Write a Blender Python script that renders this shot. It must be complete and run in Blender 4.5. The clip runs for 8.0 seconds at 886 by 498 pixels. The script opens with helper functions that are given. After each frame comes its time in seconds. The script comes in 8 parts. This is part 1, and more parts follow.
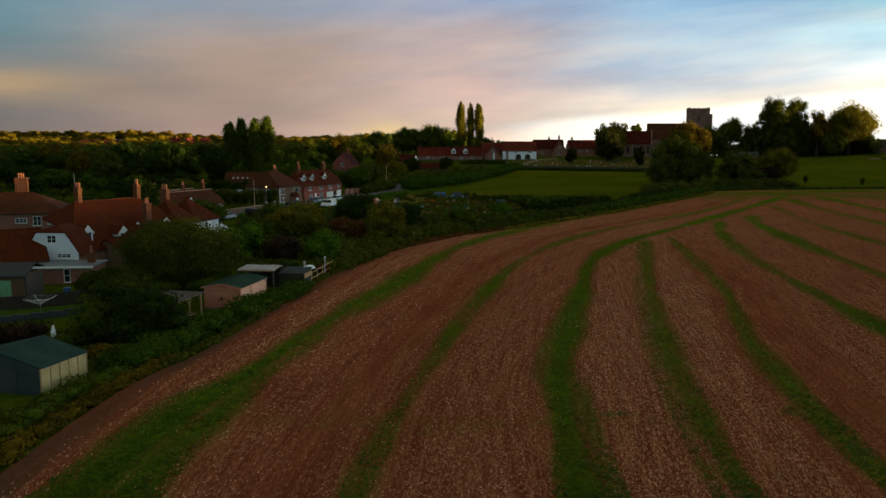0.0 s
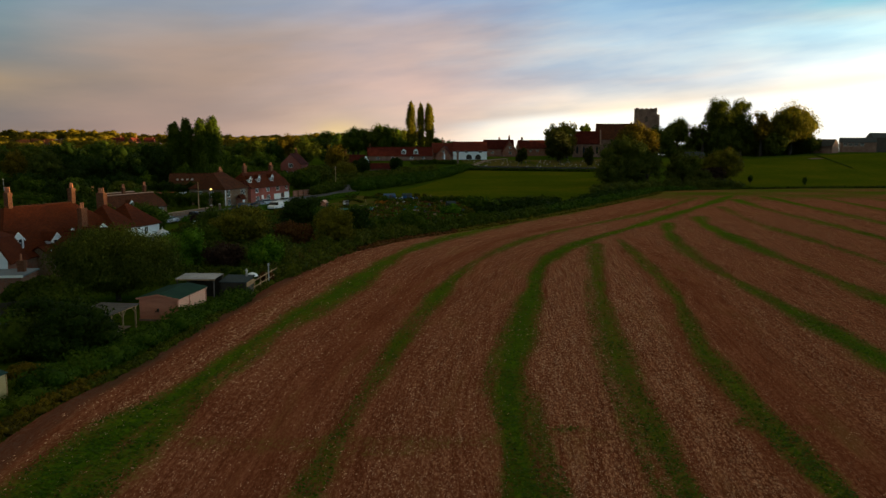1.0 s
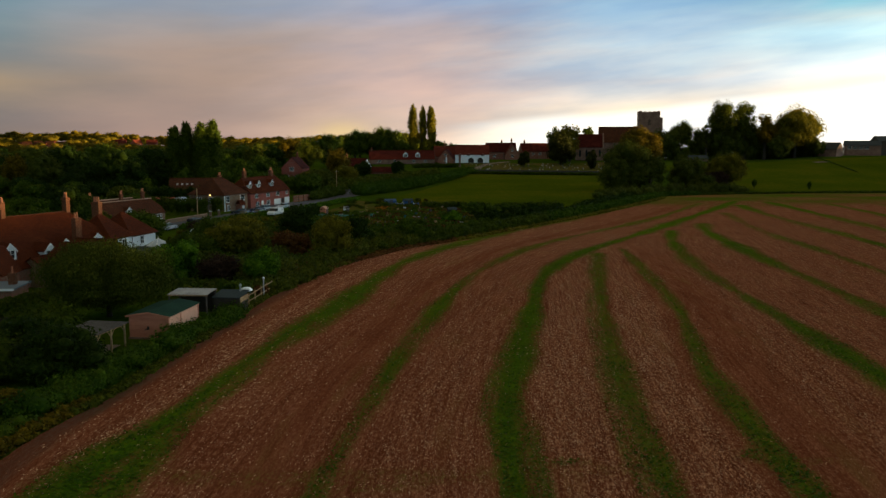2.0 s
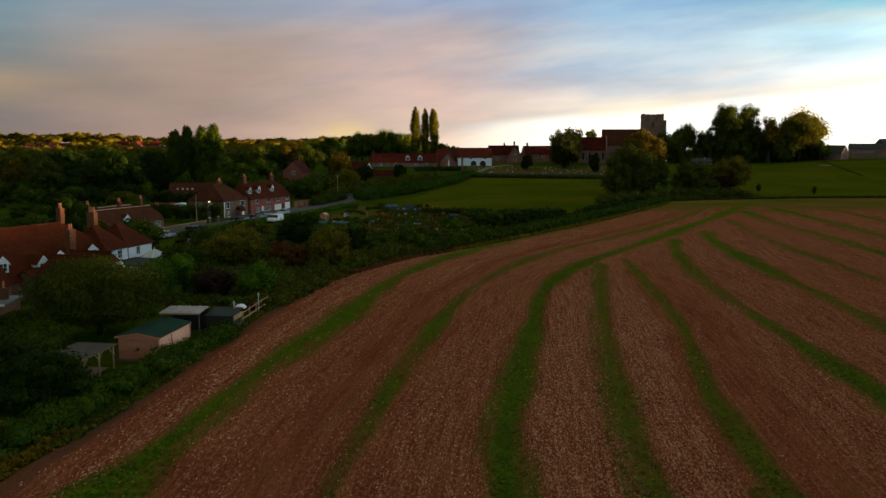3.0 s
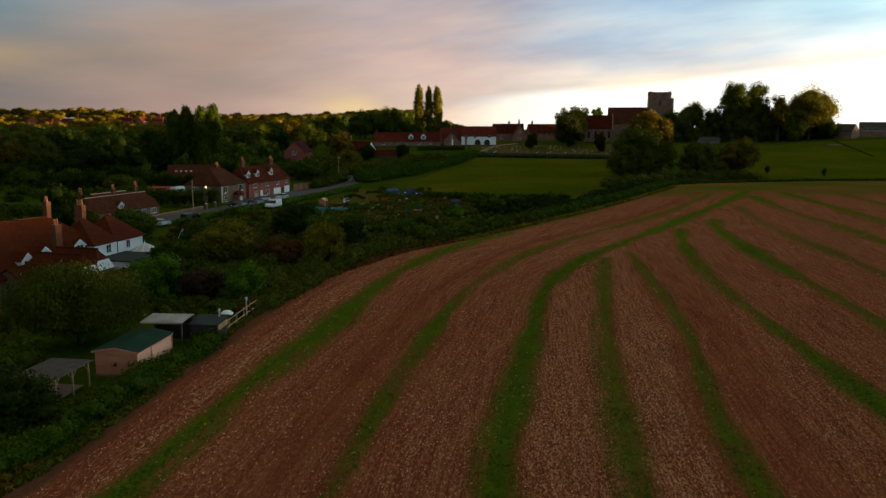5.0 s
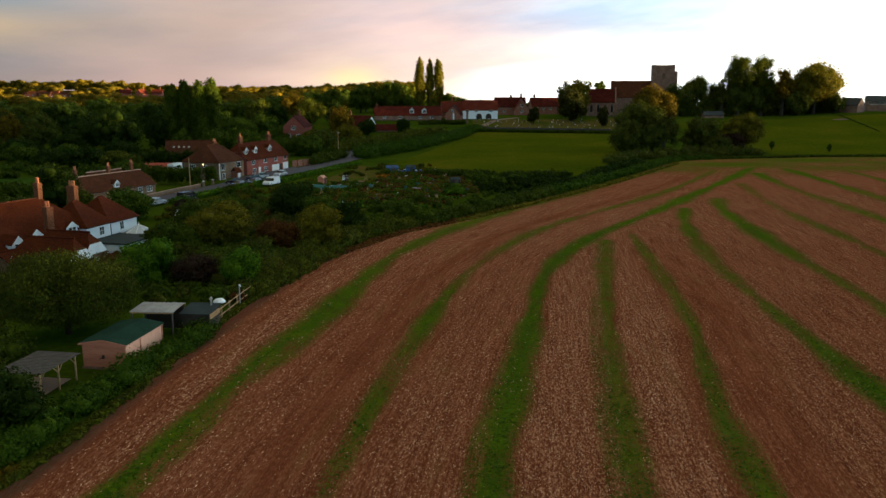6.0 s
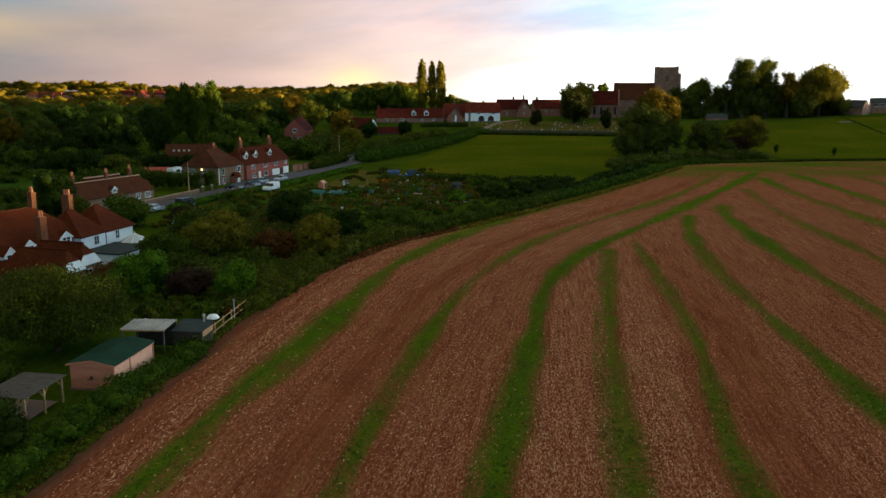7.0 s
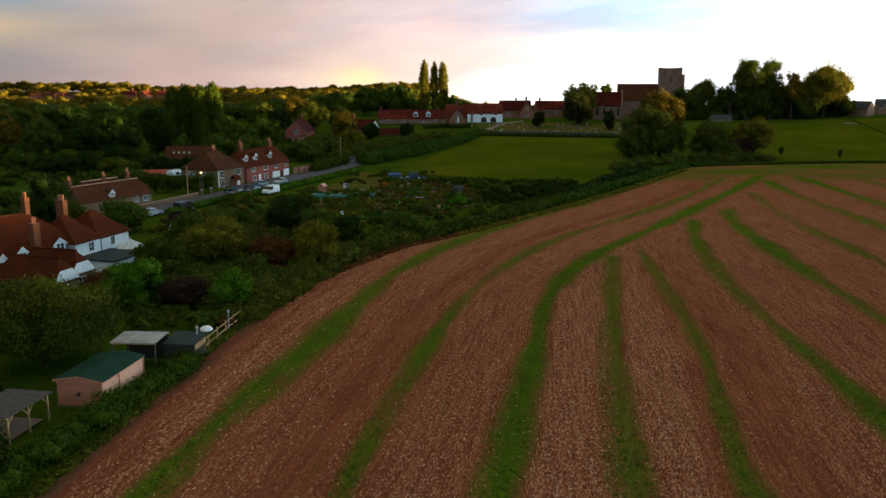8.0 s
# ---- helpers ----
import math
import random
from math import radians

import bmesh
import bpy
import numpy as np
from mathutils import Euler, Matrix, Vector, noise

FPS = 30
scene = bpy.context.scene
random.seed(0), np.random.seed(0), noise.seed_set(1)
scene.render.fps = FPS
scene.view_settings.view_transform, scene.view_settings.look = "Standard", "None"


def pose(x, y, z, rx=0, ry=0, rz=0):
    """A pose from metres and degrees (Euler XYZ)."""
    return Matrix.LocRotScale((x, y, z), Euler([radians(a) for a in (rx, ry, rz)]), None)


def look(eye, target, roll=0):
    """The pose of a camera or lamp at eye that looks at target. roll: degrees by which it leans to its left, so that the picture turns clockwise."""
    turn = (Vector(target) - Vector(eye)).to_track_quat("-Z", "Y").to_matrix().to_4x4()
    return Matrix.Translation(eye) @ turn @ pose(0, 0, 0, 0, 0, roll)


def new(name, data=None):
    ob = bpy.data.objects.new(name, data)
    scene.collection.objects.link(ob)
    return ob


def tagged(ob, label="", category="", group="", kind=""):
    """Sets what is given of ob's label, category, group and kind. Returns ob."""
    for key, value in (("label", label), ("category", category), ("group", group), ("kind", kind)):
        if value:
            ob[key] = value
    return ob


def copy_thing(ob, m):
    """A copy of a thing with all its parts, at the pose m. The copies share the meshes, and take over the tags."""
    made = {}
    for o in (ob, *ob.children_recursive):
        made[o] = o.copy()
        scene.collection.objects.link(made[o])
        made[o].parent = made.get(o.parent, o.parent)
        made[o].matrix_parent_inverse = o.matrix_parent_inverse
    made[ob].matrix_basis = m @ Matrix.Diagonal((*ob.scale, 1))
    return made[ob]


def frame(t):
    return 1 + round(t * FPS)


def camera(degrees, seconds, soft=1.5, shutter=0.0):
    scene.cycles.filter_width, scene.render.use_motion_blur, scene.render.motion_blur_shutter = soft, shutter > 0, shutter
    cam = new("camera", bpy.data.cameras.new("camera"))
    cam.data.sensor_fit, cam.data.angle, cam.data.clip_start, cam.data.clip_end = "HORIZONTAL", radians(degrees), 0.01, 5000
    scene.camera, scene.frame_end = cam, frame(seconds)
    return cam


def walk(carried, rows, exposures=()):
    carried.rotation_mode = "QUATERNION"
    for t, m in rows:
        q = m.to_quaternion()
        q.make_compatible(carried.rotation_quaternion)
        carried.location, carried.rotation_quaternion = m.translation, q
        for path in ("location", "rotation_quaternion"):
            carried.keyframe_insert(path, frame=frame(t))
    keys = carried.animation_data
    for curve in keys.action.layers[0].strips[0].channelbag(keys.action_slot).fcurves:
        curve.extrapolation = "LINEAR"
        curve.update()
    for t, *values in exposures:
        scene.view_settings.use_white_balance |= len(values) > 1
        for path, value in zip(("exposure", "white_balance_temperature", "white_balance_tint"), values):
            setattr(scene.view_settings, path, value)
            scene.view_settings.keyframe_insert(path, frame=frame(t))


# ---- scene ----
# camera and its flight
cam = camera(56.77, 8.0, soft=1.45)
PATH = [
    (0, pose(0.023, 0.006, 17.009, 82.201, 0, 0.003)),
    (0.1, pose(0.066, 0.236, 17.016, 82.156, 0, -0.154)),
    (0.2, pose(0.109, 0.464, 17.031, 82.162, 0, -0.561)),
    (0.3, pose(0.155, 0.691, 17.053, 82.159, 0, -1.006)),
    (0.4, pose(0.202, 0.916, 17.083, 82.171, 0, -1.798)),
    (0.5, pose(0.251, 1.140, 17.120, 82.202, 0, -2.594)),
    (0.6, pose(0.301, 1.364, 17.166, 82.172, 0, -3.291)),
    (0.7, pose(0.353, 1.586, 17.220, 82.171, 0, -3.508)),
    (0.8, pose(0.406, 1.807, 17.282, 82.175, 0, -3.467)),
    (0.9, pose(0.460, 2.027, 17.351, 82.167, 0, -3.425)),
    (1, pose(0.516, 2.246, 17.429, 82.157, 0, -3.384)),
    (1.5, pose(0.809, 3.330, 17.920, 82.196, 0, -3.278)),
    (3, pose(1.784, 6.528, 19.979, 82.245, 0, -2.944)),
    (3.5, pose(2.119, 7.594, 20.678, 82.228, 0, -2.843)),
    (4, pose(2.449, 8.668, 21.323, 82.226, 0, -2.731)),
    (4.5, pose(2.769, 9.753, 21.910, 82.259, 0, -2.628)),
    (4.6, pose(2.831, 9.971, 22.021, 82.036, 0, -2.624)),
    (4.7, pose(2.893, 10.190, 22.131, 81.776, 0, -2.603)),
    (4.8, pose(2.955, 10.410, 22.239, 81.458, 0, -2.585)),
    (4.9, pose(3.015, 10.630, 22.345, 80.969, 0, -2.574)),
    (5, pose(3.076, 10.850, 22.450, 80.444, 0, -2.549)),
    (5.1, pose(3.135, 11.071, 22.555, 79.894, 0, -2.557)),
    (5.2, pose(3.194, 11.293, 22.659, 79.385, 0, -2.529)),
    (5.3, pose(3.251, 11.515, 22.762, 78.972, 0, -2.515)),
    (5.4, pose(3.309, 11.738, 22.865, 78.710, 0, -2.502)),
    (5.55, pose(3.393, 12.073, 23.019, 78.573, 0, -2.477)),
    (6.3, pose(3.785, 13.769, 23.799, 78.515, 0, -2.349)),
    (6.5, pose(3.881, 14.227, 24.009, 78.527, 0, -2.283)),
    (7, pose(4.104, 15.379, 24.511, 78.524, 0, -2.217)),
    (7.5, pose(4.301, 16.541, 24.903, 78.545, 0, -2.110)),
    (8, pose(4.473, 17.711, 25.003, 78.527, 0, -2.024)),
]
EXPOSURES = [(0, 1.15, 6540, 4), (4.4, 1.15, 6500, 4), (5.2, 1.15, 6460, 4), (5.9, 1.73, 6180, 4), (6.5, 1.82, 6120, 4), (8, 1.82, 6050, 4)]
walk(cam, PATH, EXPOSURES)

# ---- sky, sun ----
SUN_AZ, SUN_EL = 98.0, 1.0          # degrees to the right of +y, and above the horizon
SKY_GAIN = 0.45


def build_world():
    world = bpy.data.worlds.new("evening_sky")
    scene.world = world
    world.use_nodes = True
    nt = world.node_tree
    nt.nodes.clear()
    N, L = nt.nodes.new, nt.links.new

    def math_node(op, a, b=None, c=None):
        n = N("ShaderNodeMath")
        n.operation = op
        for k, v in enumerate((a, b, c)):
            if v is None:
                continue
            if isinstance(v, (int, float)):
                n.inputs[k].default_value = v
            else:
                L(v, n.inputs[k])
        return n.outputs[0]

    def ramp(fac, stops):
        n = N("ShaderNodeValToRGB")
        e = n.color_ramp.elements
        e[0].position, e[0].color = stops[0][0], (*stops[0][1], 1)
        e[1].position, e[1].color = stops[1][0], (*stops[1][1], 1)
        for p, c in stops[2:]:
            k = e.new(p)
            k.color = (*c, 1)
        L(fac, n.inputs[0])
        return n.outputs[0]

    def mix(fac, a, b, kind="MIX"):
        n = N("ShaderNodeMix")
        n.data_type, n.blend_type = "RGBA", kind
        if isinstance(fac, (int, float)):
            n.inputs[0].default_value = fac
        else:
            L(fac, n.inputs[0])
        for k, v in ((6, a), (7, b)):
            if isinstance(v, tuple):
                n.inputs[k].default_value = (*v, 1)
            else:
                L(v, n.inputs[k])
        return n.outputs[2]

    co = N("ShaderNodeTexCoord")
    sep = N("ShaderNodeSeparateXYZ")
    L(co.outputs["Generated"], sep.inputs[0])
    X, Y, Z = sep.outputs
    az = math_node("ARCTAN2", X, Y)
    # elevation bent by soft noise, so that the cloud bands are uneven
    flat = N("ShaderNodeCombineXYZ")
    L(math_node("MULTIPLY", az, 2.2), flat.inputs[0])
    L(math_node("MULTIPLY", math_node("SUBTRACT", Z, math_node("MULTIPLY", math_node("MAXIMUM", az, -0.2), 0.10)), 11.0), flat.inputs[1])
    big = N("ShaderNodeTexNoise")
    big.inputs["Scale"].default_value, big.inputs["Detail"].default_value = 1.6, 5
    big.inputs["Roughness"].default_value = 0.52
    L(flat.outputs[0], big.inputs["Vector"])
    fine = N("ShaderNodeTexNoise")
    fine.inputs["Scale"].default_value, fine.inputs["Detail"].default_value = 2.6, 5
    L(flat.outputs[0], fine.inputs["Vector"])
    wob = math_node("MULTIPLY", math_node("SUBTRACT", big.outputs["Fac"], 0.5), 0.055)
    el = math_node("MAXIMUM", math_node("ADD", Z, wob), 0.0)
    el5 = math_node("MULTIPLY", el, 5.0)      # 0.2 of height fills the ramp
    def step(v, lo, hi):
        n = N("ShaderNodeMapRange")
        n.interpolation_type = "SMOOTHSTEP"
        n.inputs["From Min"].default_value, n.inputs["From Max"].default_value = lo, hi
        L(v, n.inputs["Value"])
        return n.outputs[0]

    azw = math_node("ADD", az, math_node("MULTIPLY", math_node("SUBTRACT", big.outputs["Fac"], 0.5), 0.25))
    col = ramp(el5, SKY[0][1])
    for (a0, _), (a1, stops) in zip(SKY, SKY[1:]):
        col = mix(step(azw, a0, a1), col, ramp(el5, stops))
    # the bank of cloud ends in a bright edge that climbs to the right
    edge = math_node("ADD", math_node("MULTIPLY", math_node("SUBTRACT", az, 0.153), 0.0925), 0.0225)
    under = math_node("SUBTRACT", edge, math_node("ADD", Z, math_node("MULTIPLY", math_node("SUBTRACT", fine.outputs["Fac"], 0.5), 0.022)))
    right = math_node("MULTIPLY", step(az, 0.03, 0.2), step(az, 1.6, 1.0))
    col = mix(math_node("MULTIPLY", step(under, -0.022, 0.001), math_node("MULTIPLY", right, 0.55)), col, (1.0, 0.80, 0.62))
    col = mix(math_node("MULTIPLY", step(under, -0.003, 0.008), right), col, (1.2, 1.14, 1.06))
    # thin streaks of lighter and greyer cloud
    streak = ramp(fine.outputs["Fac"], [(0.38, (0.80, 0.85, 0.92)), (0.50, (1.0, 0.98, 0.97)), (0.62, (1.20, 1.11, 1.02))])
    col = mix(math_node("MULTIPLY_ADD", step(az, -0.2, 0.2), 0.45, 0.35), col, streak, "MULTIPLY")
    lean = N("ShaderNodeCombineXYZ")
    L(math_node("MULTIPLY", az, 3.0), lean.inputs[0])
    L(math_node("MULTIPLY", math_node("SUBTRACT", Z, math_node("MULTIPLY", az, 0.13)), 34.0), lean.inputs[1])
    wisp = N("ShaderNodeTexNoise")
    wisp.inputs["Scale"].default_value, wisp.inputs["Detail"].default_value, wisp.inputs["Roughness"].default_value = 1.0, 6, 0.58
    L(lean.outputs[0], wisp.inputs["Vector"])
    wisps = ramp(wisp.outputs["Fac"], [(0.36, (0.84, 0.90, 0.99)), (0.50, (1.0, 1.0, 1.0)), (0.64, (1.20, 1.06, 0.95))])
    col = mix(math_node("MULTIPLY", step(az, 0.0, 0.22), 0.42), col, wisps, "MULTIPLY")
    # glow round the sunken sun, past the church
    near_sun = math_node("SUBTRACT", 1.0, math_node("MINIMUM", math_node("MULTIPLY", math_node("ABSOLUTE", math_node("SUBTRACT", az, 1.35)), 0.85), 1.0))
    glow = math_node("MULTIPLY", math_node("POWER", near_sun, 3.0), math_node("POWER", math_node("SUBTRACT", 1.0, math_node("MINIMUM", math_node("MULTIPLY", el, 2.6), 1.0)), 2.0))
    gl = N("ShaderNodeMix")
    gl.data_type, gl.blend_type = "RGBA", "ADD"
    gl.inputs[0].default_value = 1.0
    L(col, gl.inputs[6])
    L(mix(glow, (0, 0, 0), (7.2, 6.9, 6.5)), gl.inputs[7])
    col = gl.outputs[2]
    # bank of yellow light low over the wooded ridge
    away = math_node("ADD", math_node("POWER", math_node("MULTIPLY", math_node("ADD", az, 0.065), 32.0), 2.0), math_node("POWER", math_node("MULTIPLY", math_node("SUBTRACT", Z, 0.004), 75.0), 2.0))
    gold = math_node("DIVIDE", 0.48, math_node("ADD", 1.0, math_node("POWER", away, 1.5)))
    col = mix(gold, col, (1.0, 0.72, 0.26))
    away = math_node("ADD", math_node("POWER", math_node("MULTIPLY", math_node("ADD", az, 0.50), 13.0), 2.0), math_node("POWER", math_node("MULTIPLY", math_node("SUBTRACT", el, 0.058), 70.0), 2.0))
    warm = math_node("DIVIDE", 0.6, math_node("ADD", 1.0, math_node("POWER", away, 1.5)))
    col = mix(warm, col, (0.56, 0.37, 0.20))
    sky = N("ShaderNodeTexSky")
    sky.sky_type, sky.sun_disc = "NISHITA", False
    sky.sun_elevation, sky.sun_rotation = radians(SUN_EL), radians(SUN_AZ)
    clear = mix(1.0, sky.outputs[0], (0.12, 0.12, 0.12), "MULTIPLY")
    col = mix(step(Z, 0.16, 0.9), col, mix(0.3, (0.41, 0.315, 0.165), clear))
    bg = N("ShaderNodeBackground")
    L(col, bg.inputs[0])
    bg.inputs[1].default_value = SKY_GAIN
    out = N("ShaderNodeOutputWorld")
    L(bg.outputs[0], out.inputs[0])


# colour of the sky by bearing (radians) and height (ramp 0 to 1 is 0 to 0.2)
SKY_FAR_LEFT = [(0.0, (0.22, 0.175, 0.155)), (0.14, (0.16, 0.16, 0.17)), (0.28, (0.26, 0.22, 0.19)), (0.4, (0.17, 0.22, 0.25)), (0.6, (0.15, 0.27, 0.33)), (1.0, (0.16, 0.32, 0.4))]
SKY_LEFT = [(0.0, (0.4, 0.27, 0.24)), (0.3, (0.4, 0.29, 0.25)), (0.48, (0.42, 0.31, 0.27)), (0.64, (0.37, 0.33, 0.34)), (0.82, (0.27, 0.35, 0.47)), (1.0, (0.25, 0.37, 0.56))]
SKY_AHEAD = [(0.0, (0.8, 0.58, 0.48)), (0.3, (0.66, 0.48, 0.45)), (0.48, (0.6, 0.45, 0.43)), (0.62, (0.5, 0.42, 0.45)), (0.8, (0.37, 0.43, 0.6)), (1.0, (0.3, 0.45, 0.71))]
SKY_RIGHT = [(0.0, (1.15, 1.08, 0.98)), (0.16, (0.98, 0.92, 0.86)), (0.34, (0.6, 0.63, 0.71)), (0.5, (0.56, 0.7, 0.84)), (0.66, (0.36, 0.54, 0.76)), (1.0, (0.26, 0.48, 0.72))]
SKY_FAR_RIGHT = [(0.0, (1.25, 1.2, 1.12)), (0.34, (1.08, 1.1, 1.1)), (0.46, (0.66, 0.86, 0.92)), (0.56, (0.68, 0.95, 1.02)), (0.64, (0.56, 0.72, 0.78)), (0.74, (0.26, 0.57, 0.74)), (1.0, (0.23, 0.5, 0.68))]
SKY = [(-0.52, SKY_FAR_LEFT), (-0.24, SKY_LEFT), (0.02, SKY_AHEAD), (0.28, SKY_RIGHT), (0.55, SKY_FAR_RIGHT)]
build_world()

lamp = bpy.data.lights.new("sun", "SUN")
lamp.energy, lamp.angle, lamp.color = 7.5, radians(0.6), (1.0, 0.70, 0.31)
sun = new("sun", lamp)
a, e = radians(SUN_AZ), radians(SUN_EL)
sun.matrix_world = look((0, 0, 60), (-math.sin(a) * math.cos(e), -math.cos(a) * math.cos(e), 60 - math.sin(e)))


# ---- materials ----
def material(name, stops, scale=1.0, rough=0.8, fine=14.0, bump=0.3, depth=0.03, metal=0.0, random_tint=0.0, island=0.0, stretch=(1, 1, 1), spec=0.3, leafy=0.0):
    """Colours run along stops by two sizes of noise; random_tint varies whole objects, island loose pieces."""
    m = bpy.data.materials.new(name)
    m.use_nodes = True
    nt = m.node_tree
    N, L = nt.nodes.new, nt.links.new
    bsdf = nt.nodes["Principled BSDF"]
    out = nt.nodes["Material Output"]
    geo = N("ShaderNodeNewGeometry")
    mp = N("ShaderNodeMapping")
    mp.inputs["Scale"].default_value = stretch
    L(geo.outputs["Position"], mp.inputs[0])
    n1, n2 = N("ShaderNodeTexNoise"), N("ShaderNodeTexNoise")
    n1.inputs["Scale"].default_value, n1.inputs["Detail"].default_value = scale, 4
    n2.inputs["Scale"].default_value, n2.inputs["Detail"].default_value = scale * fine, 5
    L(mp.outputs[0], n1.inputs["Vector"])
    L(mp.outputs[0], n2.inputs["Vector"])
    mx = N("ShaderNodeMix")
    mx.inputs[0].default_value = 0.45
    L(n1.outputs["Fac"], mx.inputs[2])
    L(n2.outputs["Fac"], mx.inputs[3])
    fac = mx.outputs[0]
    for amount, node, socket in ((random_tint, "ShaderNodeObjectInfo", "Random"), (island, "ShaderNodeNewGeometry", "Random Per Island")):
        if amount:
            info = N(node)
            r = N("ShaderNodeMath")
            r.operation = "MULTIPLY_ADD"
            r.inputs[1].default_value, r.inputs[2].default_value = amount, -amount / 2
            L(info.outputs[socket], r.inputs[0])
            ad = N("ShaderNodeMath")
            L(fac, ad.inputs[0])
            L(r.outputs[0], ad.inputs[1])
            fac = ad.outputs[0]
    rp = N("ShaderNodeValToRGB")
    lo, hi = 0.32, 0.68
    els = rp.color_ramp.elements
    els[0].position, els[0].color = lo, (*stops[0], 1)
    els[1].position, els[1].color = hi, (*stops[-1], 1)
    for k, c in enumerate(stops[1:-1], 1):
        els.new(lo + (hi - lo) * k / (len(stops) - 1)).color = (*c, 1)
    L(fac, rp.inputs[0])
    L(rp.outputs[0], bsdf.inputs["Base Color"])
    bsdf.inputs["Roughness"].default_value, bsdf.inputs["Metallic"].default_value = rough, metal
    bsdf.inputs["Specular IOR Level"].default_value = spec
    if bump:
        b = N("ShaderNodeBump")
        b.inputs["Strength"].default_value, b.inputs["Distance"].default_value = bump, depth
        L(n2.outputs["Fac"], b.inputs["Height"])
        L(b.outputs[0], bsdf.inputs["Normal"])
    if leafy:
        tr = N("ShaderNodeBsdfTranslucent")
        L(rp.outputs[0], tr.inputs[0])
        ms = N("ShaderNodeMixShader")
        ms.inputs[0].default_value = leafy
        L(bsdf.outputs[0], ms.inputs[1])
        L(tr.outputs[0], ms.inputs[2])
        L(ms.outputs[0], out.inputs[0])
    return m


def tiled(name, stops, w, h, mortar, rough=0.85, gap=0.012, bump=0.6, zscale=1.0):
    """Courses of small pieces (roof tiles, far brickwork) in object space; along the wall by x + y, up by z."""
    m = bpy.data.materials.new(name)
    m.use_nodes = True
    nt = m.node_tree
    N, L = nt.nodes.new, nt.links.new
    bsdf = nt.nodes["Principled BSDF"]
    co, sep, com = N("ShaderNodeTexCoord"), N("ShaderNodeSeparateXYZ"), N("ShaderNodeCombineXYZ")
    L(co.outputs["Object"], sep.inputs[0])
    ad, mu = N("ShaderNodeMath"), N("ShaderNodeMath")
    L(sep.outputs[0], ad.inputs[0])
    L(sep.outputs[1], ad.inputs[1])
    mu.operation = "MULTIPLY"
    mu.inputs[1].default_value = zscale
    L(sep.outputs[2], mu.inputs[0])
    L(ad.outputs[0], com.inputs[0])
    L(mu.outputs[0], com.inputs[1])
    br = N("ShaderNodeTexBrick")
    br.inputs["Scale"].default_value = 1.0
    br.inputs["Brick Width"].default_value, br.inputs["Row Height"].default_value = w, h
    br.inputs["Mortar Size"].default_value = gap
    br.inputs["Color1"].default_value, br.inputs["Color2"].default_value = (0, 0, 0, 1), (1, 1, 1, 1)
    br.inputs["Mortar"].default_value = (0.5, 0.5, 0.5, 1)
    L(com.outputs[0], br.inputs["Vector"])
    n1 = N("ShaderNodeTexNoise")
    n1.inputs["Scale"].default_value, n1.inputs["Detail"].default_value = 0.45, 6
    L(co.outputs["Object"], n1.inputs["Vector"])
    mx = N("ShaderNodeMix")
    mx.data_type = "RGBA"
    mx.inputs[0].default_value = 0.35
    L(n1.outputs["Fac"], mx.inputs[6])
    L(br.outputs["Color"], mx.inputs[7])
    rp = N("ShaderNodeValToRGB")
    els = rp.color_ramp.elements
    els[0].position, els[0].color = 0.22, (*stops[0], 1)
    els[1].position, els[1].color = 0.78, (*stops[-1], 1)
    for k, c in enumerate(stops[1:-1], 1):
        els.new(0.22 + 0.56 * k / (len(stops) - 1)).color = (*c, 1)
    L(mx.outputs[2], rp.inputs[0])
    m2 = N("ShaderNodeMix")
    m2.data_type = "RGBA"
    L(br.outputs["Fac"], m2.inputs[0])
    L(rp.outputs[0], m2.inputs[6])
    m2.inputs[7].default_value = (*mortar, 1)
    L(m2.outputs[2], bsdf.inputs["Base Color"])
    bsdf.inputs["Roughness"].default_value = rough
    bsdf.inputs["Specular IOR Level"].default_value = 0.06
    b = N("ShaderNodeBump")
    b.inputs["Strength"].default_value, b.inputs["Distance"].default_value = bump, 0.02
    b.invert = True
    L(br.outputs["Fac"], b.inputs["Height"])
    L(b.outputs[0], bsdf.inputs["Normal"])
    return m


def glass(name, tint=(0.02, 0.025, 0.03), rough=0.06):
    m = bpy.data.materials.new(name)
    m.use_nodes = True
    b = m.node_tree.nodes["Principled BSDF"]
    b.inputs["Base Color"].default_value, b.inputs["Roughness"].default_value = (*tint, 1), rough
    b.inputs["Specular IOR Level"].default_value = 0.6
    return m


def leaf_material(name, dark, main, light, leafy=0.28, island=0.32):
    return material(name, [dark, main, light], scale=0.35, fine=9, rough=0.65, bump=0, island=island, spec=0.04, leafy=leafy)


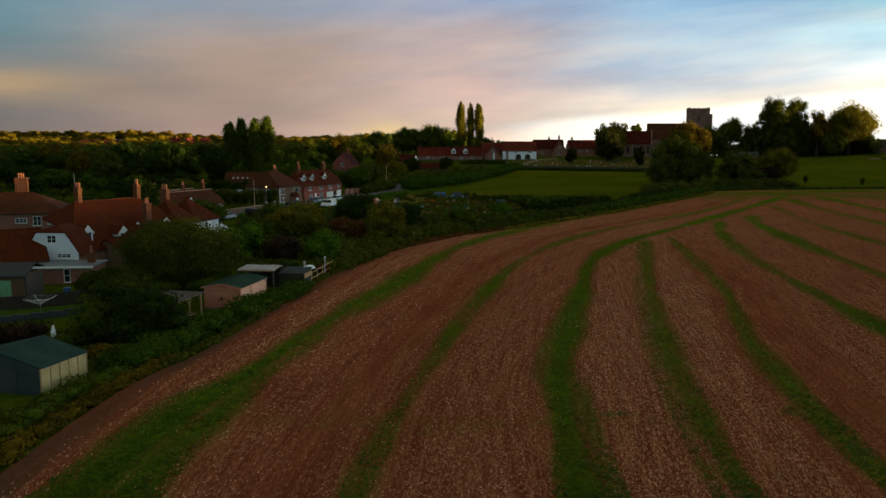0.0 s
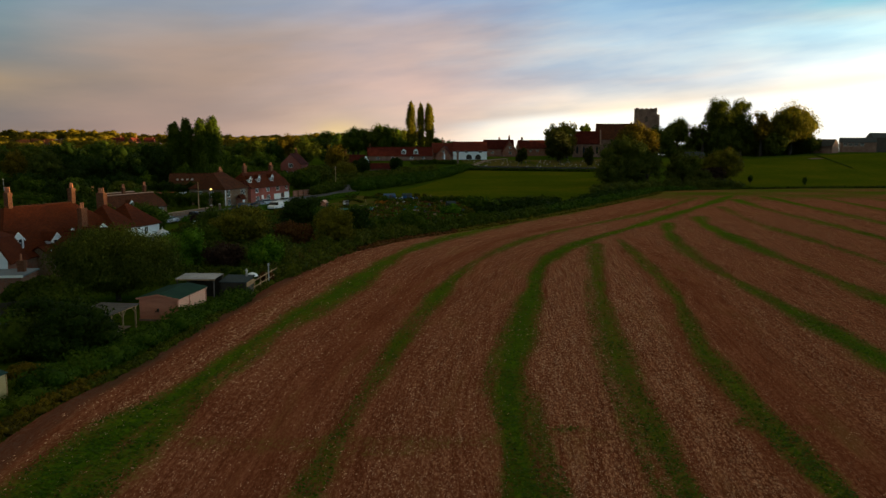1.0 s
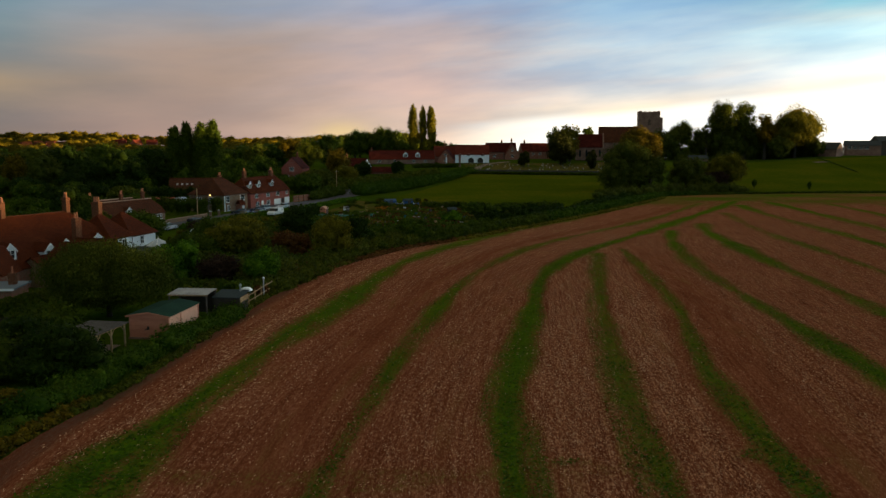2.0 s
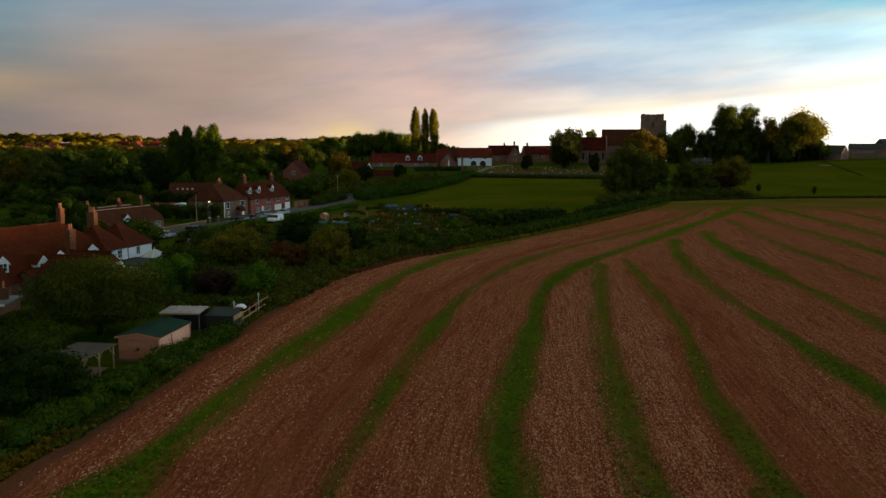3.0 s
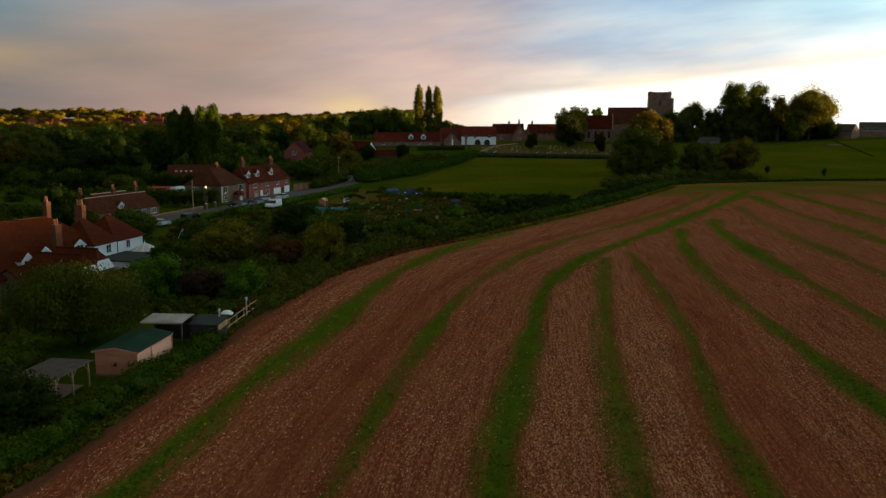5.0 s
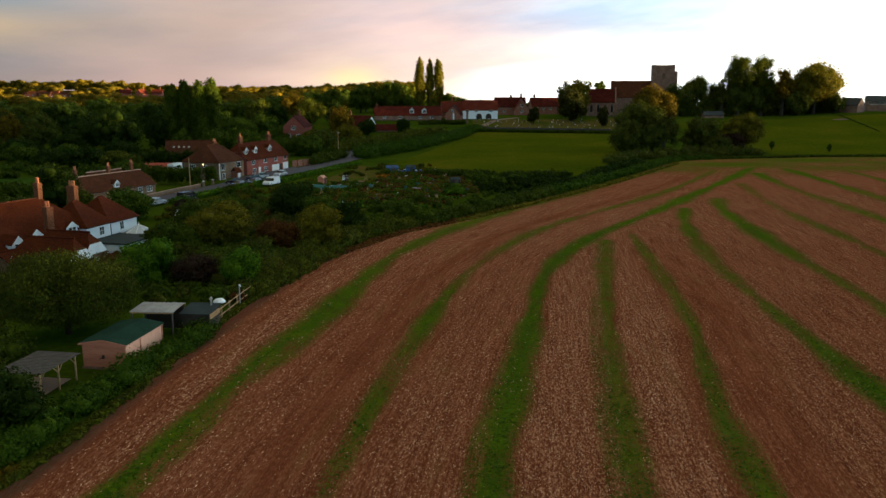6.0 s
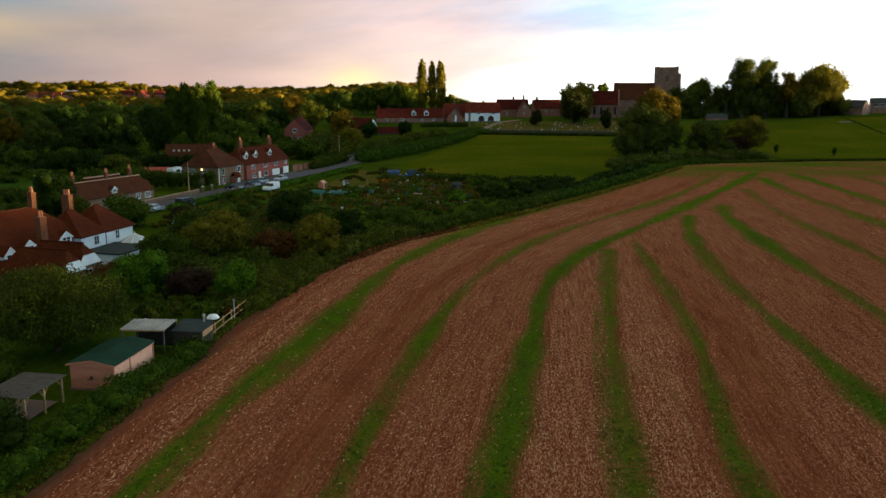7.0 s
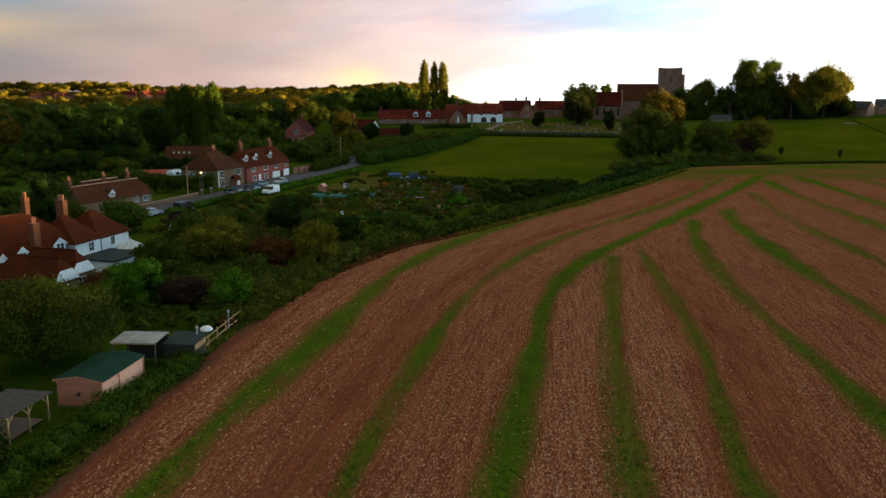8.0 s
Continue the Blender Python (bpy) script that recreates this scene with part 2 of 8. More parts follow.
M = dict(
    leaf_dark=leaf_material("leaves_dark_green", (0.025, 0.038, 0.003), (0.047, 0.068, 0.004), (0.082, 0.102, 0.007)),
    leaf_deep=leaf_material("leaves_deep_green", (0.011, 0.020, 0.002), (0.020, 0.036, 0.003), (0.036, 0.056, 0.005)),
    leaf_mid=leaf_material("leaves_mid_green", (0.029, 0.049, 0.004), (0.054, 0.086, 0.005), (0.096, 0.124, 0.009)),
    leaf_yew=leaf_material("leaves_yew", (0.015, 0.017, 0.003), (0.027, 0.029, 0.004), (0.042, 0.042, 0.006)),
    leaf_bright=leaf_material("leaves_bright_green", (0.027, 0.066, 0.003), (0.058, 0.128, 0.005), (0.115, 0.190, 0.009)),
    leaf_olive=leaf_material("leaves_olive", (0.03, 0.038, 0.003), (0.064, 0.076, 0.005), (0.12, 0.122, 0.009)),
    leaf_gold=leaf_material("leaves_turning_gold", (0.046, 0.034, 0.003), (0.108, 0.074, 0.004), (0.18, 0.118, 0.007)),
    leaf_rust=leaf_material("leaves_rust", (0.052, 0.02, 0.006), (0.105, 0.04, 0.01), (0.155, 0.07, 0.014)),
    leaf_plum=leaf_material("leaves_dark_plum", (0.020, 0.011, 0.008), (0.038, 0.020, 0.013), (0.058, 0.032, 0.018)),
    leaf_willow=leaf_material("leaves_grey_willow", (0.030, 0.040, 0.004), (0.056, 0.070, 0.006), (0.096, 0.108, 0.012)),
    # autumn leaves, brightened and yellowed to carry the low sun on far crowns
    leaf_far=leaf_material("leaves_far_sunlit", (0.068, 0.054, 0.004), (0.150, 0.106, 0.007), (0.225, 0.152, 0.01), leafy=0.5, island=0.12),
    leaf_hedge=leaf_material("leaves_hawthorn_hedge", (0.021, 0.046, 0.003), (0.040, 0.080, 0.004), (0.074, 0.114, 0.007)),
    leaf_amber=leaf_material("leaves_amber_olive", (0.06, 0.056, 0.004), (0.12, 0.102, 0.006), (0.185, 0.148, 0.01)),
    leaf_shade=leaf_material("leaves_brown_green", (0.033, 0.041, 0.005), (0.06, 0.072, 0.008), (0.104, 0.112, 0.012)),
    bark=material("bark", [(0.020, 0.014, 0.010), (0.055, 0.040, 0.028)], scale=3, fine=8, bump=0.7),
    roof_red=tiled("clay_roof_tiles", [(0.050, 0.0092, 0.0030), (0.088, 0.0175, 0.0052), (0.125, 0.030, 0.009)], 0.18, 0.11, (0.050, 0.014, 0.007), zscale=1.0),
    roof_brown=tiled("brown_roof_tiles", [(0.052, 0.014, 0.006), (0.086, 0.026, 0.011), (0.125, 0.043, 0.020)], 0.2, 0.12, (0.04, 0.022, 0.015)),
    roof_far=material("far_roof_tiles", [(0.046, 0.007, 0.005), (0.084, 0.014, 0.009), (0.125, 0.026, 0.015)], scale=0.5, fine=10, bump=0.3, random_tint=0.3, spec=0.06),
    brick=tiled("red_brick", [(0.17, 0.050, 0.030), (0.26, 0.080, 0.048), (0.33, 0.118, 0.072)], 0.225, 0.075, (0.24, 0.19, 0.15), gap=0.010, bump=0.3),
    brick_pink=tiled("pink_brick", [(0.20, 0.038, 0.028), (0.28, 0.060, 0.044), (0.35, 0.088, 0.066)], 0.225, 0.075, (0.26, 0.14, 0.115), gap=0.010, bump=0.3),
    brick_brown=tiled("brown_brick", [(0.115, 0.060, 0.033), (0.17, 0.092, 0.052), (0.23, 0.130, 0.076)], 0.225, 0.075, (0.22, 0.18, 0.14), gap=0.010, bump=0.3),
    brick_chimney=tiled("chimney_brick", [(0.080, 0.025, 0.012), (0.125, 0.042, 0.020), (0.175, 0.066, 0.032)], 0.225, 0.075, (0.20, 0.10, 0.06), gap=0.010, bump=0.3),
    pot=material("terracotta", [(0.30, 0.10, 0.05), (0.45, 0.17, 0.09)], scale=4, bump=0.2),
    white=material("white_render", [(0.74, 0.77, 0.82), (0.84, 0.86, 0.89), (0.88, 0.89, 0.90)], scale=0.7, fine=12, bump=0.15, rough=0.7),
    boards=material("white_weatherboard", [(0.60, 0.64, 0.68), (0.76, 0.78, 0.80)], scale=0.8, fine=6, stretch=(0.4, 0.4, 7), bump=0.5, rough=0.6),
    frame_white=material("white_paint", [(0.74, 0.74, 0.73), (0.82, 0.82, 0.80)], scale=2, bump=0.05, rough=0.5),
    glass=glass("window_glass"),
    lead=material("grey_felt_roof", [(0.030, 0.040, 0.042), (0.055, 0.068, 0.070)], scale=0.8, fine=20, bump=0.2, rough=0.9, spec=0.1),
    slate=material("grey_slate_roof", [(0.034, 0.040, 0.043), (0.060, 0.064, 0.068)], scale=0.7, fine=16, bump=0.3, rough=0.8, spec=0.15),
    green_roof=material("green_painted_roof", [(0.007, 0.026, 0.016), (0.013, 0.042, 0.026), (0.020, 0.056, 0.035)], scale=0.6, fine=14, bump=0.25, rough=0.85, spec=0.1),
    pink=material("salmon_painted_boards", [(0.38, 0.125, 0.075), (0.49, 0.172, 0.105), (0.54, 0.210, 0.130)], scale=0.9, fine=8, stretch=(0.6, 0.6, 6), bump=0.4, rough=0.75),
    pale_pink=material("pale_pink_panels", [(0.62, 0.30, 0.20), (0.74, 0.39, 0.27), (0.80, 0.45, 0.32)], scale=0.9, fine=10, bump=0.2, rough=0.75),
    cream=material("cream_concrete_panels", [(0.30, 0.23, 0.10), (0.42, 0.33, 0.155), (0.50, 0.41, 0.21)], scale=1.2, fine=10, bump=0.3),
    timber=material("weathered_timber", [(0.22, 0.125, 0.055), (0.37, 0.225, 0.105), (0.46, 0.30, 0.15)], scale=2, fine=8, stretch=(1, 1, 4), bump=0.5),
    grey_timber=material("greyed_timber", [(0.050, 0.038, 0.032), (0.085, 0.068, 0.060), (0.125, 0.102, 0.090)], scale=2, fine=8, bump=0.5),
    dark_timber=material("dark_creosoted_timber", [(0.025, 0.018, 0.013), (0.055, 0.04, 0.028)], scale=2, fine=8, bump=0.4),
    sheet=material("pale_corrugated_sheet", [(0.22, 0.20, 0.19), (0.36, 0.33, 0.31), (0.46, 0.43, 0.41)], scale=0.8, fine=10, bump=0.2, rough=0.55),
    stone=material("grey_ragstone", [(0.125, 0.066, 0.046), (0.205, 0.112, 0.080), (0.30, 0.175, 0.128)], scale=0.5, fine=7, bump=0.7, depth=0.08),
    headstone=material("pale_headstone", [(0.06, 0.052, 0.042), (0.15, 0.125, 0.10), (0.44, 0.39, 0.34)], scale=1.5, bump=0.3, random_tint=0.9),
    asphalt=material("asphalt_road", [(0.046, 0.040, 0.048), (0.066, 0.056, 0.066), (0.088, 0.075, 0.086)], scale=0.3, fine=30, bump=0.3, depth=0.01),
    grass=material("meadow_grass", [(0.026, 0.048, 0.004), (0.044, 0.072, 0.005), (0.074, 0.098, 0.008)], scale=0.06, fine=24, bump=0.6, depth=0.1, rough=0.9, spec=0.0),
    lawn=material("garden_lawn", [(0.028, 0.060, 0.008), (0.050, 0.095, 0.012)], scale=0.3, fine=14, bump=0.6, depth=0.05, rough=0.9, spec=0.0),
    green_door=material("pale_green_paint", [(0.13, 0.30, 0.15), (0.18, 0.38, 0.20)], scale=2, bump=0.1, rough=0.5),
    metal=material("galvanised_metal", [(0.36, 0.37, 0.38), (0.55, 0.56, 0.57)], scale=3, bump=0.05, rough=0.4, metal=0.7),
    car_black=glass("black_car_paint", (0.012, 0.013, 0.018), 0.2),
    car_blue=glass("dark_blue_car_paint", (0.02, 0.03, 0.06), 0.2),
    car_white=material("white_car_paint", [(0.72, 0.73, 0.75), (0.80, 0.80, 0.81)], scale=1, bump=0, rough=0.25, spec=0.5),
    car_silver=material("silver_car_paint", [(0.42, 0.45, 0.50), (0.52, 0.55, 0.60)], scale=1, bump=0, rough=0.3, metal=0.4),
    rubber=material("tyre_rubber", [(0.012, 0.012, 0.012), (0.025, 0.025, 0.025)], scale=4, bump=0.1),
    soil=material("allotment_soil", [(0.095, 0.050, 0.026), (0.17, 0.092, 0.046)], scale=0.8, fine=12, bump=0.6),
    blue_plastic=material("blue_plastic", [(0.018, 0.055, 0.15), (0.030, 0.090, 0.22)], scale=2, bump=0.05, rough=0.4),
    teal_net=material("teal_netting", [(0.014, 0.085, 0.075), (0.030, 0.140, 0.120)], scale=2, fine=10, bump=0.5),
    red_paint=material("red_paint", [(0.30, 0.05, 0.03), (0.40, 0.08, 0.05)], scale=2, bump=0.1),
)
M["meadow"] = material("meadow_green", [(0.038, 0.058, 0.003), (0.068, 0.086, 0.004), (0.124, 0.104, 0.008)], scale=0.03, fine=30, bump=0.4, depth=0.08, rough=0.9, spec=0.0)
M["dry_grass"] = material("dry_rough_grass", [(0.040, 0.058, 0.006), (0.070, 0.078, 0.010), (0.13, 0.090, 0.028), (0.054, 0.072, 0.008)], scale=0.06, fine=14, bump=0.6, depth=0.08, rough=0.95, spec=0.0)
M["path"] = material("pale_gravel_path", [(0.20, 0.135, 0.105), (0.30, 0.21, 0.17)], scale=0.5, fine=20, bump=0.3, spec=0.05)
M["teal_roof"] = material("teal_felt_roof", [(0.012, 0.030, 0.028), (0.020, 0.048, 0.043), (0.032, 0.062, 0.055)], scale=0.8, fine=20, bump=0.25, rough=0.9, spec=0.1)
M["dark_wall"] = material("dark_flint_wall", [(0.045, 0.036, 0.028), (0.085, 0.070, 0.055)], scale=0.8, fine=9, bump=0.7, depth=0.06)
M["plot"] = material("allotment_plots", [(0.034, 0.060, 0.006), (0.072, 0.090, 0.010), (0.120, 0.076, 0.024), (0.058, 0.092, 0.008)], scale=0.22, fine=9, bump=0.7, depth=0.15, rough=0.95, spec=0.0)
M["brown_boards"] = material("brown_stained_boards", [(0.075, 0.040, 0.018), (0.125, 0.068, 0.030), (0.165, 0.092, 0.044)], scale=1.5, fine=8, stretch=(1, 1, 4), bump=0.4)
M["flat_roof"] = material("weathered_lead_sheet", [(0.10, 0.13, 0.16), (0.17, 0.20, 0.235)], scale=0.8, fine=12, bump=0.15, rough=0.45, spec=0.4)
# terracotta paled to the tone of a ridge that catches the light
M["ridge_tile"] = material("lit_ridge_tiles", [(0.34, 0.20, 0.13), (0.48, 0.31, 0.22)], scale=2, bump=0.3)
M["orange_flowers"] = leaf_material("orange_flowers", (0.20, 0.06, 0.006), (0.36, 0.13, 0.010), (0.45, 0.22, 0.02))
M["pink_flowers"] = leaf_material("pink_seed_heads", (0.13, 0.035, 0.030), (0.22, 0.065, 0.055), (0.28, 0.11, 0.09))
lit = bpy.data.materials.new("street_lamp_bulb")
lit.use_nodes = True
lb = lit.node_tree.nodes["Principled BSDF"]
lb.inputs["Emission Color"].default_value, lb.inputs["Emission Strength"].default_value = (1.0, 0.50, 0.10, 1), 2.2
M["lamp_glow"] = lit


# ---- shared builders ----
def smooth(t):
    t = np.clip(t, 0.0, 1.0)
    return t * t * (3 - 2 * t)


def mesh_np(name, verts, faces, materials, smooth_shade=False):
    """A mesh from arrays; all faces have the same number of corners."""
    me = bpy.data.meshes.new(name)
    verts, faces = np.asarray(verts, np.float32), np.asarray(faces, np.int32)
    k = faces.shape[1]
    me.vertices.add(len(verts))
    me.vertices.foreach_set("co", verts.ravel())
    me.loops.add(faces.size)
    me.loops.foreach_set("vertex_index", faces.ravel())
    me.polygons.add(len(faces))
    me.polygons.foreach_set("loop_start", np.arange(0, faces.size, k, dtype=np.int32))
    me.polygons.foreach_set("use_smooth", np.full(len(faces), smooth_shade))
    for m in materials if isinstance(materials, (list, tuple)) else [materials]:
        me.materials.append(m)
    me.update(calc_edges=True)
    return me


def part(name, bm, mat, parent=None, label="", bevel=0.0):
    """Links a bmesh as one mesh object under a thing or a part."""
    if bevel:
        bmesh.ops.bevel(bm, geom=list(bm.edges), offset=bevel, segments=1, affect="EDGES")
    bmesh.ops.recalc_face_normals(bm, faces=bm.faces)
    me = bpy.data.meshes.new(name)
    bm.to_mesh(me)
    bm.free()
    me.materials.append(mat)
    ob = new(name, me)
    if parent is not None:
        ob.parent = parent
    if label:
        tagged(ob, label)
    return ob


def root(name, m, label, category, group="", kind=""):
    ob = new(name)
    ob.empty_display_size = 0.5
    ob.matrix_world = m
    return tagged(ob, label, category, group, kind)


def add_box(bm, x0, x1, y0, y1, z0, z1, m=None):
    vs = [bm.verts.new((x, y, z)) for z in (z0, z1) for x, y in ((x0, y0), (x1, y0), (x1, y1), (x0, y1))]
    for f in ((3, 2, 1, 0), (4, 5, 6, 7), (0, 1, 5, 4), (1, 2, 6, 5), (2, 3, 7, 6), (3, 0, 4, 7)):
        bm.faces.new([vs[i] for i in f])
    if m is not None:
        bmesh.ops.transform(bm, matrix=m, verts=vs)
    return vs


def box(x0, x1, y0, y1, z0, z1):
    bm = bmesh.new()
    add_box(bm, x0, x1, y0, y1, z0, z1)
    return bm


def add_tube(bm, a, b, ra, rb, sides=8):
    a, b = Vector(a), Vector(b)
    turn = (b - a).to_track_quat("Z", "Y").to_matrix()
    rings = []
    for c, r in ((a, ra), (b, rb)):
        rings.append([bm.verts.new(c + turn @ Vector((r * math.cos(2 * math.pi * k / sides), r * math.sin(2 * math.pi * k / sides), 0))) for k in range(sides)])
    for k in range(sides):
        bm.faces.new((rings[0][k], rings[0][(k + 1) % sides], rings[1][(k + 1) % sides], rings[1][k]))
    bm.faces.new(rings[0][::-1])
    bm.faces.new(rings[1])


def tube(a, b, ra, rb, sides=8):
    bm = bmesh.new()
    add_tube(bm, a, b, ra, rb, sides)
    return bm


def prism(points, axis, lo, hi):
    """A polygon in the plane across the axis ('x' or 'y'), drawn out from lo to hi. Points are (other axis, z)."""
    bm = bmesh.new()
    ends = []
    for v in (lo, hi):
        ends.append([bm.verts.new((v, u, z) if axis == "x" else (u, v, z)) for u, z in points])
    n = len(points)
    for k in range(n):
        bm.faces.new((ends[0][k], ends[0][(k + 1) % n], ends[1][(k + 1) % n], ends[1][k]))
    bm.faces.new(ends[0][::-1])
    bm.faces.new(ends[1])
    return bm


def curve_points(ctrl, step=2.0):
    """A smooth line (Catmull-Rom) through a few points of the plan."""
    p = np.array(ctrl, float)
    p = np.vstack([2 * p[0] - p[1], p, 2 * p[-1] - p[-2]])
    out = []
    for k in range(1, len(p) - 2):
        n = max(2, int(np.linalg.norm(p[k + 1] - p[k]) / step))
        t = np.linspace(0, 1, n, endpoint=False)[:, None]
        a, b, c, d = p[k - 1], p[k], p[k + 1], p[k + 2]
        out.append(0.5 * (2 * b + (c - a) * t + (2 * a - 5 * b + 4 * c - d) * t**2 + (3 * b - a - 3 * c + d) * t**3))
    out.append(p[-2][None])
    return np.vstack(out)


# ---- the lie of the land ----
HEDGE_LINE = curve_points([(-22, 10), (-22.2, 38), (-21.5, 52), (-19.4, 61), (-17.9, 71), (-15.0, 90), (-10.8, 111), (-5.8, 127),
                           (1.5, 144), (11, 156), (36.5, 189.5), (55, 215), (84, 260), (95, 269)], 2.0)


def hedge_x(y):
    return np.interp(y, HEDGE_LINE[:, 1], HEDGE_LINE[:, 0])


def height(x, y):
    x, y = np.asarray(x, float), np.asarray(y, float)
    d = x - hedge_x(np.clip(y, 0, 269))
    near = 1 - smooth((y - 115) / 40)
    z = -0.5 + 0.9 * near * smooth((16 - d) / 16) * smooth((d + 30) / 20)
    z = z - 0.9 * smooth((-d - 14) / 26) * (1 - smooth((y - 300) / 60))
    # ground rising to the church, the cottages and the farm
    start = 345 - 65 * smooth((x - 95) / 70)
    z = z + (6.6 + 2.6 * smooth((x - 170) / 80)) * smooth((y - start) / 135) * smooth((x + 140) / 100)
    # long slope to the wooded ridge on the far side of the valley
    z = z - 2.0 * smooth((-x - 40) / 80) * smooth((y - 180) / 120) * (1 - smooth((y - 420) / 300))
    z = z + (11.0 - 7.0 * smooth((x / np.maximum(y, 1.0) + 0.36) / 0.09)) * smooth((y - 600) / 700)
    z = z - 0.012 * np.maximum(y - 1450, 0)
    # beyond the church the land falls away out of sight
    z = z - 0.042 * np.maximum(y - 500, 0) * smooth((x / np.maximum(y, 1.0) - 0.02) / 0.08)
    # unseen long hill, added beyond the farm to hold back the sinking sun
    z = z + (37.0 + 2.5 * smooth((y - 20) / 60) * (1 - smooth((y - 170) / 80)) - 15.0 * smooth((y - 290) / 160)) * smooth((x - 300) / 1100) * smooth((y + 900) / 500) * smooth((x - 0.75 * y) / 320)
    return z


def drape(x, y, up=0.0):
    return float(height(x, y)) + up


def axis_points(lo, a, b, hi, step, grow):
    out = list(np.arange(a, b + 0.01, step))
    for sign, end in ((-1, lo), (1, hi)):
        s, v = step, (a if sign < 0 else b)
        while (v > end) if sign < 0 else (v < end):
            s *= grow
            v += sign * s
            out.append(v)
    return np.array(sorted(out))


def sheet(name, xs, ys, up, mat, label, category, smooth_shade=True):
    gx, gy = np.meshgrid(xs, ys)
    v = np.stack([gx.ravel(), gy.ravel(), (height(gx, gy) + up).ravel()], 1)
    nx = len(xs)
    i = (np.arange(len(ys) - 1)[:, None] * nx + np.arange(nx - 1)).ravel()
    return tagged(new(name, mesh_np(name, v, np.stack([i, i + 1, i + nx + 1, i + nx], 1), mat, smooth_shade)), label, category, kind="structure")


sheet("ground", axis_points(-4200, -140, 280, 4200, 4.0, 1.13), axis_points(-900, 8, 480, 4600, 4.0, 1.13), -0.12, M["grass"],
      "rough dark green grass over gently rolling farmland", "ground")


def ribbon(name, ctrl, half, up, mat, label, category, step=2.0, rows=4, wobble=0.0, kind="structure"):
    """A strip of even width laid on the ground along a line."""
    p = curve_points(ctrl, step)
    t = np.gradient(p, axis=0)
    t /= np.linalg.norm(t, axis=1)[:, None]
    n = np.stack([t[:, 1], -t[:, 0]], 1)
    across = np.linspace(-1, 1, rows)
    rng = np.random.RandomState(len(name))
    w = half * (1 + wobble * rng.uniform(-1, 1, len(p)))
    xy = p[:, None] + n[:, None] * (across[None, :, None] * w[:, None, None])
    v = np.concatenate([xy, (height(xy[..., 0], xy[..., 1]) + up)[..., None]], 2).reshape(-1, 3)
    i = (np.arange(len(p) - 1)[:, None] * rows + np.arange(rows - 1)).ravel()
    return tagged(new(name, mesh_np(name, v, np.stack([i, i + 1, i + rows + 1, i + rows], 1), mat, True)), label, category, kind=kind)


def patch(name, corners, up, mat, label, category, cell=3.0):
    """A four-cornered piece of ground cover laid on the land."""
    a, b, c, d = [np.array(q, float) for q in corners]
    n = max(2, int(max(np.linalg.norm(b - a), np.linalg.norm(c - b), np.linalg.norm(d - c)) / cell))
    u, w = np.meshgrid(np.linspace(0, 1, n), np.linspace(0, 1, n))
    u, w = u[..., None], w[..., None]
    xy = a * (1 - u) * (1 - w) + b * u * (1 - w) + c * u * w + d * (1 - u) * w
    v = np.concatenate([xy, (height(xy[..., 0], xy[..., 1]) + up)[..., None]], 2).reshape(-1, 3)
    i = (np.arange(n - 1)[:, None] * n + np.arange(n - 1)).ravel()
    return tagged(new(name, mesh_np(name, v, np.stack([i, i + 1, i + n + 1, i + n], 1), mat, True)), label, category, kind="structure")


# ---- the stubble field ----
HEADLAND = [curve_points(c, 1.5) for c in (
    [(-16.4, 20), (-16.2, 38), (-15.6, 47), (-12.6, 62), (-9.8, 77), (-5.8, 93), (-0.7, 116), (4.2, 132), (15.8, 156), (46, 200), (78, 246)],
    [(-4.6, 20), (-4.2, 40), (-0.2, 66), (2.9, 82), (9.5, 110), (18, 132), (30, 153), (61, 193), (88, 236)],
    [(6.8, 20), (7.0, 40), (8.3, 57), (11.2, 72), (16.0, 93), (21.2, 115), (31, 136.6), (51, 166), (83, 214), (102, 244)])]
LANDS = [curve_points(c, 1.5) for c in (
    [(13.5, 20), (15.2, 44), (18.2, 66), (22.9, 90), (28.4, 115), (33.5, 136)],
    [(21.5, 20), (23.4, 47), (26.8, 70), (32.4, 93), (36.5, 120), (39.4, 141)],
    [(37, 40), (40.4, 73), (42.8, 100), (45.6, 124), (52, 153), (57, 168)],
    [(51, 60), (55.6, 102), (58.6, 130), (63.8, 166), (68.5, 181)],
    [(65, 80), (71.5, 129), (75.5, 168), (83.5, 206)],
    [(82, 110), (88.4, 158), (92, 199), (97, 229)],
    [(97, 130), (103.8, 185), (110, 240)],
    [(114, 150), (122.8, 218), (126, 248)],
    [(131, 170), (139, 236), (142, 254)])]


def lead_in(line):
    """Carries a strip straight on behind its first point."""
    way = (line[0] - line[6]) / np.linalg.norm(line[0] - line[6])
    return np.vstack([line[0] + way * d for d in (110, 70, 35)] + [line])


HEADLAND, LANDS = [lead_in(c) for c in HEADLAND], [lead_in(c) for c in LANDS]
STRENGTH = [1.0, 0.92, 1.0, 0.74, 0.80, 0.95, 1.0, 0.75, 0.95, 1.0, 0.85, 0.85]
HALF = [1.2, 0.85, 1.0, 0.95, 0.8, 1.05, 1.2, 0.9, 1.1, 1.2, 1.0, 1.0]


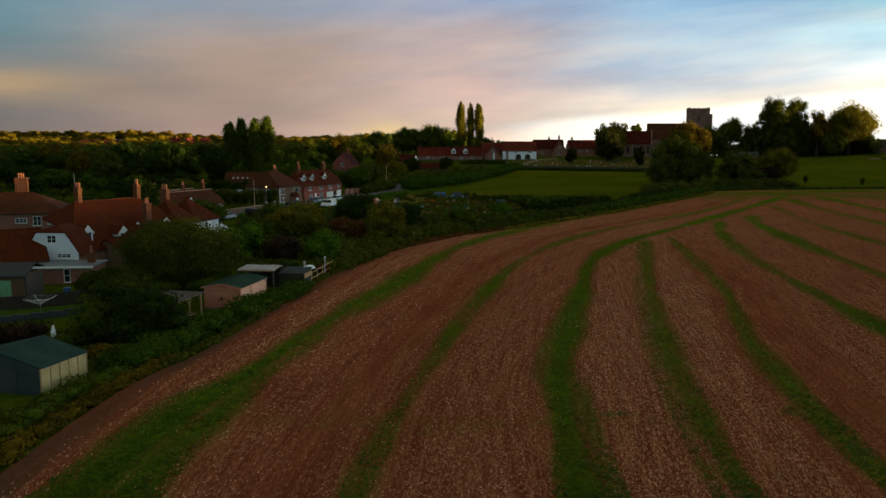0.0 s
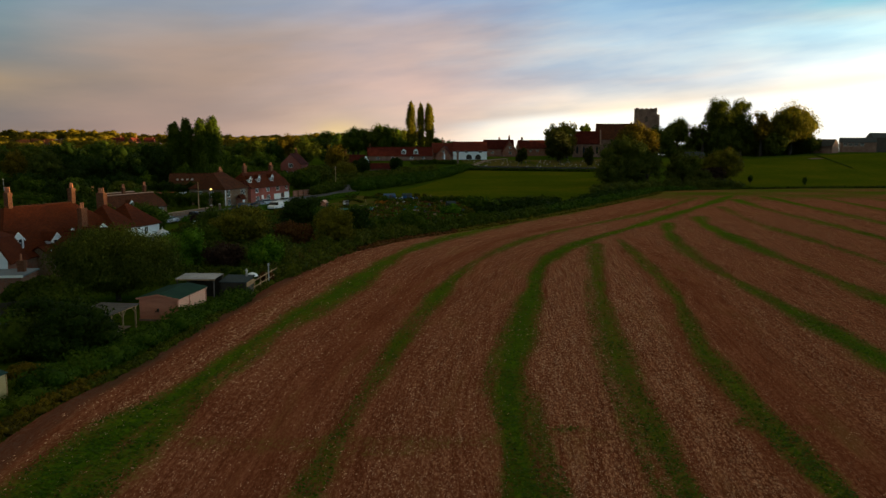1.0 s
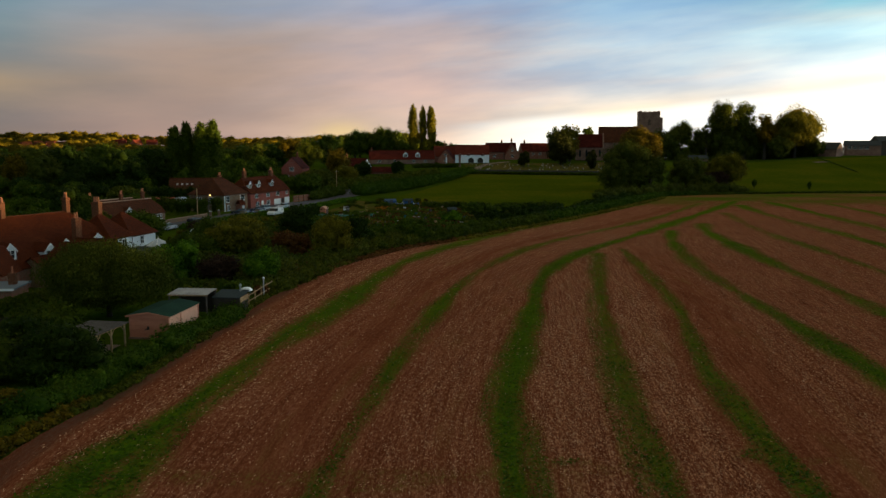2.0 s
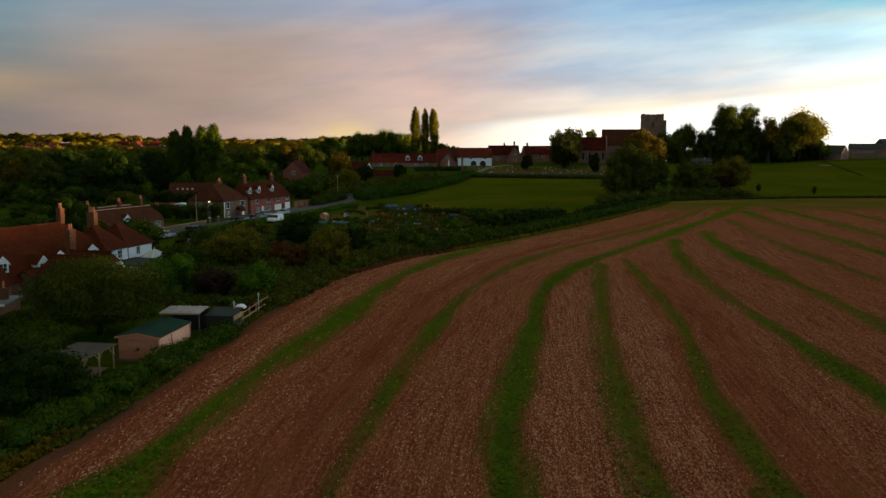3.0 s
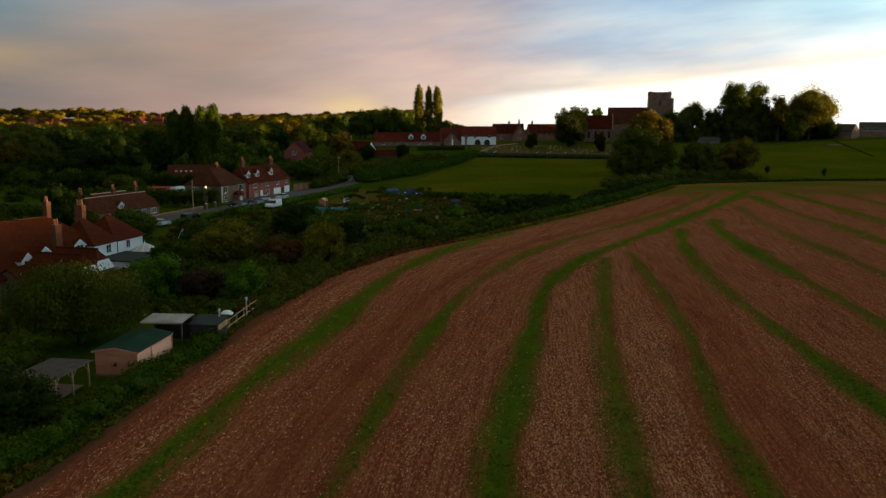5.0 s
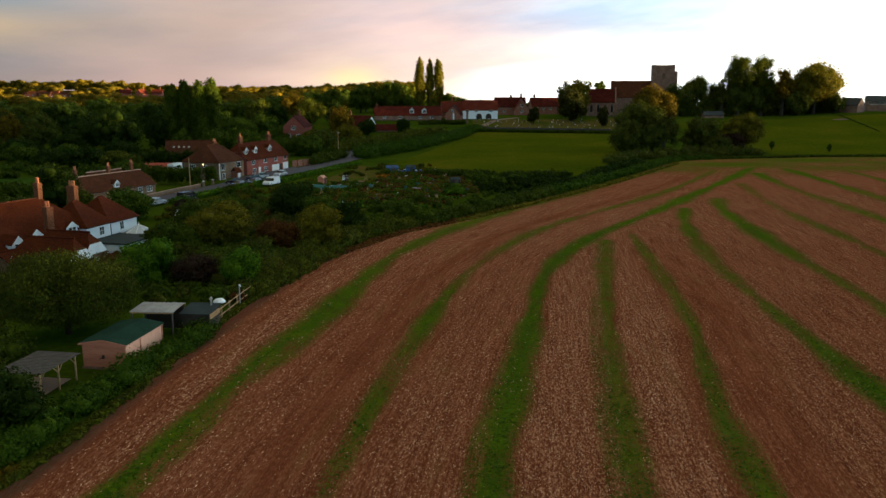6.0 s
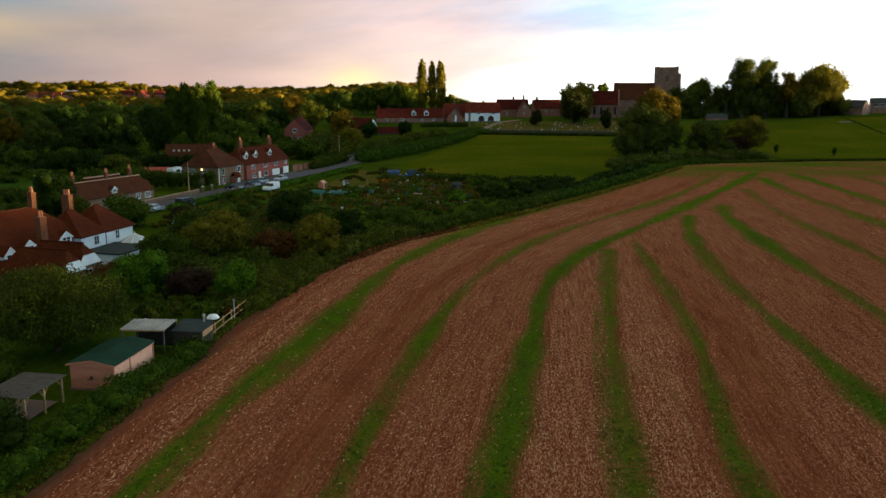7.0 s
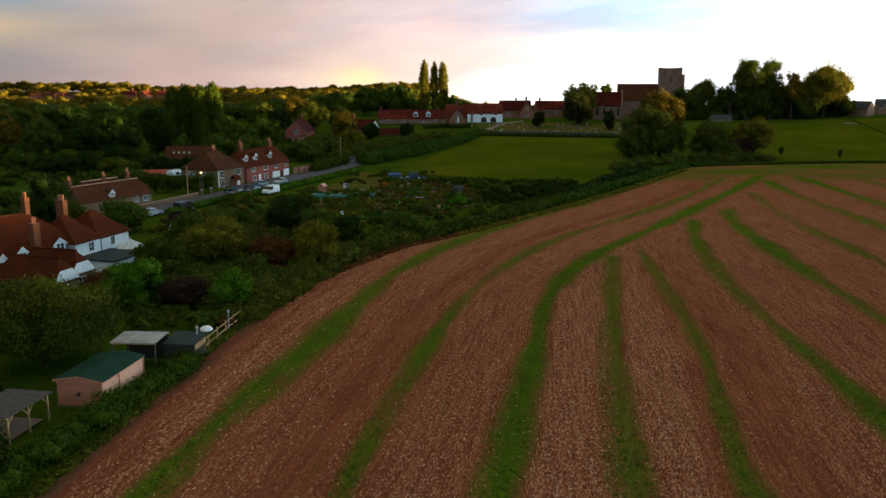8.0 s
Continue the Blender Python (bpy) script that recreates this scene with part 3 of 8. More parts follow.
def nearest(line, xy):
    """Distance to a line, with a sign (right of its way is +), and the length along it."""
    best, sign, along = np.full(len(xy), 1e9), np.zeros(len(xy)), np.zeros(len(xy))
    run = np.r_[0, np.cumsum(np.linalg.norm(np.diff(line, axis=0), axis=1))]
    for k in range(len(line) - 1):
        a, b = line[k], line[k + 1]
        ab = b - a
        t = np.clip(((xy - a) @ ab) / (ab @ ab), 0, 1)
        off = xy - a - t[:, None] * ab
        dist = np.hypot(off[:, 0], off[:, 1])
        closer = dist < best
        best = np.where(closer, dist, best)
        sign = np.where(closer, np.sign(ab[1] * off[:, 0] - ab[0] * off[:, 1]), sign)
        along = np.where(closer, run[k] + t * np.linalg.norm(ab), along)
    return best * np.where(sign == 0, 1, sign), along


def field_masks(xy):
    """Regrowth of grass (0 to 1), straw cover (0 to 1), and row coordinates across and along."""
    lands = [nearest(c, xy) for c in HEADLAND + LANDS]
    grass = np.zeros(len(xy))
    for (d, s), h, g, k in zip(lands, HALF, STRENGTH, range(99)):
        h2 = h * (1 + 0.25 * np.sin(s * 0.11 + k) + 0.15 * np.sin(s * 0.37 + 2 * k))
        h2 = h2 * (1 + 0.35 * smooth((xy[:, 1] - 110) / 80))
        if k == 0:
            g = g + 0.2 * smooth((75 - xy[:, 1]) / 25)
        if k == 0:
            h2 = h2 + 0.55 * smooth((66 - xy[:, 1]) / 26)
        if k == 1:      # the middle strip comes and goes
            g = g * (1 - 0.42 * np.exp(-((xy[:, 1] - 80) / 6.5) ** 2) - 0.25 * np.exp(-((xy[:, 1] - 120) / 9.0) ** 2)) * (1 - 0.42 * smooth((72 - xy[:, 1]) / 14))
        if k == 3:      # greener on its right, straw-strewn on its left
            d = d - 0.35
        if k == 4:
            g = g * (1 - 0.12 * smooth((xy[:, 1] - 88) / 14))
        if k >= 5:      # thin stretches here and there
            g = g * (0.88 + 0.16 * np.sin(s * 0.07 + 2.1 * k))
        if k < 2:       # the outer strips thin out towards the far headland
            g = g * (1 - (0.12, 0.20)[k] * smooth((xy[:, 1] - 96) / 26))
        green = 0.94 * np.clip(g, 0, 1.2) * (1 - smooth(np.abs(d) / (2.35 * h2)))
        if k == 0:      # two wheelings with a worn line between them
            green = green * (1 - 0.55 * np.exp(-((d - 0.5) / 0.4) ** 2) * smooth((98 - xy[:, 1]) / 20))
        grass = np.maximum(grass, green)
    y = xy[:, 1]
    # a second wheeling beside the inner strip, a faint cross strip, and the thin regrowth of the far headland
    grass = np.maximum(grass, 0.50 * (1 - smooth((np.abs(lands[2][0] + 1.3) - 0.2) / 1.2)) * smooth((84 - y) / 12) * smooth((y - 52) / 8))
    grass = np.maximum(grass, 0.55 * (1 - smooth((np.abs(lands[2][0] - 1.6) - 0.2) / 1.2)) * smooth((62 - y) / 8))
    grass = np.maximum(grass, 0.42 * (1 - smooth((np.abs(lands[3][0] + 1.1) - 0.1) / 1.0)) * smooth((112 - y) / 12))
    grass = np.maximum(grass, 0.30 * (1 - smooth((np.abs(y - 48.6) - 0.4) / 1.8)) * smooth((16 - xy[:, 0]) / 4) * smooth((xy[:, 0] + 16) / 6))
    for px, py, rx, ry, g in ((22.5, 50.5, 1.5, 1.2, 0.55), (25.5, 49.5, 2.2, 0.8, 0.35), (11.0, 50.0, 1.8, 1.0, 0.5), (-1.0, 47.0, 4.0, 1.0, 0.35)):
        grass = np.maximum(grass, g * np.exp(-((xy[:, 0] - px) / rx) ** 2 - ((y - py) / ry) ** 2))
    grass = np.maximum(grass, (0.62 - 0.22 * np.sin(xy[:, 0] * 0.11) * np.sin(y * 0.23)) * smooth((y - 205) / 50))
    head_side = lands[2][0] < 0.4
    across = np.where(head_side, lands[2][0], xy[:, 0] - 0.155 * xy[:, 1])
    along = np.where(head_side, lands[2][1], xy[:, 1])
    dA, dB, dC, dD, dE, dF = [q[0] for q in lands[:6]]
    straw = 0.32 + 0.48 * smooth((y - 90) / 60)
    hd = xy[:, 0] - hedge_x(np.clip(xy[:, 1], 0, 269))
    straw = np.maximum(straw, 0.72 * smooth((-dA - 0.5) / 2) * smooth((hd - 2.8) / 1.6))
    straw = np.maximum(straw, 0.50 * smooth((dA - 1) / 2) * smooth((5.0 - dA) / 3))
    straw = np.maximum(straw, 0.92 * smooth((dC - 0.8) / 1.2) * (dD < 0))
    straw = np.maximum(straw, 1.0 * smooth((dD - 0.6) / 1.5) * smooth((-dE - 1.0) / 2.0))
    straw = np.maximum(straw, 0.70 * smooth((dE - 4) / 3) * (dF < 0))
    straw = np.maximum(straw, 0.62 * (dF > 0.5))
    straw = np.maximum(straw, 0.52 * smooth((dB - 1) / 2) * (dC < -0.5))
    bare = smooth((dB + 6.5) / 3) * smooth((-1.0 - dB) / 3) + 0.6 * smooth((dE - 1) / 2) * smooth((6 - dE) / 3)
    straw = straw * (1 - 0.75 * np.clip(bare, 0, 1)) * (1 - 0.55 * grass)
    # bare trodden earth along the foot of the hedge, wider beside the garage
    verge = 0.62 * (1 - smooth((hd - 0.9 - 0.5 * smooth((58 - y) / 12)) / 1.9)) * (1 - smooth((y - 150) / 30))
    straw = straw * (1 - 0.8 * verge)
    return grass * (1 - verge), straw, across, along, verge


def field_material():
    m = bpy.data.materials.new("stubble_field")
    m.use_nodes = True
    nt = m.node_tree
    N, L = nt.nodes.new, nt.links.new
    bsdf = nt.nodes["Principled BSDF"]

    def attr(name):
        n = N("ShaderNodeAttribute")
        n.attribute_name = name
        return n

    def noise_at(vec, scale, detail=5, rough=0.55):
        n = N("ShaderNodeTexNoise")
        n.inputs["Scale"].default_value, n.inputs["Detail"].default_value, n.inputs["Roughness"].default_value = scale, detail, rough
        L(vec, n.inputs["Vector"])
        return n.outputs["Fac"]

    def ramp(fac, stops):
        n = N("ShaderNodeValToRGB")
        e = n.color_ramp.elements
        e[0].position, e[0].color = stops[0][0], (*stops[0][1], 1)
        e[1].position, e[1].color = stops[-1][0], (*stops[-1][1], 1)
        for p, c in stops[1:-1]:
            e.new(p).color = (*c, 1)
        L(fac, n.inputs[0])
        return n.outputs[0]

    def mathn(op, a, b):
        n = N("ShaderNodeMath")
        n.operation = op
        for k, v in enumerate((a, b)):
            if isinstance(v, (int, float)):
                n.inputs[k].default_value = v
            else:
                L(v, n.inputs[k])
        return n.outputs[0]

    def step(v, lo, hi):
        n = N("ShaderNodeMapRange")
        n.interpolation_type = "SMOOTHSTEP"
        n.inputs["From Min"].default_value, n.inputs["From Max"].default_value = lo, hi
        L(v, n.inputs["Value"])
        return n.outputs[0]

    def mixc(fac, a, b):
        n = N("ShaderNodeMix")
        n.data_type = "RGBA"
        L(fac, n.inputs[0])
        L(a, n.inputs[6])
        L(b, n.inputs[7])
        return n.outputs[2]

    geo = N("ShaderNodeNewGeometry")
    pos = geo.outputs["Position"]
    rows = attr("rows").outputs["Vector"]
    st = N("ShaderNodeMapping")
    st.inputs["Scale"].default_value = (1.0, 0.045, 1.0)
    L(rows, st.inputs[0])
    st2 = N("ShaderNodeMapping")
    st2.inputs["Scale"].default_value = (1.0, 0.30, 1.0)
    L(rows, st2.inputs[0])
    lines = noise_at(st.outputs[0], 3.2, 6, 0.62)
    clods = noise_at(st2.outputs[0], 6.5, 7, 0.72)
    st3 = N("ShaderNodeMapping")
    st3.inputs["Scale"].default_value = (1.0, 0.16, 1.0)
    L(rows, st3.inputs[0])
    blot = noise_at(st3.outputs[0], 0.42, 5)
    soil = ramp(mathn("ADD", mathn("MULTIPLY", lines, 0.30), mathn("ADD", mathn("MULTIPLY", clods, 0.45), mathn("MULTIPLY", blot, 0.25))), SOIL)
    straw = ramp(clods, STRAW)
    stubble = mathn("MULTIPLY", attr("straw").outputs["Fac"], step(mathn("ADD", mathn("MULTIPLY", clods, 0.7), mathn("MULTIPLY", lines, 0.3)), 0.46, 0.60))
    base = mixc(stubble, soil, straw)
    trodden = ramp(clods, VERGE)
    base = mixc(step(mathn("ADD", attr("verge").outputs["Fac"], mathn("MULTIPLY", mathn("SUBTRACT", mathn("ADD", mathn("MULTIPLY", blot, 0.5), mathn("MULTIPLY", clods, 0.5)), 0.5), 2.2)), 0.2, 0.9), base, trodden)
    tufts = noise_at(pos, 2.6, 7, 0.72)
    broad = noise_at(pos, 0.3, 4)
    turf_mix = mathn("ADD", mathn("MULTIPLY", tufts, 0.65), mathn("MULTIPLY", broad, 0.35))
    green = ramp(turf_mix, TURF)
    # the regrowth is thin and streaked along the drilling, with earth and straw between the blades
    streaky = mathn("ADD", mathn("MULTIPLY", turf_mix, 0.50), mathn("ADD", mathn("MULTIPLY", lines, 0.25), mathn("MULTIPLY", clods, 0.25)))
    edge = mathn("ADD", attr("grass").outputs["Fac"], mathn("MULTIPLY", mathn("SUBTRACT", streaky, 0.5), mathn("MULTIPLY", step(attr("grass").outputs["Fac"], 0.0, 0.3), 3.4)))
    base = mixc(mathn("MULTIPLY", step(edge, 0.08, 1.02), 0.94), base, green)
    thin = mathn("MULTIPLY", step(mathn("ADD", blot, mathn("MULTIPLY", clods, 0.25)), 0.66, 0.95), 0.25)
    base = mixc(thin, base, green)
    L(base, bsdf.inputs["Base Color"])
    bsdf.inputs["Roughness"].default_value = 0.95
    bsdf.inputs["Specular IOR Level"].default_value = 0.0
    b = N("ShaderNodeBump")
    b.inputs["Strength"].default_value, b.inputs["Distance"].default_value = 0.9, 0.16
    furrows = mathn("MULTIPLY", mathn("ADD", clods, mathn("MULTIPLY", lines, 0.7)), mathn("SUBTRACT", 1.0, step(attr("grass").outputs["Fac"], 0.35, 0.8)))
    L(mathn("ADD", furrows, mathn("MULTIPLY", tufts, 0.35)), b.inputs["Height"])
    L(b.outputs[0], bsdf.inputs["Normal"])
    return m


VERGE = [(0.36, (0.060, 0.030, 0.020)), (0.64, (0.122, 0.064, 0.044))]
SOIL = [(0.35, (0.110, 0.027, 0.011)), (0.50, (0.200, 0.059, 0.027)), (0.65, (0.312, 0.106, 0.053))]
STRAW = [(0.42, (0.28, 0.094, 0.048)), (0.60, (0.58, 0.276, 0.152))]
TURF = [(0.36, (0.024, 0.070, 0.002)), (0.50, (0.044, 0.118, 0.003)), (0.66, (0.112, 0.148, 0.006))]


def build_field():
    ys = np.r_[np.arange(-80, 20, 2.0), np.arange(20, 150, 0.75), np.arange(150, 276.5, 1.1)]
    off = np.r_[np.arange(0, 75, 0.75), 75 + np.cumsum(0.75 * 1.035 ** np.arange(80))]
    off = off[off < 330]
    start = np.where(ys < 269, hedge_x(np.minimum(ys, 269)), 95 + (ys - 269) * 7)
    gx = start[:, None] + 0.3 + off[None]
    gy = np.repeat(ys[:, None], len(off), 1) + 0.012 * np.maximum(gx - 95, 0) * smooth((ys[:, None] - 150) / 120)
    xy = np.stack([gx.ravel(), gy.ravel()], 1)
    grass, straw, across, along, verge = field_masks(xy)
    rng = np.random.RandomState(4)
    z = height(gx, gy).ravel() + 0.06 + 0.035 * np.sin(across * 2 * math.pi / 1.6) * np.clip(1 - 1.6 * grass, 0, 1) + 0.03 * rng.uniform(-1, 1, len(xy)) + 0.06 * grass
    nx = len(off)
    i = (np.arange(len(ys) - 1)[:, None] * nx + np.arange(nx - 1)).ravel()
    me = mesh_np("field", np.c_[xy, z], np.stack([i, i + 1, i + nx + 1, i + nx], 1), field_material(), True)
    for name, values in (("grass", grass), ("straw", straw), ("verge", verge)):
        me.attributes.new(name, "FLOAT", "POINT").data.foreach_set("value", values.astype(np.float32))
    me.attributes.new("rows", "FLOAT_VECTOR", "POINT").data.foreach_set("vector", np.stack([across, along, 0 * across], 1).astype(np.float32).ravel())
    tagged(new("field", me), "harvested stubble field of reddish soil with curving green strips", "field", kind="structure")


build_field()


# ---- leaves ----
def leaf_quads(centres, normals, size, rng, spread=0.58, droop=0.0):
    """Kite-shaped leaf sprays at the centres, turned loosely towards the normals."""
    n = len(centres)
    nrm = normals + spread * rng.normal(size=(n, 3))
    nrm /= np.linalg.norm(nrm, axis=1)[:, None] + 1e-9
    ref = rng.normal(size=(n, 3))
    ref[:, 2] -= droop * 4
    u = ref - (ref * nrm).sum(1)[:, None] * nrm
    u /= np.linalg.norm(u, axis=1)[:, None] + 1e-9
    w = np.cross(nrm, u)
    s = size * rng.uniform(0.6, 1.35, n)[:, None]
    v = np.stack([centres - u * s, centres + w * s * 0.55 + nrm * s * 0.15, centres + u * s, centres - w * s * 0.55 + nrm * s * 0.1], 1)
    return v.reshape(-1, 3)


def quads(n):
    return np.arange(n * 4).reshape(-1, 4)


def sphere_dirs(n, rng):
    d = rng.normal(size=(n, 3))
    return d / np.linalg.norm(d, axis=1)[:, None]


def clump_cloud(clumps, leaves, size, rng, droop=0.0, inside=0.25, spread=0.46):
    """Leaf sprays on a set of clumps (x, y, z, radius across, radius up)."""
    clumps = np.array(clumps)
    area = clumps[:, 3] ** 2
    which = rng.choice(len(clumps), leaves, p=area / area.sum())
    d = sphere_dirs(leaves, rng)
    r = 1 - inside * rng.uniform(0, 1, leaves) ** 1.5 + 0.12 * rng.normal(size=leaves)
    c = clumps[which]
    at = c[:, :3] + d * r[:, None] * np.stack([c[:, 3], c[:, 3], c[:, 4]], 1)
    return leaf_quads(at, d, size, rng, spread, droop)


def blob_cores(clumps, shrink, rng):
    """Small uneven many-sided bodies inside the clumps, so that a dense crown is not see-through."""
    base = np.array([(0, 0, 1), (0.894, 0, 0.447), (0.276, 0.851, 0.447), (-0.724, 0.526, 0.447), (-0.724, -0.526, 0.447), (0.276, -0.851, 0.447),
                     (0.724, 0.526, -0.447), (-0.276, 0.851, -0.447), (-0.894, 0, -0.447), (-0.276, -0.851, -0.447), (0.724, -0.526, -0.447), (0, 0, -1)])
    tri = np.array([(0, 1, 2), (0, 2, 3), (0, 3, 4), (0, 4, 5), (0, 5, 1), (1, 6, 2), (2, 7, 3), (3, 8, 4), (4, 9, 5), (5, 10, 1),
                    (6, 7, 2), (7, 8, 3), (8, 9, 4), (9, 10, 5), (10, 6, 1), (11, 7, 6), (11, 8, 7), (11, 9, 8), (11, 10, 9), (11, 6, 10)])
    vs, fs = [], []
    for k, c in enumerate(clumps):
        w = base * rng.uniform(0.75, 1.1, (12, 1)) * shrink * np.array([c[3], c[3], c[4]])
        vs.append(w + np.array(c[:3]))
        fs.append(tri + 12 * k)
    return np.vstack(vs), np.vstack(fs)


def join_mixed(name, quad_v, tri_v, tri_f, mat):
    """Leaf sprays and cores in one mesh (the cores' triangles as quads with a split edge are avoided: plain lists)."""
    nq = len(quad_v) // 4
    verts = np.vstack([quad_v, tri_v]) if len(tri_v) else quad_v
    me = bpy.data.meshes.new(name)
    nt_ = len(tri_f)
    loops = np.concatenate([np.arange(nq * 4), (tri_f + nq * 4).ravel()]) if nt_ else np.arange(nq * 4)
    starts = np.concatenate([np.arange(nq) * 4, nq * 4 + np.arange(nt_) * 3])
    me.vertices.add(len(verts))
    me.vertices.foreach_set("co", np.asarray(verts, np.float32).ravel())
    me.loops.add(len(loops))
    me.loops.foreach_set("vertex_index", loops.astype(np.int32))
    me.polygons.add(len(starts))
    me.polygons.foreach_set("loop_start", starts.astype(np.int32))
    me.materials.append(mat)
    me.update(calc_edges=True)
    return me


def crown_clumps(shape, h, r, base, rng, n):
    """Clumps filling a crown of height h (from base up) and radius r."""
    out = []
    for k in range(n):
        u = (k + 0.5) / n
        if shape == "poplar":
            z = base + (h - base) * (0.04 + 0.93 * u)
            w = r * (0.82 + 0.30 * math.sin(math.pi * u)) * (1 - 0.60 * max(0, (u - 0.80) / 0.20) ** 1.6)
            a = rng.uniform(0, 2 * math.pi)
            out.append((0.45 * w * math.cos(a), 0.45 * w * math.sin(a), z, 0.60 * w * rng.uniform(0.8, 1.1), 1.25 * w))
        else:
            d = sphere_dirs(1, rng)[0]
            if shape == "dome" and d[2] < -0.35:
                d[2] *= -0.6
            rad = rng.uniform(0.45, 0.80)
            zc = base + (h - base) * 0.48
            size = rng.uniform(0.26, 0.42) * r
            out.append((d[0] * rad * r, d[1] * rad * r, zc + d[2] * rad * (h - base) * 0.5, size, size * rng.uniform(0.75, 1.0) * min(1.4, (h - base) / (1.7 * r))))
    if shape != "poplar":
        out.append((0, 0, base + (h - base) * 0.5, 0.55 * r, 0.36 * (h - base)))
    return out


def tree(name, x, y, h, r, leaf, label, seed, leaves=2600, size=0.3, base=None, shape="round", clumps=34, droop=0.0, core=0.72, category="tree",
         group="", inside=0.3, z=None, trunk=True, lean=1.0):
    """Tapered trunk with limbs under a crown of many leaf sprays in uneven clumps."""
    rng = np.random.RandomState(seed)
    base = h * 0.18 if base is None else base
    zz = drape(x, y) - 0.1 if z is None else z
    top = root(name, pose(x, y, zz), label, category, group)
    cl = crown_clumps(shape, h, r, base, rng, clumps)
    cl = [(c[0] * lean, c[1], c[2], c[3], c[4]) for c in cl]
    if trunk:
        bm = bmesh.new()
        tr = max(0.08, 0.028 * h)
        mid = (0.02 * h * rng.uniform(-1, 1), 0.02 * h * rng.uniform(-1, 1), base + 0.25 * (h - base))
        add_tube(bm, (0, 0, 0), (mid[0] * 0.5, mid[1] * 0.5, mid[2] * 0.5), tr * 1.35, tr, 7)
        add_tube(bm, (mid[0] * 0.5, mid[1] * 0.5, mid[2] * 0.5), mid, tr, tr * 0.75, 7)
        add_tube(bm, mid, (mid[0], mid[1], h * 0.86), tr * 0.7, tr * 0.12, 6)
        for k in rng.choice(len(cl), min(9, len(cl)), replace=False):
            c = cl[k]
            s = rng.uniform(0.55, 1.1)
            add_tube(bm, (mid[0] * s, mid[1] * s, min(mid[2] * s, c[2])), (c[0] * 0.9, c[1] * 0.9, c[2]), tr * 0.4, tr * 0.08, 5)
        part("trunk", bm, M["bark"], top)
    qv = clump_cloud(cl, int(leaves * 1.35), size, rng, droop, inside)
    tv, tf = blob_cores(cl, core * 0.86, rng) if core else (np.zeros((0, 3)), np.zeros((0, 3), int))
    ob = new("crown", join_mixed("crown", qv, tv, tf, M[leaf]))
    ob.parent = top
    return top


def hedge(name, ctrl, h, half, leaf, label, seed, density=26, size=0.16, lumpy=0.35, category="hedge", up=0.0):
    """A hedge along a line: overlapping clumps of leaves on the ground, with an uneven top."""
    rng = np.random.RandomState(seed)
    p = curve_points(ctrl, half * 0.75)
    clumps = []
    hh = h if isinstance(h, (tuple, list)) else (h, h)
    for k, (x, y) in enumerate(p):
        hk = hh[0] + (hh[1] - hh[0]) * k / max(1, len(p) - 1)
        z0 = drape(x, y) + up
        for j in range(3):
            r = half * rng.uniform(0.6, 0.95)
            zt = hk * (1 + lumpy * rng.uniform(-1, 0.55))
            ox, oy = rng.uniform(-0.5, 0.5, 2) * half
            zc = max(0.35 * zt, zt - r) * (1.0 if j else 0.55)
            clumps.append((x + ox, y + oy, z0 + zc, r, max(0.3, zt - zc) if j else zc * 1.2))
    top = root(name, pose(p[0][0], p[0][1], drape(*p[0])), label, category)
    length = np.linalg.norm(np.diff(p, axis=0), axis=1).sum()
    per = math.ceil(len(clumps) / max(1, round(length / 9.0)))
    for k in range(0, len(clumps), per):      # one bush after another along the line
        some = [(c[0] - p[0][0], c[1] - p[0][1], c[2] - drape(*p[0]), c[3], c[4]) for c in clumps[k:k + per]]
        total = sum(2 * math.pi * c[3] * c[4] for c in some)
        qv = clump_cloud(some, int(min(16000, total * density * 0.85)), size, rng, inside=0.3)
        tv, tf = blob_cores(some, 0.66, rng)
        ob = new("bush", join_mixed("bush", qv, tv, tf, M[leaf]))
        ob.parent = top
    return top


def wood(name, places, leaf, label, seed, leaves=420, size=0.9):
    """Many far crowns in one mesh: (x, y, height, radius) each."""
    rng = np.random.RandomState(seed)
    qs, tvs, tfs, n = [], [], [], 0
    for x, y, h, r in places:
        cl = crown_clumps("round", h, r, h * 0.08, rng, 7)
        z = drape(x, y) - 0.3
        cl = [(c[0] + x, c[1] + y, c[2] + z, c[3] * 1.15, c[4] * 1.1) for c in cl]
        qs.append(clump_cloud(cl, leaves, size, rng, inside=0.3, spread=0.3))
        tv, tf = blob_cores(cl, 0.95, rng)
        tvs.append(tv)
        tfs.append(tf + n)
        n += len(tv)
    return tagged(new(name, join_mixed(name, np.vstack(qs), np.vstack(tvs), np.vstack(tfs), M[leaf])), label, "woodland", kind="stuff")


# ---- buildings ----
def face_point(face, u, z, L, W, out=0.0):
    """Place and turn (about z) of a spot on a wall; u runs along the wall, seen from outside left to right."""
    if face == "front":
        return (u, -W / 2 - out, z), 0
    if face == "back":
        return (-u, W / 2 + out, z), 180
    if face == "right":
        return (L / 2 + out, u, z), 90
    return (-L / 2 - out, -u, z), -90


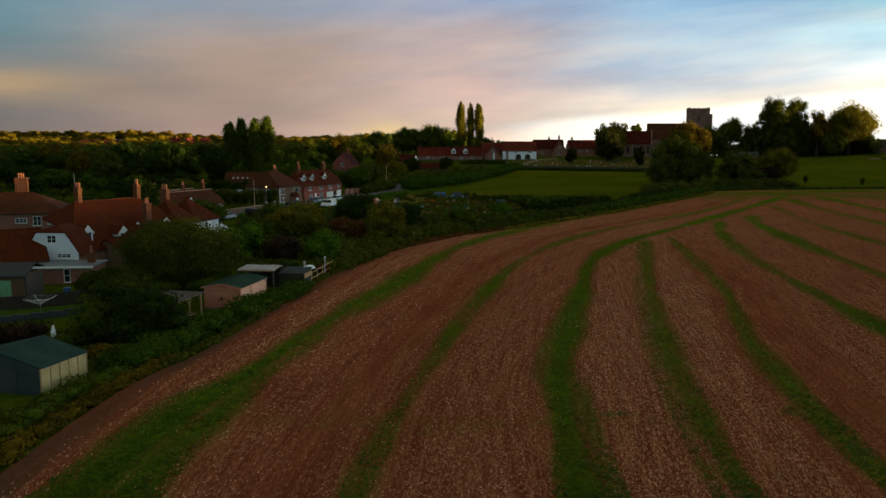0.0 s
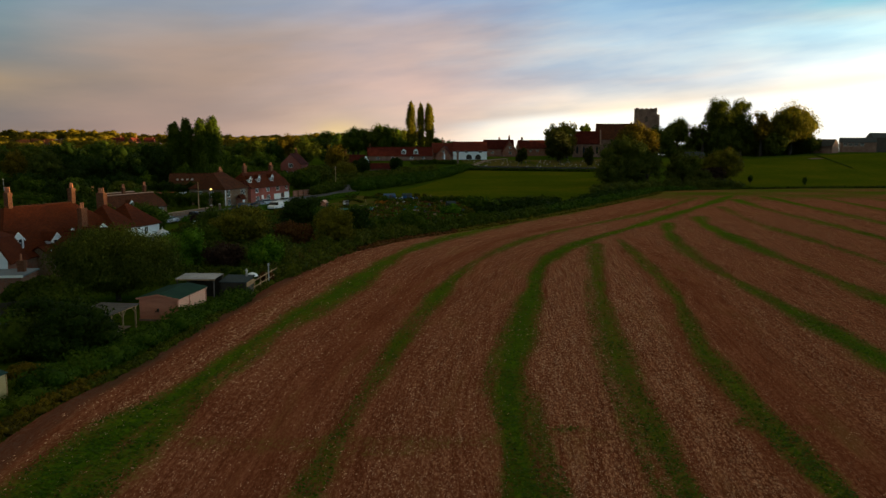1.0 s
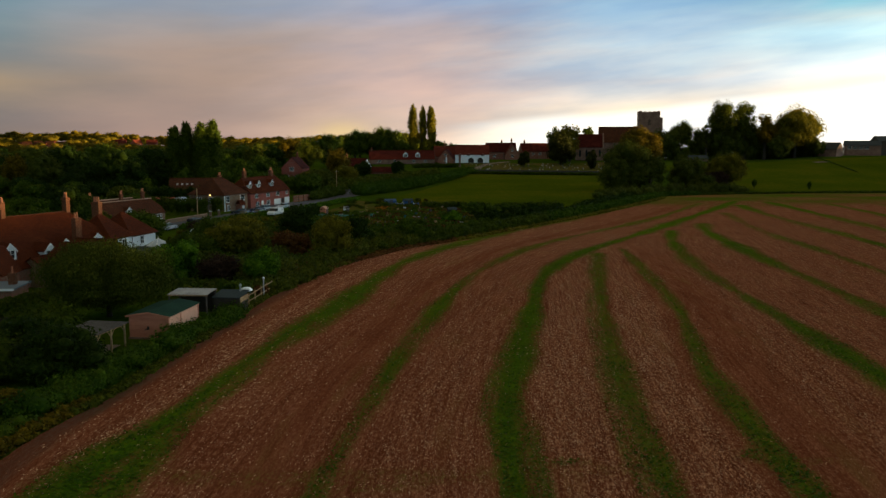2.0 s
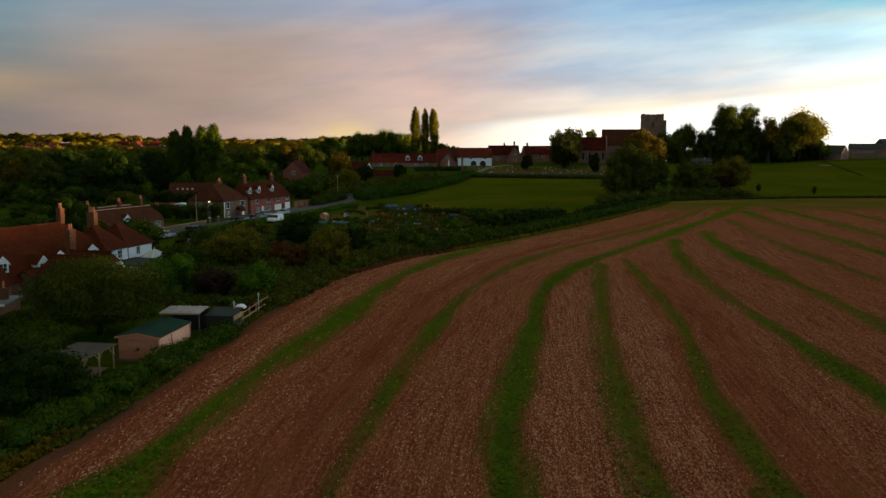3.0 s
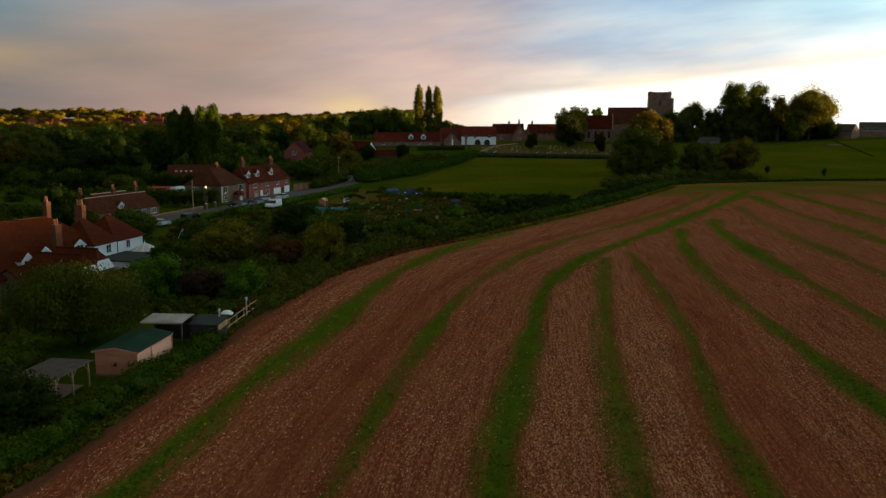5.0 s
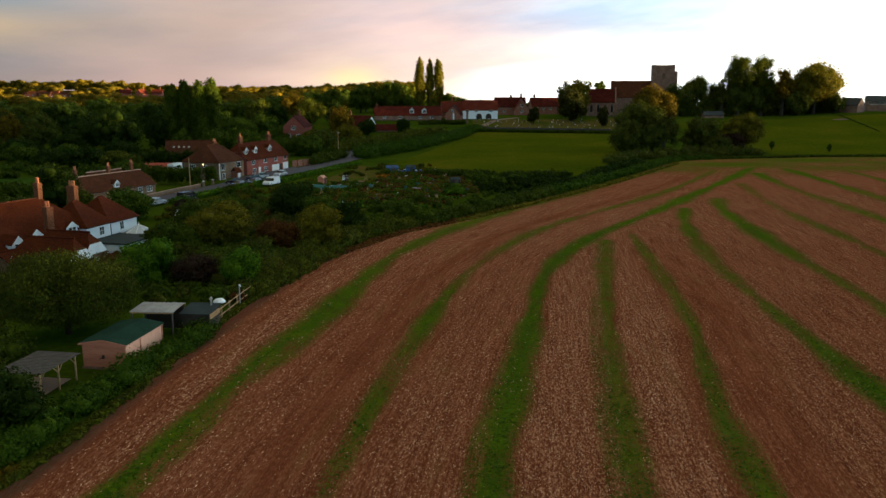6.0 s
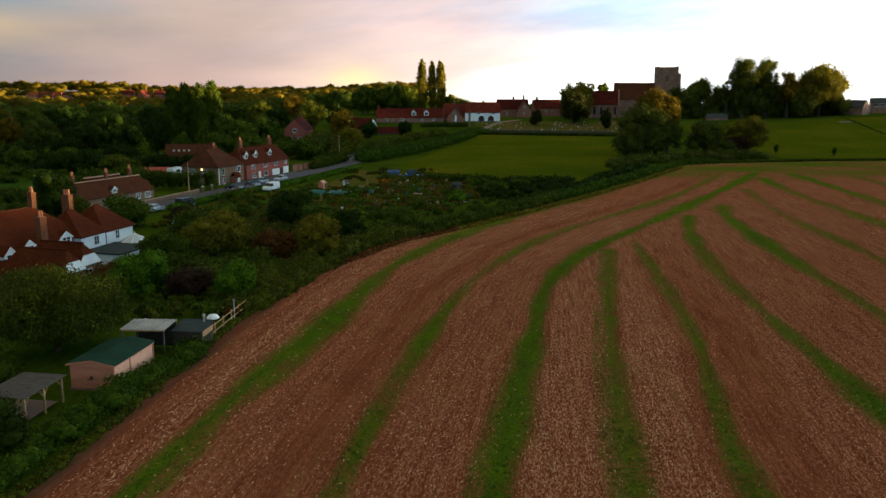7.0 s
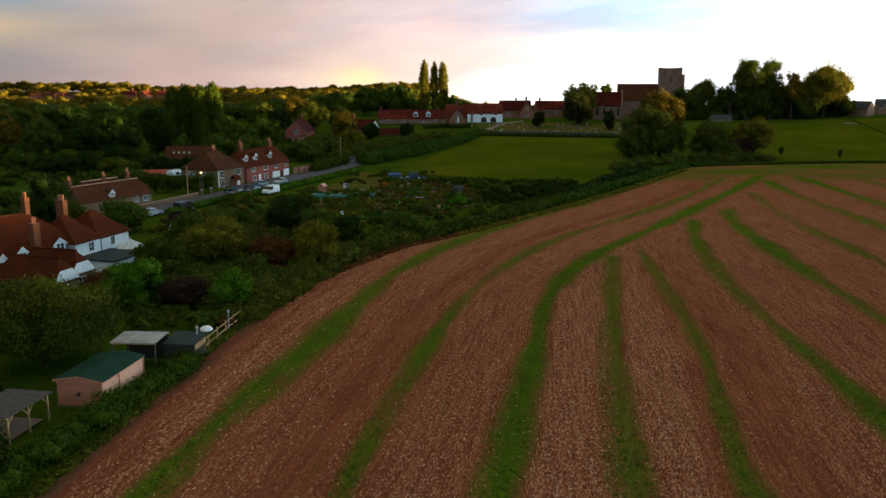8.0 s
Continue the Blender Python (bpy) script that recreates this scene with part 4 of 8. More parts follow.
def add_window(house_ob, spot, turn, w, h, lights=2, bars=1, frame_mat="frame_white", label=""):
    """A framed window with a sill on a wall: frame proud of the wall, one pane a light."""
    bm = bmesh.new()
    t = 0.07
    add_box(bm, -w / 2, w / 2, -0.05, 0.06, 0, t)
    add_box(bm, -w / 2, w / 2, -0.05, 0.06, h - t, h)
    for s in range(lights + 1):
        x = -w / 2 + t / 2 + s * (w - t) / lights
        add_box(bm, x - t / 2, x + t / 2, -0.045, 0.06, t, h - t)
    for b in range(bars):
        zc = h * (b + 1) / (bars + 1)
        add_box(bm, -w / 2 + t, w / 2 - t, -0.04, 0.05, zc - 0.02, zc + 0.02)
    add_box(bm, -w / 2 - 0.06, w / 2 + 0.06, -0.11, 0.05, -0.06, 0.0)
    win = part("window", bm, M[frame_mat], house_ob, label)
    win.matrix_basis = pose(*spot, 0, 0, turn)
    for s in range(lights):
        x0 = -w / 2 + t + s * (w - t) / lights
        pane = part("pane", box(x0 + 0.002, x0 + (w - t) / lights - t - 0.002 + 0.0, -0.02, 0.02, t, h - t), M["glass"], win)
    return win


def add_door(house_ob, spot, turn, w, h, mat="frame_white", label=""):
    bm = bmesh.new()
    add_box(bm, -w / 2, w / 2, -0.05, 0.05, 0, h)
    add_box(bm, -w / 2 - 0.08, -w / 2, -0.07, 0.05, 0, h + 0.08)
    add_box(bm, w / 2, w / 2 + 0.08, -0.07, 0.05, 0, h + 0.08)
    add_box(bm, -w / 2, w / 2, -0.07, 0.05, h, h + 0.08)
    add_box(bm, -w / 2 + 0.1, w / 2 - 0.1, -0.065, -0.05, 0.15, h * 0.45)
    add_box(bm, -w / 2 + 0.1, w / 2 - 0.1, -0.065, -0.05, h * 0.53, h - 0.15)
    d = part("door", bm, M[mat], house_ob, label)
    d.matrix_basis = pose(*spot, 0, 0, turn)
    return d


def add_chimney(house_ob, x, y, z0, z1, w=0.9, d=0.6, pots=2, mat="brick_chimney", label=""):
    bm = bmesh.new()
    add_box(bm, x - w / 2, x + w / 2, y - d / 2, y + d / 2, z0, z1 - 0.35)
    add_box(bm, x - w / 2 - 0.07, x + w / 2 + 0.07, y - d / 2 - 0.07, y + d / 2 + 0.07, z1 - 0.35, z1 - 0.22)
    add_box(bm, x - w / 2 - 0.02, x + w / 2 + 0.02, y - d / 2 - 0.02, y + d / 2 + 0.02, z1 - 0.22, z1)
    ch = part("chimney", bm, M[mat], house_ob, label)
    for k in range(pots):
        u = (k - (pots - 1) / 2) * 0.38
        hx_, hy_ = (x + u, y) if w >= d else (x, y + u)
        pot = part("chimney_pot", tube((hx_, hy_, z1), (hx_, hy_, z1 + 0.8), 0.15, 0.11, 8), M["pot"], ch)
    return ch


def roof_mesh(kind, L, W, eave, rise, over=0.35, thick=0.14, hip=None):
    """Solid roof on a rectangle: gable, half (half-hipped) or hip, with overhang."""
    l, w = L / 2 + over * {"hip": 1.0, "gable": 0.7, "half": 0.0}[kind], W / 2 + over
    drop = rise * over / (W / 2)
    ze, zr = eave - drop, eave + rise
    bm = bmesh.new()

    def V(x, y, z):
        return bm.verts.new((x, y, z))

    if kind == "hip":
        inset = W / 2 + over if hip is None else hip
        tops = [V(-l + inset, 0, zr), V(l - inset, 0, zr)]
        e = [V(-l, -w, ze), V(l, -w, ze), V(l, w, ze), V(-l, w, ze)]
        b = [V(-l, -w, ze - thick), V(l, -w, ze - thick), V(l, w, ze - thick), V(-l, w, ze - thick)]
        bm.faces.new((e[0], e[1], tops[1], tops[0]))
        bm.faces.new((e[2], e[3], tops[0], tops[1]))
        bm.faces.new((e[1], e[2], tops[1]))
        bm.faces.new((e[3], e[0], tops[0]))
        for k in range(4):
            bm.faces.new((b[k], b[(k + 1) % 4], e[(k + 1) % 4], e[k]))
        bm.faces.new(b[::-1])
        return bm
    if kind == "gable":
        sec = [(-w, ze), (0, zr), (w, ze), (w, ze - thick), (0, zr - thick * 1.2), (-w, ze - thick)]
        bm.free()
        return prism(sec, "x", -l, l)
    # half-hipped: the gable is cut back from half way up
    hh = ze + (zr - ze) * 0.50
    wy = w * (1 - (hh - ze) / (zr - ze))
    inset = wy * 0.8
    e = [V(-l, -w, ze), V(l, -w, ze), V(l, w, ze), V(-l, w, ze)]
    m_ = [V(-l, -wy, hh), V(l, -wy, hh), V(l, wy, hh), V(-l, wy, hh)]
    tops = [V(-l + inset, 0, zr), V(l - inset, 0, zr)]
    bm.faces.new((e[0], e[1], m_[1], tops[1], tops[0], m_[0]))
    bm.faces.new((e[2], e[3], m_[3], tops[0], tops[1], m_[2]))
    bm.faces.new((m_[1], m_[2], tops[1]))
    bm.faces.new((m_[3], m_[0], tops[0]))
    b = [V(-l, -w, ze - thick), V(l, -w, ze - thick), V(l, w, ze - thick), V(-l, w, ze - thick)]
    bm.faces.new((e[1], e[2], m_[2], m_[1]))
    bm.faces.new((e[3], e[0], m_[0], m_[3]))
    for k in range(4):
        bm.faces.new((b[k], b[(k + 1) % 4], e[(k + 1) % 4], e[k]))
    bm.faces.new(b[::-1])
    return bm


def add_ridge(house_ob, x0, x1, z, mat, y=0.0):
    part("ridge_tiles", tube((x0, y, z - 0.02), (x1, y, z - 0.02), 0.13, 0.13, 8), M[mat], house_ob)


def add_dormer(house_ob, u, y, z, w, h, back, roof_mat="roof_red", turn=0, face_mat="boards", lights=2):
    """A gabled dormer: cheeks and face, its own small roof, and a window."""
    m = Matrix.Translation((u, y, z)) @ pose(0, 0, 0, 0, 0, turn)
    bm = prism([(-w / 2, 0), (w / 2, 0), (w / 2, h * 0.58), (0, h * 1.0), (-w / 2, h * 0.58)], "y", 0, back)
    d = part("dormer", bm, M[face_mat], house_ob)
    d.matrix_basis = m
    o = 0.16
    k = h * 0.42 / (w / 2)
    sec = [(-w / 2 - o, h * 0.58 - o * k), (0, h), (w / 2 + o, h * 0.58 - o * k), (w / 2 + o, h * 0.58 - o * k + 0.10), (0, h + 0.12), (-w / 2 - o, h * 0.58 - o * k + 0.10)]
    part("dormer_roof", prism(sec, "y", -0.10, back), M[roof_mat], d)
    b2 = bmesh.new()
    for s in (-1, 1):   # white barge boards along the little gable
        vs = [b2.verts.new((s * x, yy, zz)) for yy in (-0.16, -0.105) for x, zz in ((0, h + 0.10), (w / 2 + o, h * 0.58 - o * k + 0.08), (w / 2 + o, h * 0.58 - o * k - 0.12), (0, h - 0.12))]
        for f in ((0, 1, 2, 3), (7, 6, 5, 4), (0, 4, 5, 1), (1, 5, 6, 2), (2, 6, 7, 3), (3, 7, 4, 0)):
            b2.faces.new([vs[i] for i in f])
    part("barge_boards", b2, M["frame_white"], d)
    add_window(d, (0, -0.05, h * 0.08), 0, w * 0.72, h * 0.52, lights, 1)
    return d


def house(name, label, x, y, yaw, L, W, eave, ridge, wall="brick", roof="roof_red", kind="gable", z0=None, windows=(), doors=(), chimneys=(),
          over=0.35, hip=None, category="house", group="", gable_mat=None, ridge_caps=True):
    """A house with its length along local x. eave and ridge are heights above sea level here; windows are (face, along, height, w, h, lights)."""
    z0 = drape(x, y) - 0.15 if z0 is None else z0
    ob = root(name, pose(x, y, z0, 0, 0, yaw), label, category, group)
    e, r = eave - z0, ridge - eave
    bm = bmesh.new()
    if kind == "hip":
        add_box(bm, -L / 2, L / 2, -W / 2, W / 2, 0, e)
    else:
        bm.free()
        top = [(-W / 2, 0), (W / 2, 0), (W / 2, e)]
        if kind == "gable":
            top += [(0, e + r - 0.12)]
        else:
            top += [(W / 4 * 1.04, e + r * 0.46), (-W / 4 * 1.04, e + r * 0.46)]
        top += [(-W / 2, e)]
        bm = prism(top, "x", -L / 2, L / 2)
    part("wall", bm, M[wall], ob)
    part("roof", roof_mesh(kind, L, W, e, r, over, hip=hip), M[roof], ob)
    if gable_mat:
        for s in (-1, 1):
            zt = e + r * 0.44 if kind == "half" else e + r - 0.2
            wt = W / 4 if kind == "half" else 0.1
            vs = prism([(-W / 2 + 0.02, e - 0.2), (W / 2 - 0.02, e - 0.2), (W / 2 - 0.02, e), (wt, zt), (-wt, zt), (-W / 2 + 0.02, e)], "x", s * L / 2, s * (L / 2 + 0.05))
            part("gable_boarding", vs, M[gable_mat], ob)
    if ridge_caps:
        ins = 0 if kind == "gable" else (W / 2 + over if hip is None else hip) if kind == "hip" else (W / 2) * 0.42
        add_ridge(ob, -L / 2 - over * 0.6 + ins, L / 2 + over * 0.6 - ins, e + r, roof)
    for s in (-1, 1):   # gutters along the eaves
        bm = bmesh.new()
        yy = s * (W / 2 + over + 0.04)
        add_tube(bm, (-L / 2 - over * 0.6, yy, e - r * over / (W / 2) - 0.08), (L / 2 + over * 0.6, yy, e - r * over / (W / 2) - 0.08), 0.06, 0.06, 6)
        part("gutter", bm, M["dark_timber"], ob)
    for face, u, z, w, h, lights in windows:
        spot, turn = face_point(face, u, z, L, W)
        add_window(ob, spot, turn, w, h, lights)
    for face, u, w, h, mat in doors:
        spot, turn = face_point(face, u, 0.15, L, W)
        add_door(ob, spot, turn, w, h, mat)
    for c in chimneys:
        u, v, zt, w, d, pots = c
        add_chimney(ob, u, v, e * 0.6, zt - z0, w, d, pots)
    return ob


# ---- the gardens along the field ----
def pink_shed():
    """Long salmon shed with a green low-pitched roof and pale side panels."""
    L, W, e, r = 6.3, 3.75, 2.08, 0.30
    ob = root("garden_shed", pose(-20.95, 81.75, 0.45, 0, 0, 79.3), "long salmon-painted garden shed with a green felt roof behind the hedge", "shed")
    part("wall", prism([(-W / 2, 0), (W / 2, 0), (W / 2, e), (0, e + r - 0.05), (-W / 2, e)], "x", -L / 2, L / 2), M["pink"], ob)
    roof = part("roof", roof_mesh("gable", L, W, e, r, 0.22, 0.07), M["green_roof"], ob)
    for k in range(14):   # rafter ends under the long eave
        x = -L / 2 + 0.2 + k * (L - 0.4) / 13
        part("rafter_end", box(x - 0.10, x + 0.10, -W / 2 - 0.21, -W / 2, e - 0.20, e - 0.06), M["pale_pink"], roof)
    for x0, x1 in ((-L / 2 + 0.12, -0.78), (-0.58, L / 2 - 0.12)):
        part("side_panel", box(x0, x1, -W / 2 - 0.04, -W / 2, 0.25, e - 0.14), M["pale_pink"], ob, "pale pink boarded panel")
    for x in (-L / 2, -0.68, L / 2):
        part("post", box(x - 0.08, x + 0.08, -W / 2 - 0.07, -W / 2 + 0.05, 0, e - 0.06), M["pink"], ob)
    for s in (-1, 1):     # barge boards on the gable
        vs = bmesh.new()
        q = [vs.verts.new((xx, s * yy, zz)) for xx in (-L / 2 - 0.20, -L / 2 - 0.15) for yy, zz in ((0, e + r + 0.02), (W / 2 + 0.24, e - 0.05), (W / 2 + 0.24, e - 0.2), (0, e + r - 0.14))]
        for f in ((0, 1, 2, 3), (7, 6, 5, 4), (0, 4, 5, 1), (1, 5, 6, 2), (2, 6, 7, 3), (3, 7, 4, 0)):
            vs.faces.new([q[i] for i in f])
        part("barge_board", vs, M["pink"], ob)
    fl = part("wall_lamp", box(-L / 2 - 0.14, -L / 2, -0.05, 0.10, 0.75, 1.05), M["dark_timber"], ob, "small dark fitting on the gable wall")
    hook = tube((-L / 2 - 0.10, 0.12, 0.85), (-L / 2 - 0.10, 0.35, 0.70), 0.04, 0.04, 6)
    part("bracket", hook, M["dark_timber"], fl)
    bm = box(-L / 2 - 0.1, L / 2 + 0.1, -W / 2 - 0.08, W / 2 + 0.08, -0.5, 0.02)
    part("base", bm, M["stone"], ob)


def canopy():
    """Open lean-to: a pale sheeted roof on four posts."""
    ob = root("carport", pose(-19.9, 88.3, 0.35, 0, 0, -6), "open-sided lean-to shelter with a pale corrugated sheet roof", "shelter")
    L, W = 4.1, 3.1
    bm = bmesh.new()
    n = 40
    rows = []
    for yy in (-W / 2, W / 2):
        for dz in (0, -0.04):
            rows.append([bm.verts.new((-L / 2 + L * k / n, yy, 2.55 + 0.08 * (yy / W) + 0.022 * math.cos(k * math.pi / 2) + dz)) for k in range(n + 1)])
    for k in range(n):
        bm.faces.new((rows[0][k], rows[0][k + 1], rows[2][k + 1], rows[2][k]))
        bm.faces.new((rows[1][k + 1], rows[1][k], rows[3][k], rows[3][k + 1]))
        bm.faces.new((rows[1][k], rows[1][k + 1], rows[0][k + 1], rows[0][k]))
        bm.faces.new((rows[2][k], rows[2][k + 1], rows[3][k + 1], rows[3][k]))
    part("roof_sheet", bm, M["sheet"], ob)
    for k in range(1, 4):
        part("roof_strip", box(-L / 2 + k * L / 4 - 0.04, -L / 2 + k * L / 4 + 0.04, -W / 2, W / 2, 2.60, 2.645), M["sheet"], ob)
    for x in (-L / 2 + 0.15, L / 2 - 0.15):
        for y in (-W / 2 + 0.12, W / 2 - 0.12):
            part("post", box(x - 0.06, x + 0.06, y - 0.06, y + 0.06, -0.4, 2.46), M["grey_timber"], ob)
    for y in (-W / 2 + 0.06, W / 2 - 0.06):
        part("beam", box(-L / 2, L / 2, y - 0.05, y + 0.05, 2.36, 2.48), M["timber"], ob)
    part("back_board", box(-L / 2 + 0.25, L / 2 - 0.25, W / 2 - 0.14, W / 2 - 0.08, 0.1, 2.3), M["dark_timber"], ob)


def felt_shed():
    ob = root("felt_roofed_shed", pose(-16.3, 89.5, 0.3, 0, 0, -8), "low dark shed with a grey felt roof and pale timber fascia", "shed")
    L, W, h = 2.7, 2.7, 1.9
    part("wall", box(-L / 2, L / 2, -W / 2, W / 2, -0.4, h), M["dark_timber"], ob)
    part("roof", prism([(-W / 2 - 0.15, h), (W / 2 + 0.15, h + 0.28), (W / 2 + 0.15, h + 0.36), (-W / 2 - 0.15, h + 0.08)], "x", -L / 2 - 0.15, L / 2 + 0.15), M["lead"], ob)
    for k in range(3):
        part("fascia_board", box(L / 2 + 0.15, L / 2 + 0.19, -W / 2 - 0.15, W / 2 - 0.4, h - 0.10 - 0.17 * k, h + 0.05 - 0.17 * k), M["timber"], ob)
    vent = part("vent_pipe", tube((0.75, 0.9, h + 0.2), (0.75, 0.9, h + 0.85), 0.11, 0.10), M["sheet"], ob, "pale vent pipe with a cowl")
    part("cowl", tube((0.75, 0.9, h + 0.88), (0.75, 0.9, h + 1.12), 0.19, 0.05), M["sheet"], vent)


def parasol():
    x, y = -15.3, 93.1
    z = drape(x, y)
    ob = root("parasol", pose(x, y, z), "open white garden parasol on a thin pole", "parasol")
    top = 2.45 - z
    part("pole", tube((0, 0, 0), (0, 0, top), 0.03, 0.025), M["grey_timber"], ob)
    bm = bmesh.new()
    n, R = 8, 0.62
    rings = []
    for s, r in ((0.0, 0.04), (-0.10, 0.42), (-0.30, R), (-0.42, R * 1.01)):
        rings.append([bm.verts.new((r * math.cos(2 * math.pi * (k + 0.5 * 0) / n), r * math.sin(2 * math.pi * k / n), top + s)) for k in range(n)])
    for a, b in zip(rings, rings[1:]):
        for k in range(n):
            bm.faces.new((a[k], a[(k + 1) % n], b[(k + 1) % n], b[k]))
    bm.faces.new(rings[0])
    part("canopy", bm, M["white"], ob)
    for k in range(n):
        c, s = math.cos(2 * math.pi * k / n), math.sin(2 * math.pi * k / n)
        part("rib", tube((0, 0, top - 0.04), (c * R * 0.97, s * R * 0.97, top - 0.33), 0.012, 0.01, 5), M["grey_timber"], ob)
    part("foot", tube((0, 0, -0.02), (0, 0, 0.12), 0.28, 0.22), M["stone"], ob)


def rail_fence():
    pts = curve_points([(-15.5, 88.6), (-15.0, 92.5), (-14.4, 97.0), (-13.8, 101.0)], 1.9)
    zs = [drape(*p) for p in pts]
    ob = root("rail_fence", pose(0, 0, 0), "weathered two-rail timber fence above the field edge", "fence")
    for (x, y), z in zip(pts, zs):
        part("post", box(x - 0.06, x + 0.06, y - 0.06, y + 0.06, z - 0.3, z + 1.4), M["timber"], ob)
    for (a, za), (b, zb) in zip(zip(pts, zs), zip(pts[1:], zs[1:])):
        for up in (0.6, 1.25):
            part("rail", tube((a[0] + 0.08, a[1], za + up), (b[0] + 0.08, b[1], zb + up), 0.055, 0.055, 6), M["timber"], ob)
    x, y = -14.2, 97.5
    z = drape(x, y)
    p = root("flue_pipe", pose(x, y, z), "grey upright metal flue beside the fence", "pipe")
    part("pipe", tube((0, 0, 0), (0, 0, 2.5 - z), 0.07, 0.07), M["metal"], p)
    part("cap", tube((0, 0, 2.5 - z), (0, 0, 2.75 - z), 0.13, 0.12), M["metal"], p)


def pergola():
    ob = root("pergola", pose(-24.85, 74.4, 0.35, 0, 0, 78), "timber pergola with a slatted grey roof and braced posts", "pergola")
    L, W, h = 4.9, 3.5, 2.05
    for x in (-L / 2 + 0.3, 0, L / 2 - 0.3):
        for y in (-W / 2 + 0.2, W / 2 - 0.2):
            post = part("post", box(x - 0.06, x + 0.06, y - 0.06, y + 0.06, -0.4, h - 0.15), M["timber"], ob)
            for s in (-1, 1):
                if abs(x + s * 0.55) < L / 2:
                    part("brace", tube((x, y, h - 0.75), (x + s * 0.55, y, h - 0.16), 0.04, 0.04, 6), M["timber"], post)
    for y in (-W / 2 + 0.2, W / 2 - 0.2):
        part("beam", box(-L / 2, L / 2, y - 0.05, y + 0.05, h - 0.15, h), M["timber"], ob)
    n = 16
    for k in range(n):
        x = -L / 2 + 0.1 + k * (L - 0.2) / (n - 1)
        part("slat", box(x - 0.125, x + 0.125, -W / 2 - 0.12, W / 2 + 0.12, h + 0.003, h + 0.05), M["grey_timber"], ob)
    patch("patio", [(-27.4, 71.6), (-24.0, 71.3), (-23.2, 76.0), (-26.4, 76.6)], 0.08, M["path"], "pale paved patio under the pergola", "pavement", 1.0)


def concrete_garage():
    L, W, e, r = 4.3, 7.0, 2.32, 0.9
    d = Vector((1.1, 3.9, 0)).normalized()
    n = Vector((-3.9, 1.1, 0)).normalized()
    c = Vector((-25.45, 53.55, 0)) + n * (W / 2)
    z0 = -0.1
    ob = root("concrete_garage", pose(c.x, c.y, z0, 0, 0, math.degrees(math.atan2(d.y, d.x))), "prefabricated garage with cream concrete panels and a dark teal felt roof", "garage")
    part("wall", prism([(-W / 2 + 0.05, -0.4), (W / 2 - 0.05, -0.4), (W / 2 - 0.05, e), (0, e + r - 0.06), (-W / 2 + 0.05, e)], "x", -L / 2, L / 2), M["lead"], ob)
    part("roof", roof_mesh("gable", L, W, e, r, 0.12, 0.07), M["teal_roof"], ob)
    n_p = 5
    for k in range(n_p):
        x0 = -L / 2 + k * L / n_p
        part("panel", box(x0 + 0.03, x0 + L / n_p - 0.03, -W / 2 - 0.01, -W / 2 + 0.06, -0.4, e - 0.06), M["cream"], ob)
        for j in range(5):
            part("rib", box(x0 + 0.07, x0 + L / n_p - 0.07, -W / 2 - 0.035, -W / 2 - 0.012, 0.05 + j * 0.38, 0.13 + j * 0.38), M["cream"], ob)
    for k in range(n_p + 1):
        x = -L / 2 + k * L / n_p
        part("joint_post", box(x - 0.035, x + 0.035, -W / 2 - 0.05, -W / 2 + 0.05, -0.4, e - 0.05), M["timber"], ob)
    part("gable_door", box(-L / 2 - 0.05, -L / 2, -1.6, 1.0, 0.05, 1.95), M["slate"], ob)


def clothes_dryer():
    x, y = -39.2, 78.4
    z = drape(x, y)
    ob = root("rotary_clothes_dryer", pose(x, y, z), "empty white rotary clothes dryer on the lawn", "clothes dryer")
    part("mast", tube((0, 0, 0), (0, 0, 1.75), 0.03, 0.025), M["metal"], ob)
    for k in range(4):
        a = math.pi / 4 + k * math.pi / 2
        part("arm", tube((0, 0, 1.25), (1.55 * math.cos(a), 1.55 * math.sin(a), 1.95), 0.022, 0.02, 6), M["frame_white"], ob)
        part("strut", tube((0, 0, 1.70), (0.8 * math.cos(a), 0.8 * math.sin(a), 1.6), 0.015, 0.015, 5), M["frame_white"], ob)
        for s in (0.55, 0.8, 1.0):
            b = a + math.pi / 2
            z1 = 1.25 + 0.7 * s
            part("line", tube((1.55 * s * math.cos(a), 1.55 * s * math.sin(a), z1), (1.55 * s * math.cos(b), 1.55 * s * math.sin(b), z1), 0.006, 0.006, 4), M["frame_white"], ob)


def garden_ornament():
    x, y = -31.4, 64.6
    z = drape(x, y) + 0.0
    bm = bmesh.new()
    add_box(bm, -0.4, 0.4, -0.4, 0.4, -0.1, 0.75)
    prof = [(0.0, 0.30), (0.08, 0.32), (0.10, 0.22), (0.75, 0.26), (0.95, 0.20), (1.10, 0.12), (1.25, 0.15), (1.40, 0.10), (1.46, 0.02)]
    prev = None
    for h, r in prof:
        ring = [bm.verts.new((r * math.cos(k * math.pi / 5), r * math.sin(k * math.pi / 5), 0.75 + h * 1.0)) for k in range(10)]
        if prev:
            for k in range(10):
                bm.faces.new((prev[k], prev[(k + 1) % 10], ring[(k + 1) % 10], ring[k]))
        else:
            bm.faces.new(ring[::-1])
        prev = ring
    bm.faces.new(prev)
    ob = part("garden_statue", bm, M["white"])
    ob.matrix_world = pose(x, y, z - 0.1) @ Matrix.Scale(0.78, 4)
    tagged(ob, "white stone garden statue standing behind the garage", "statue")


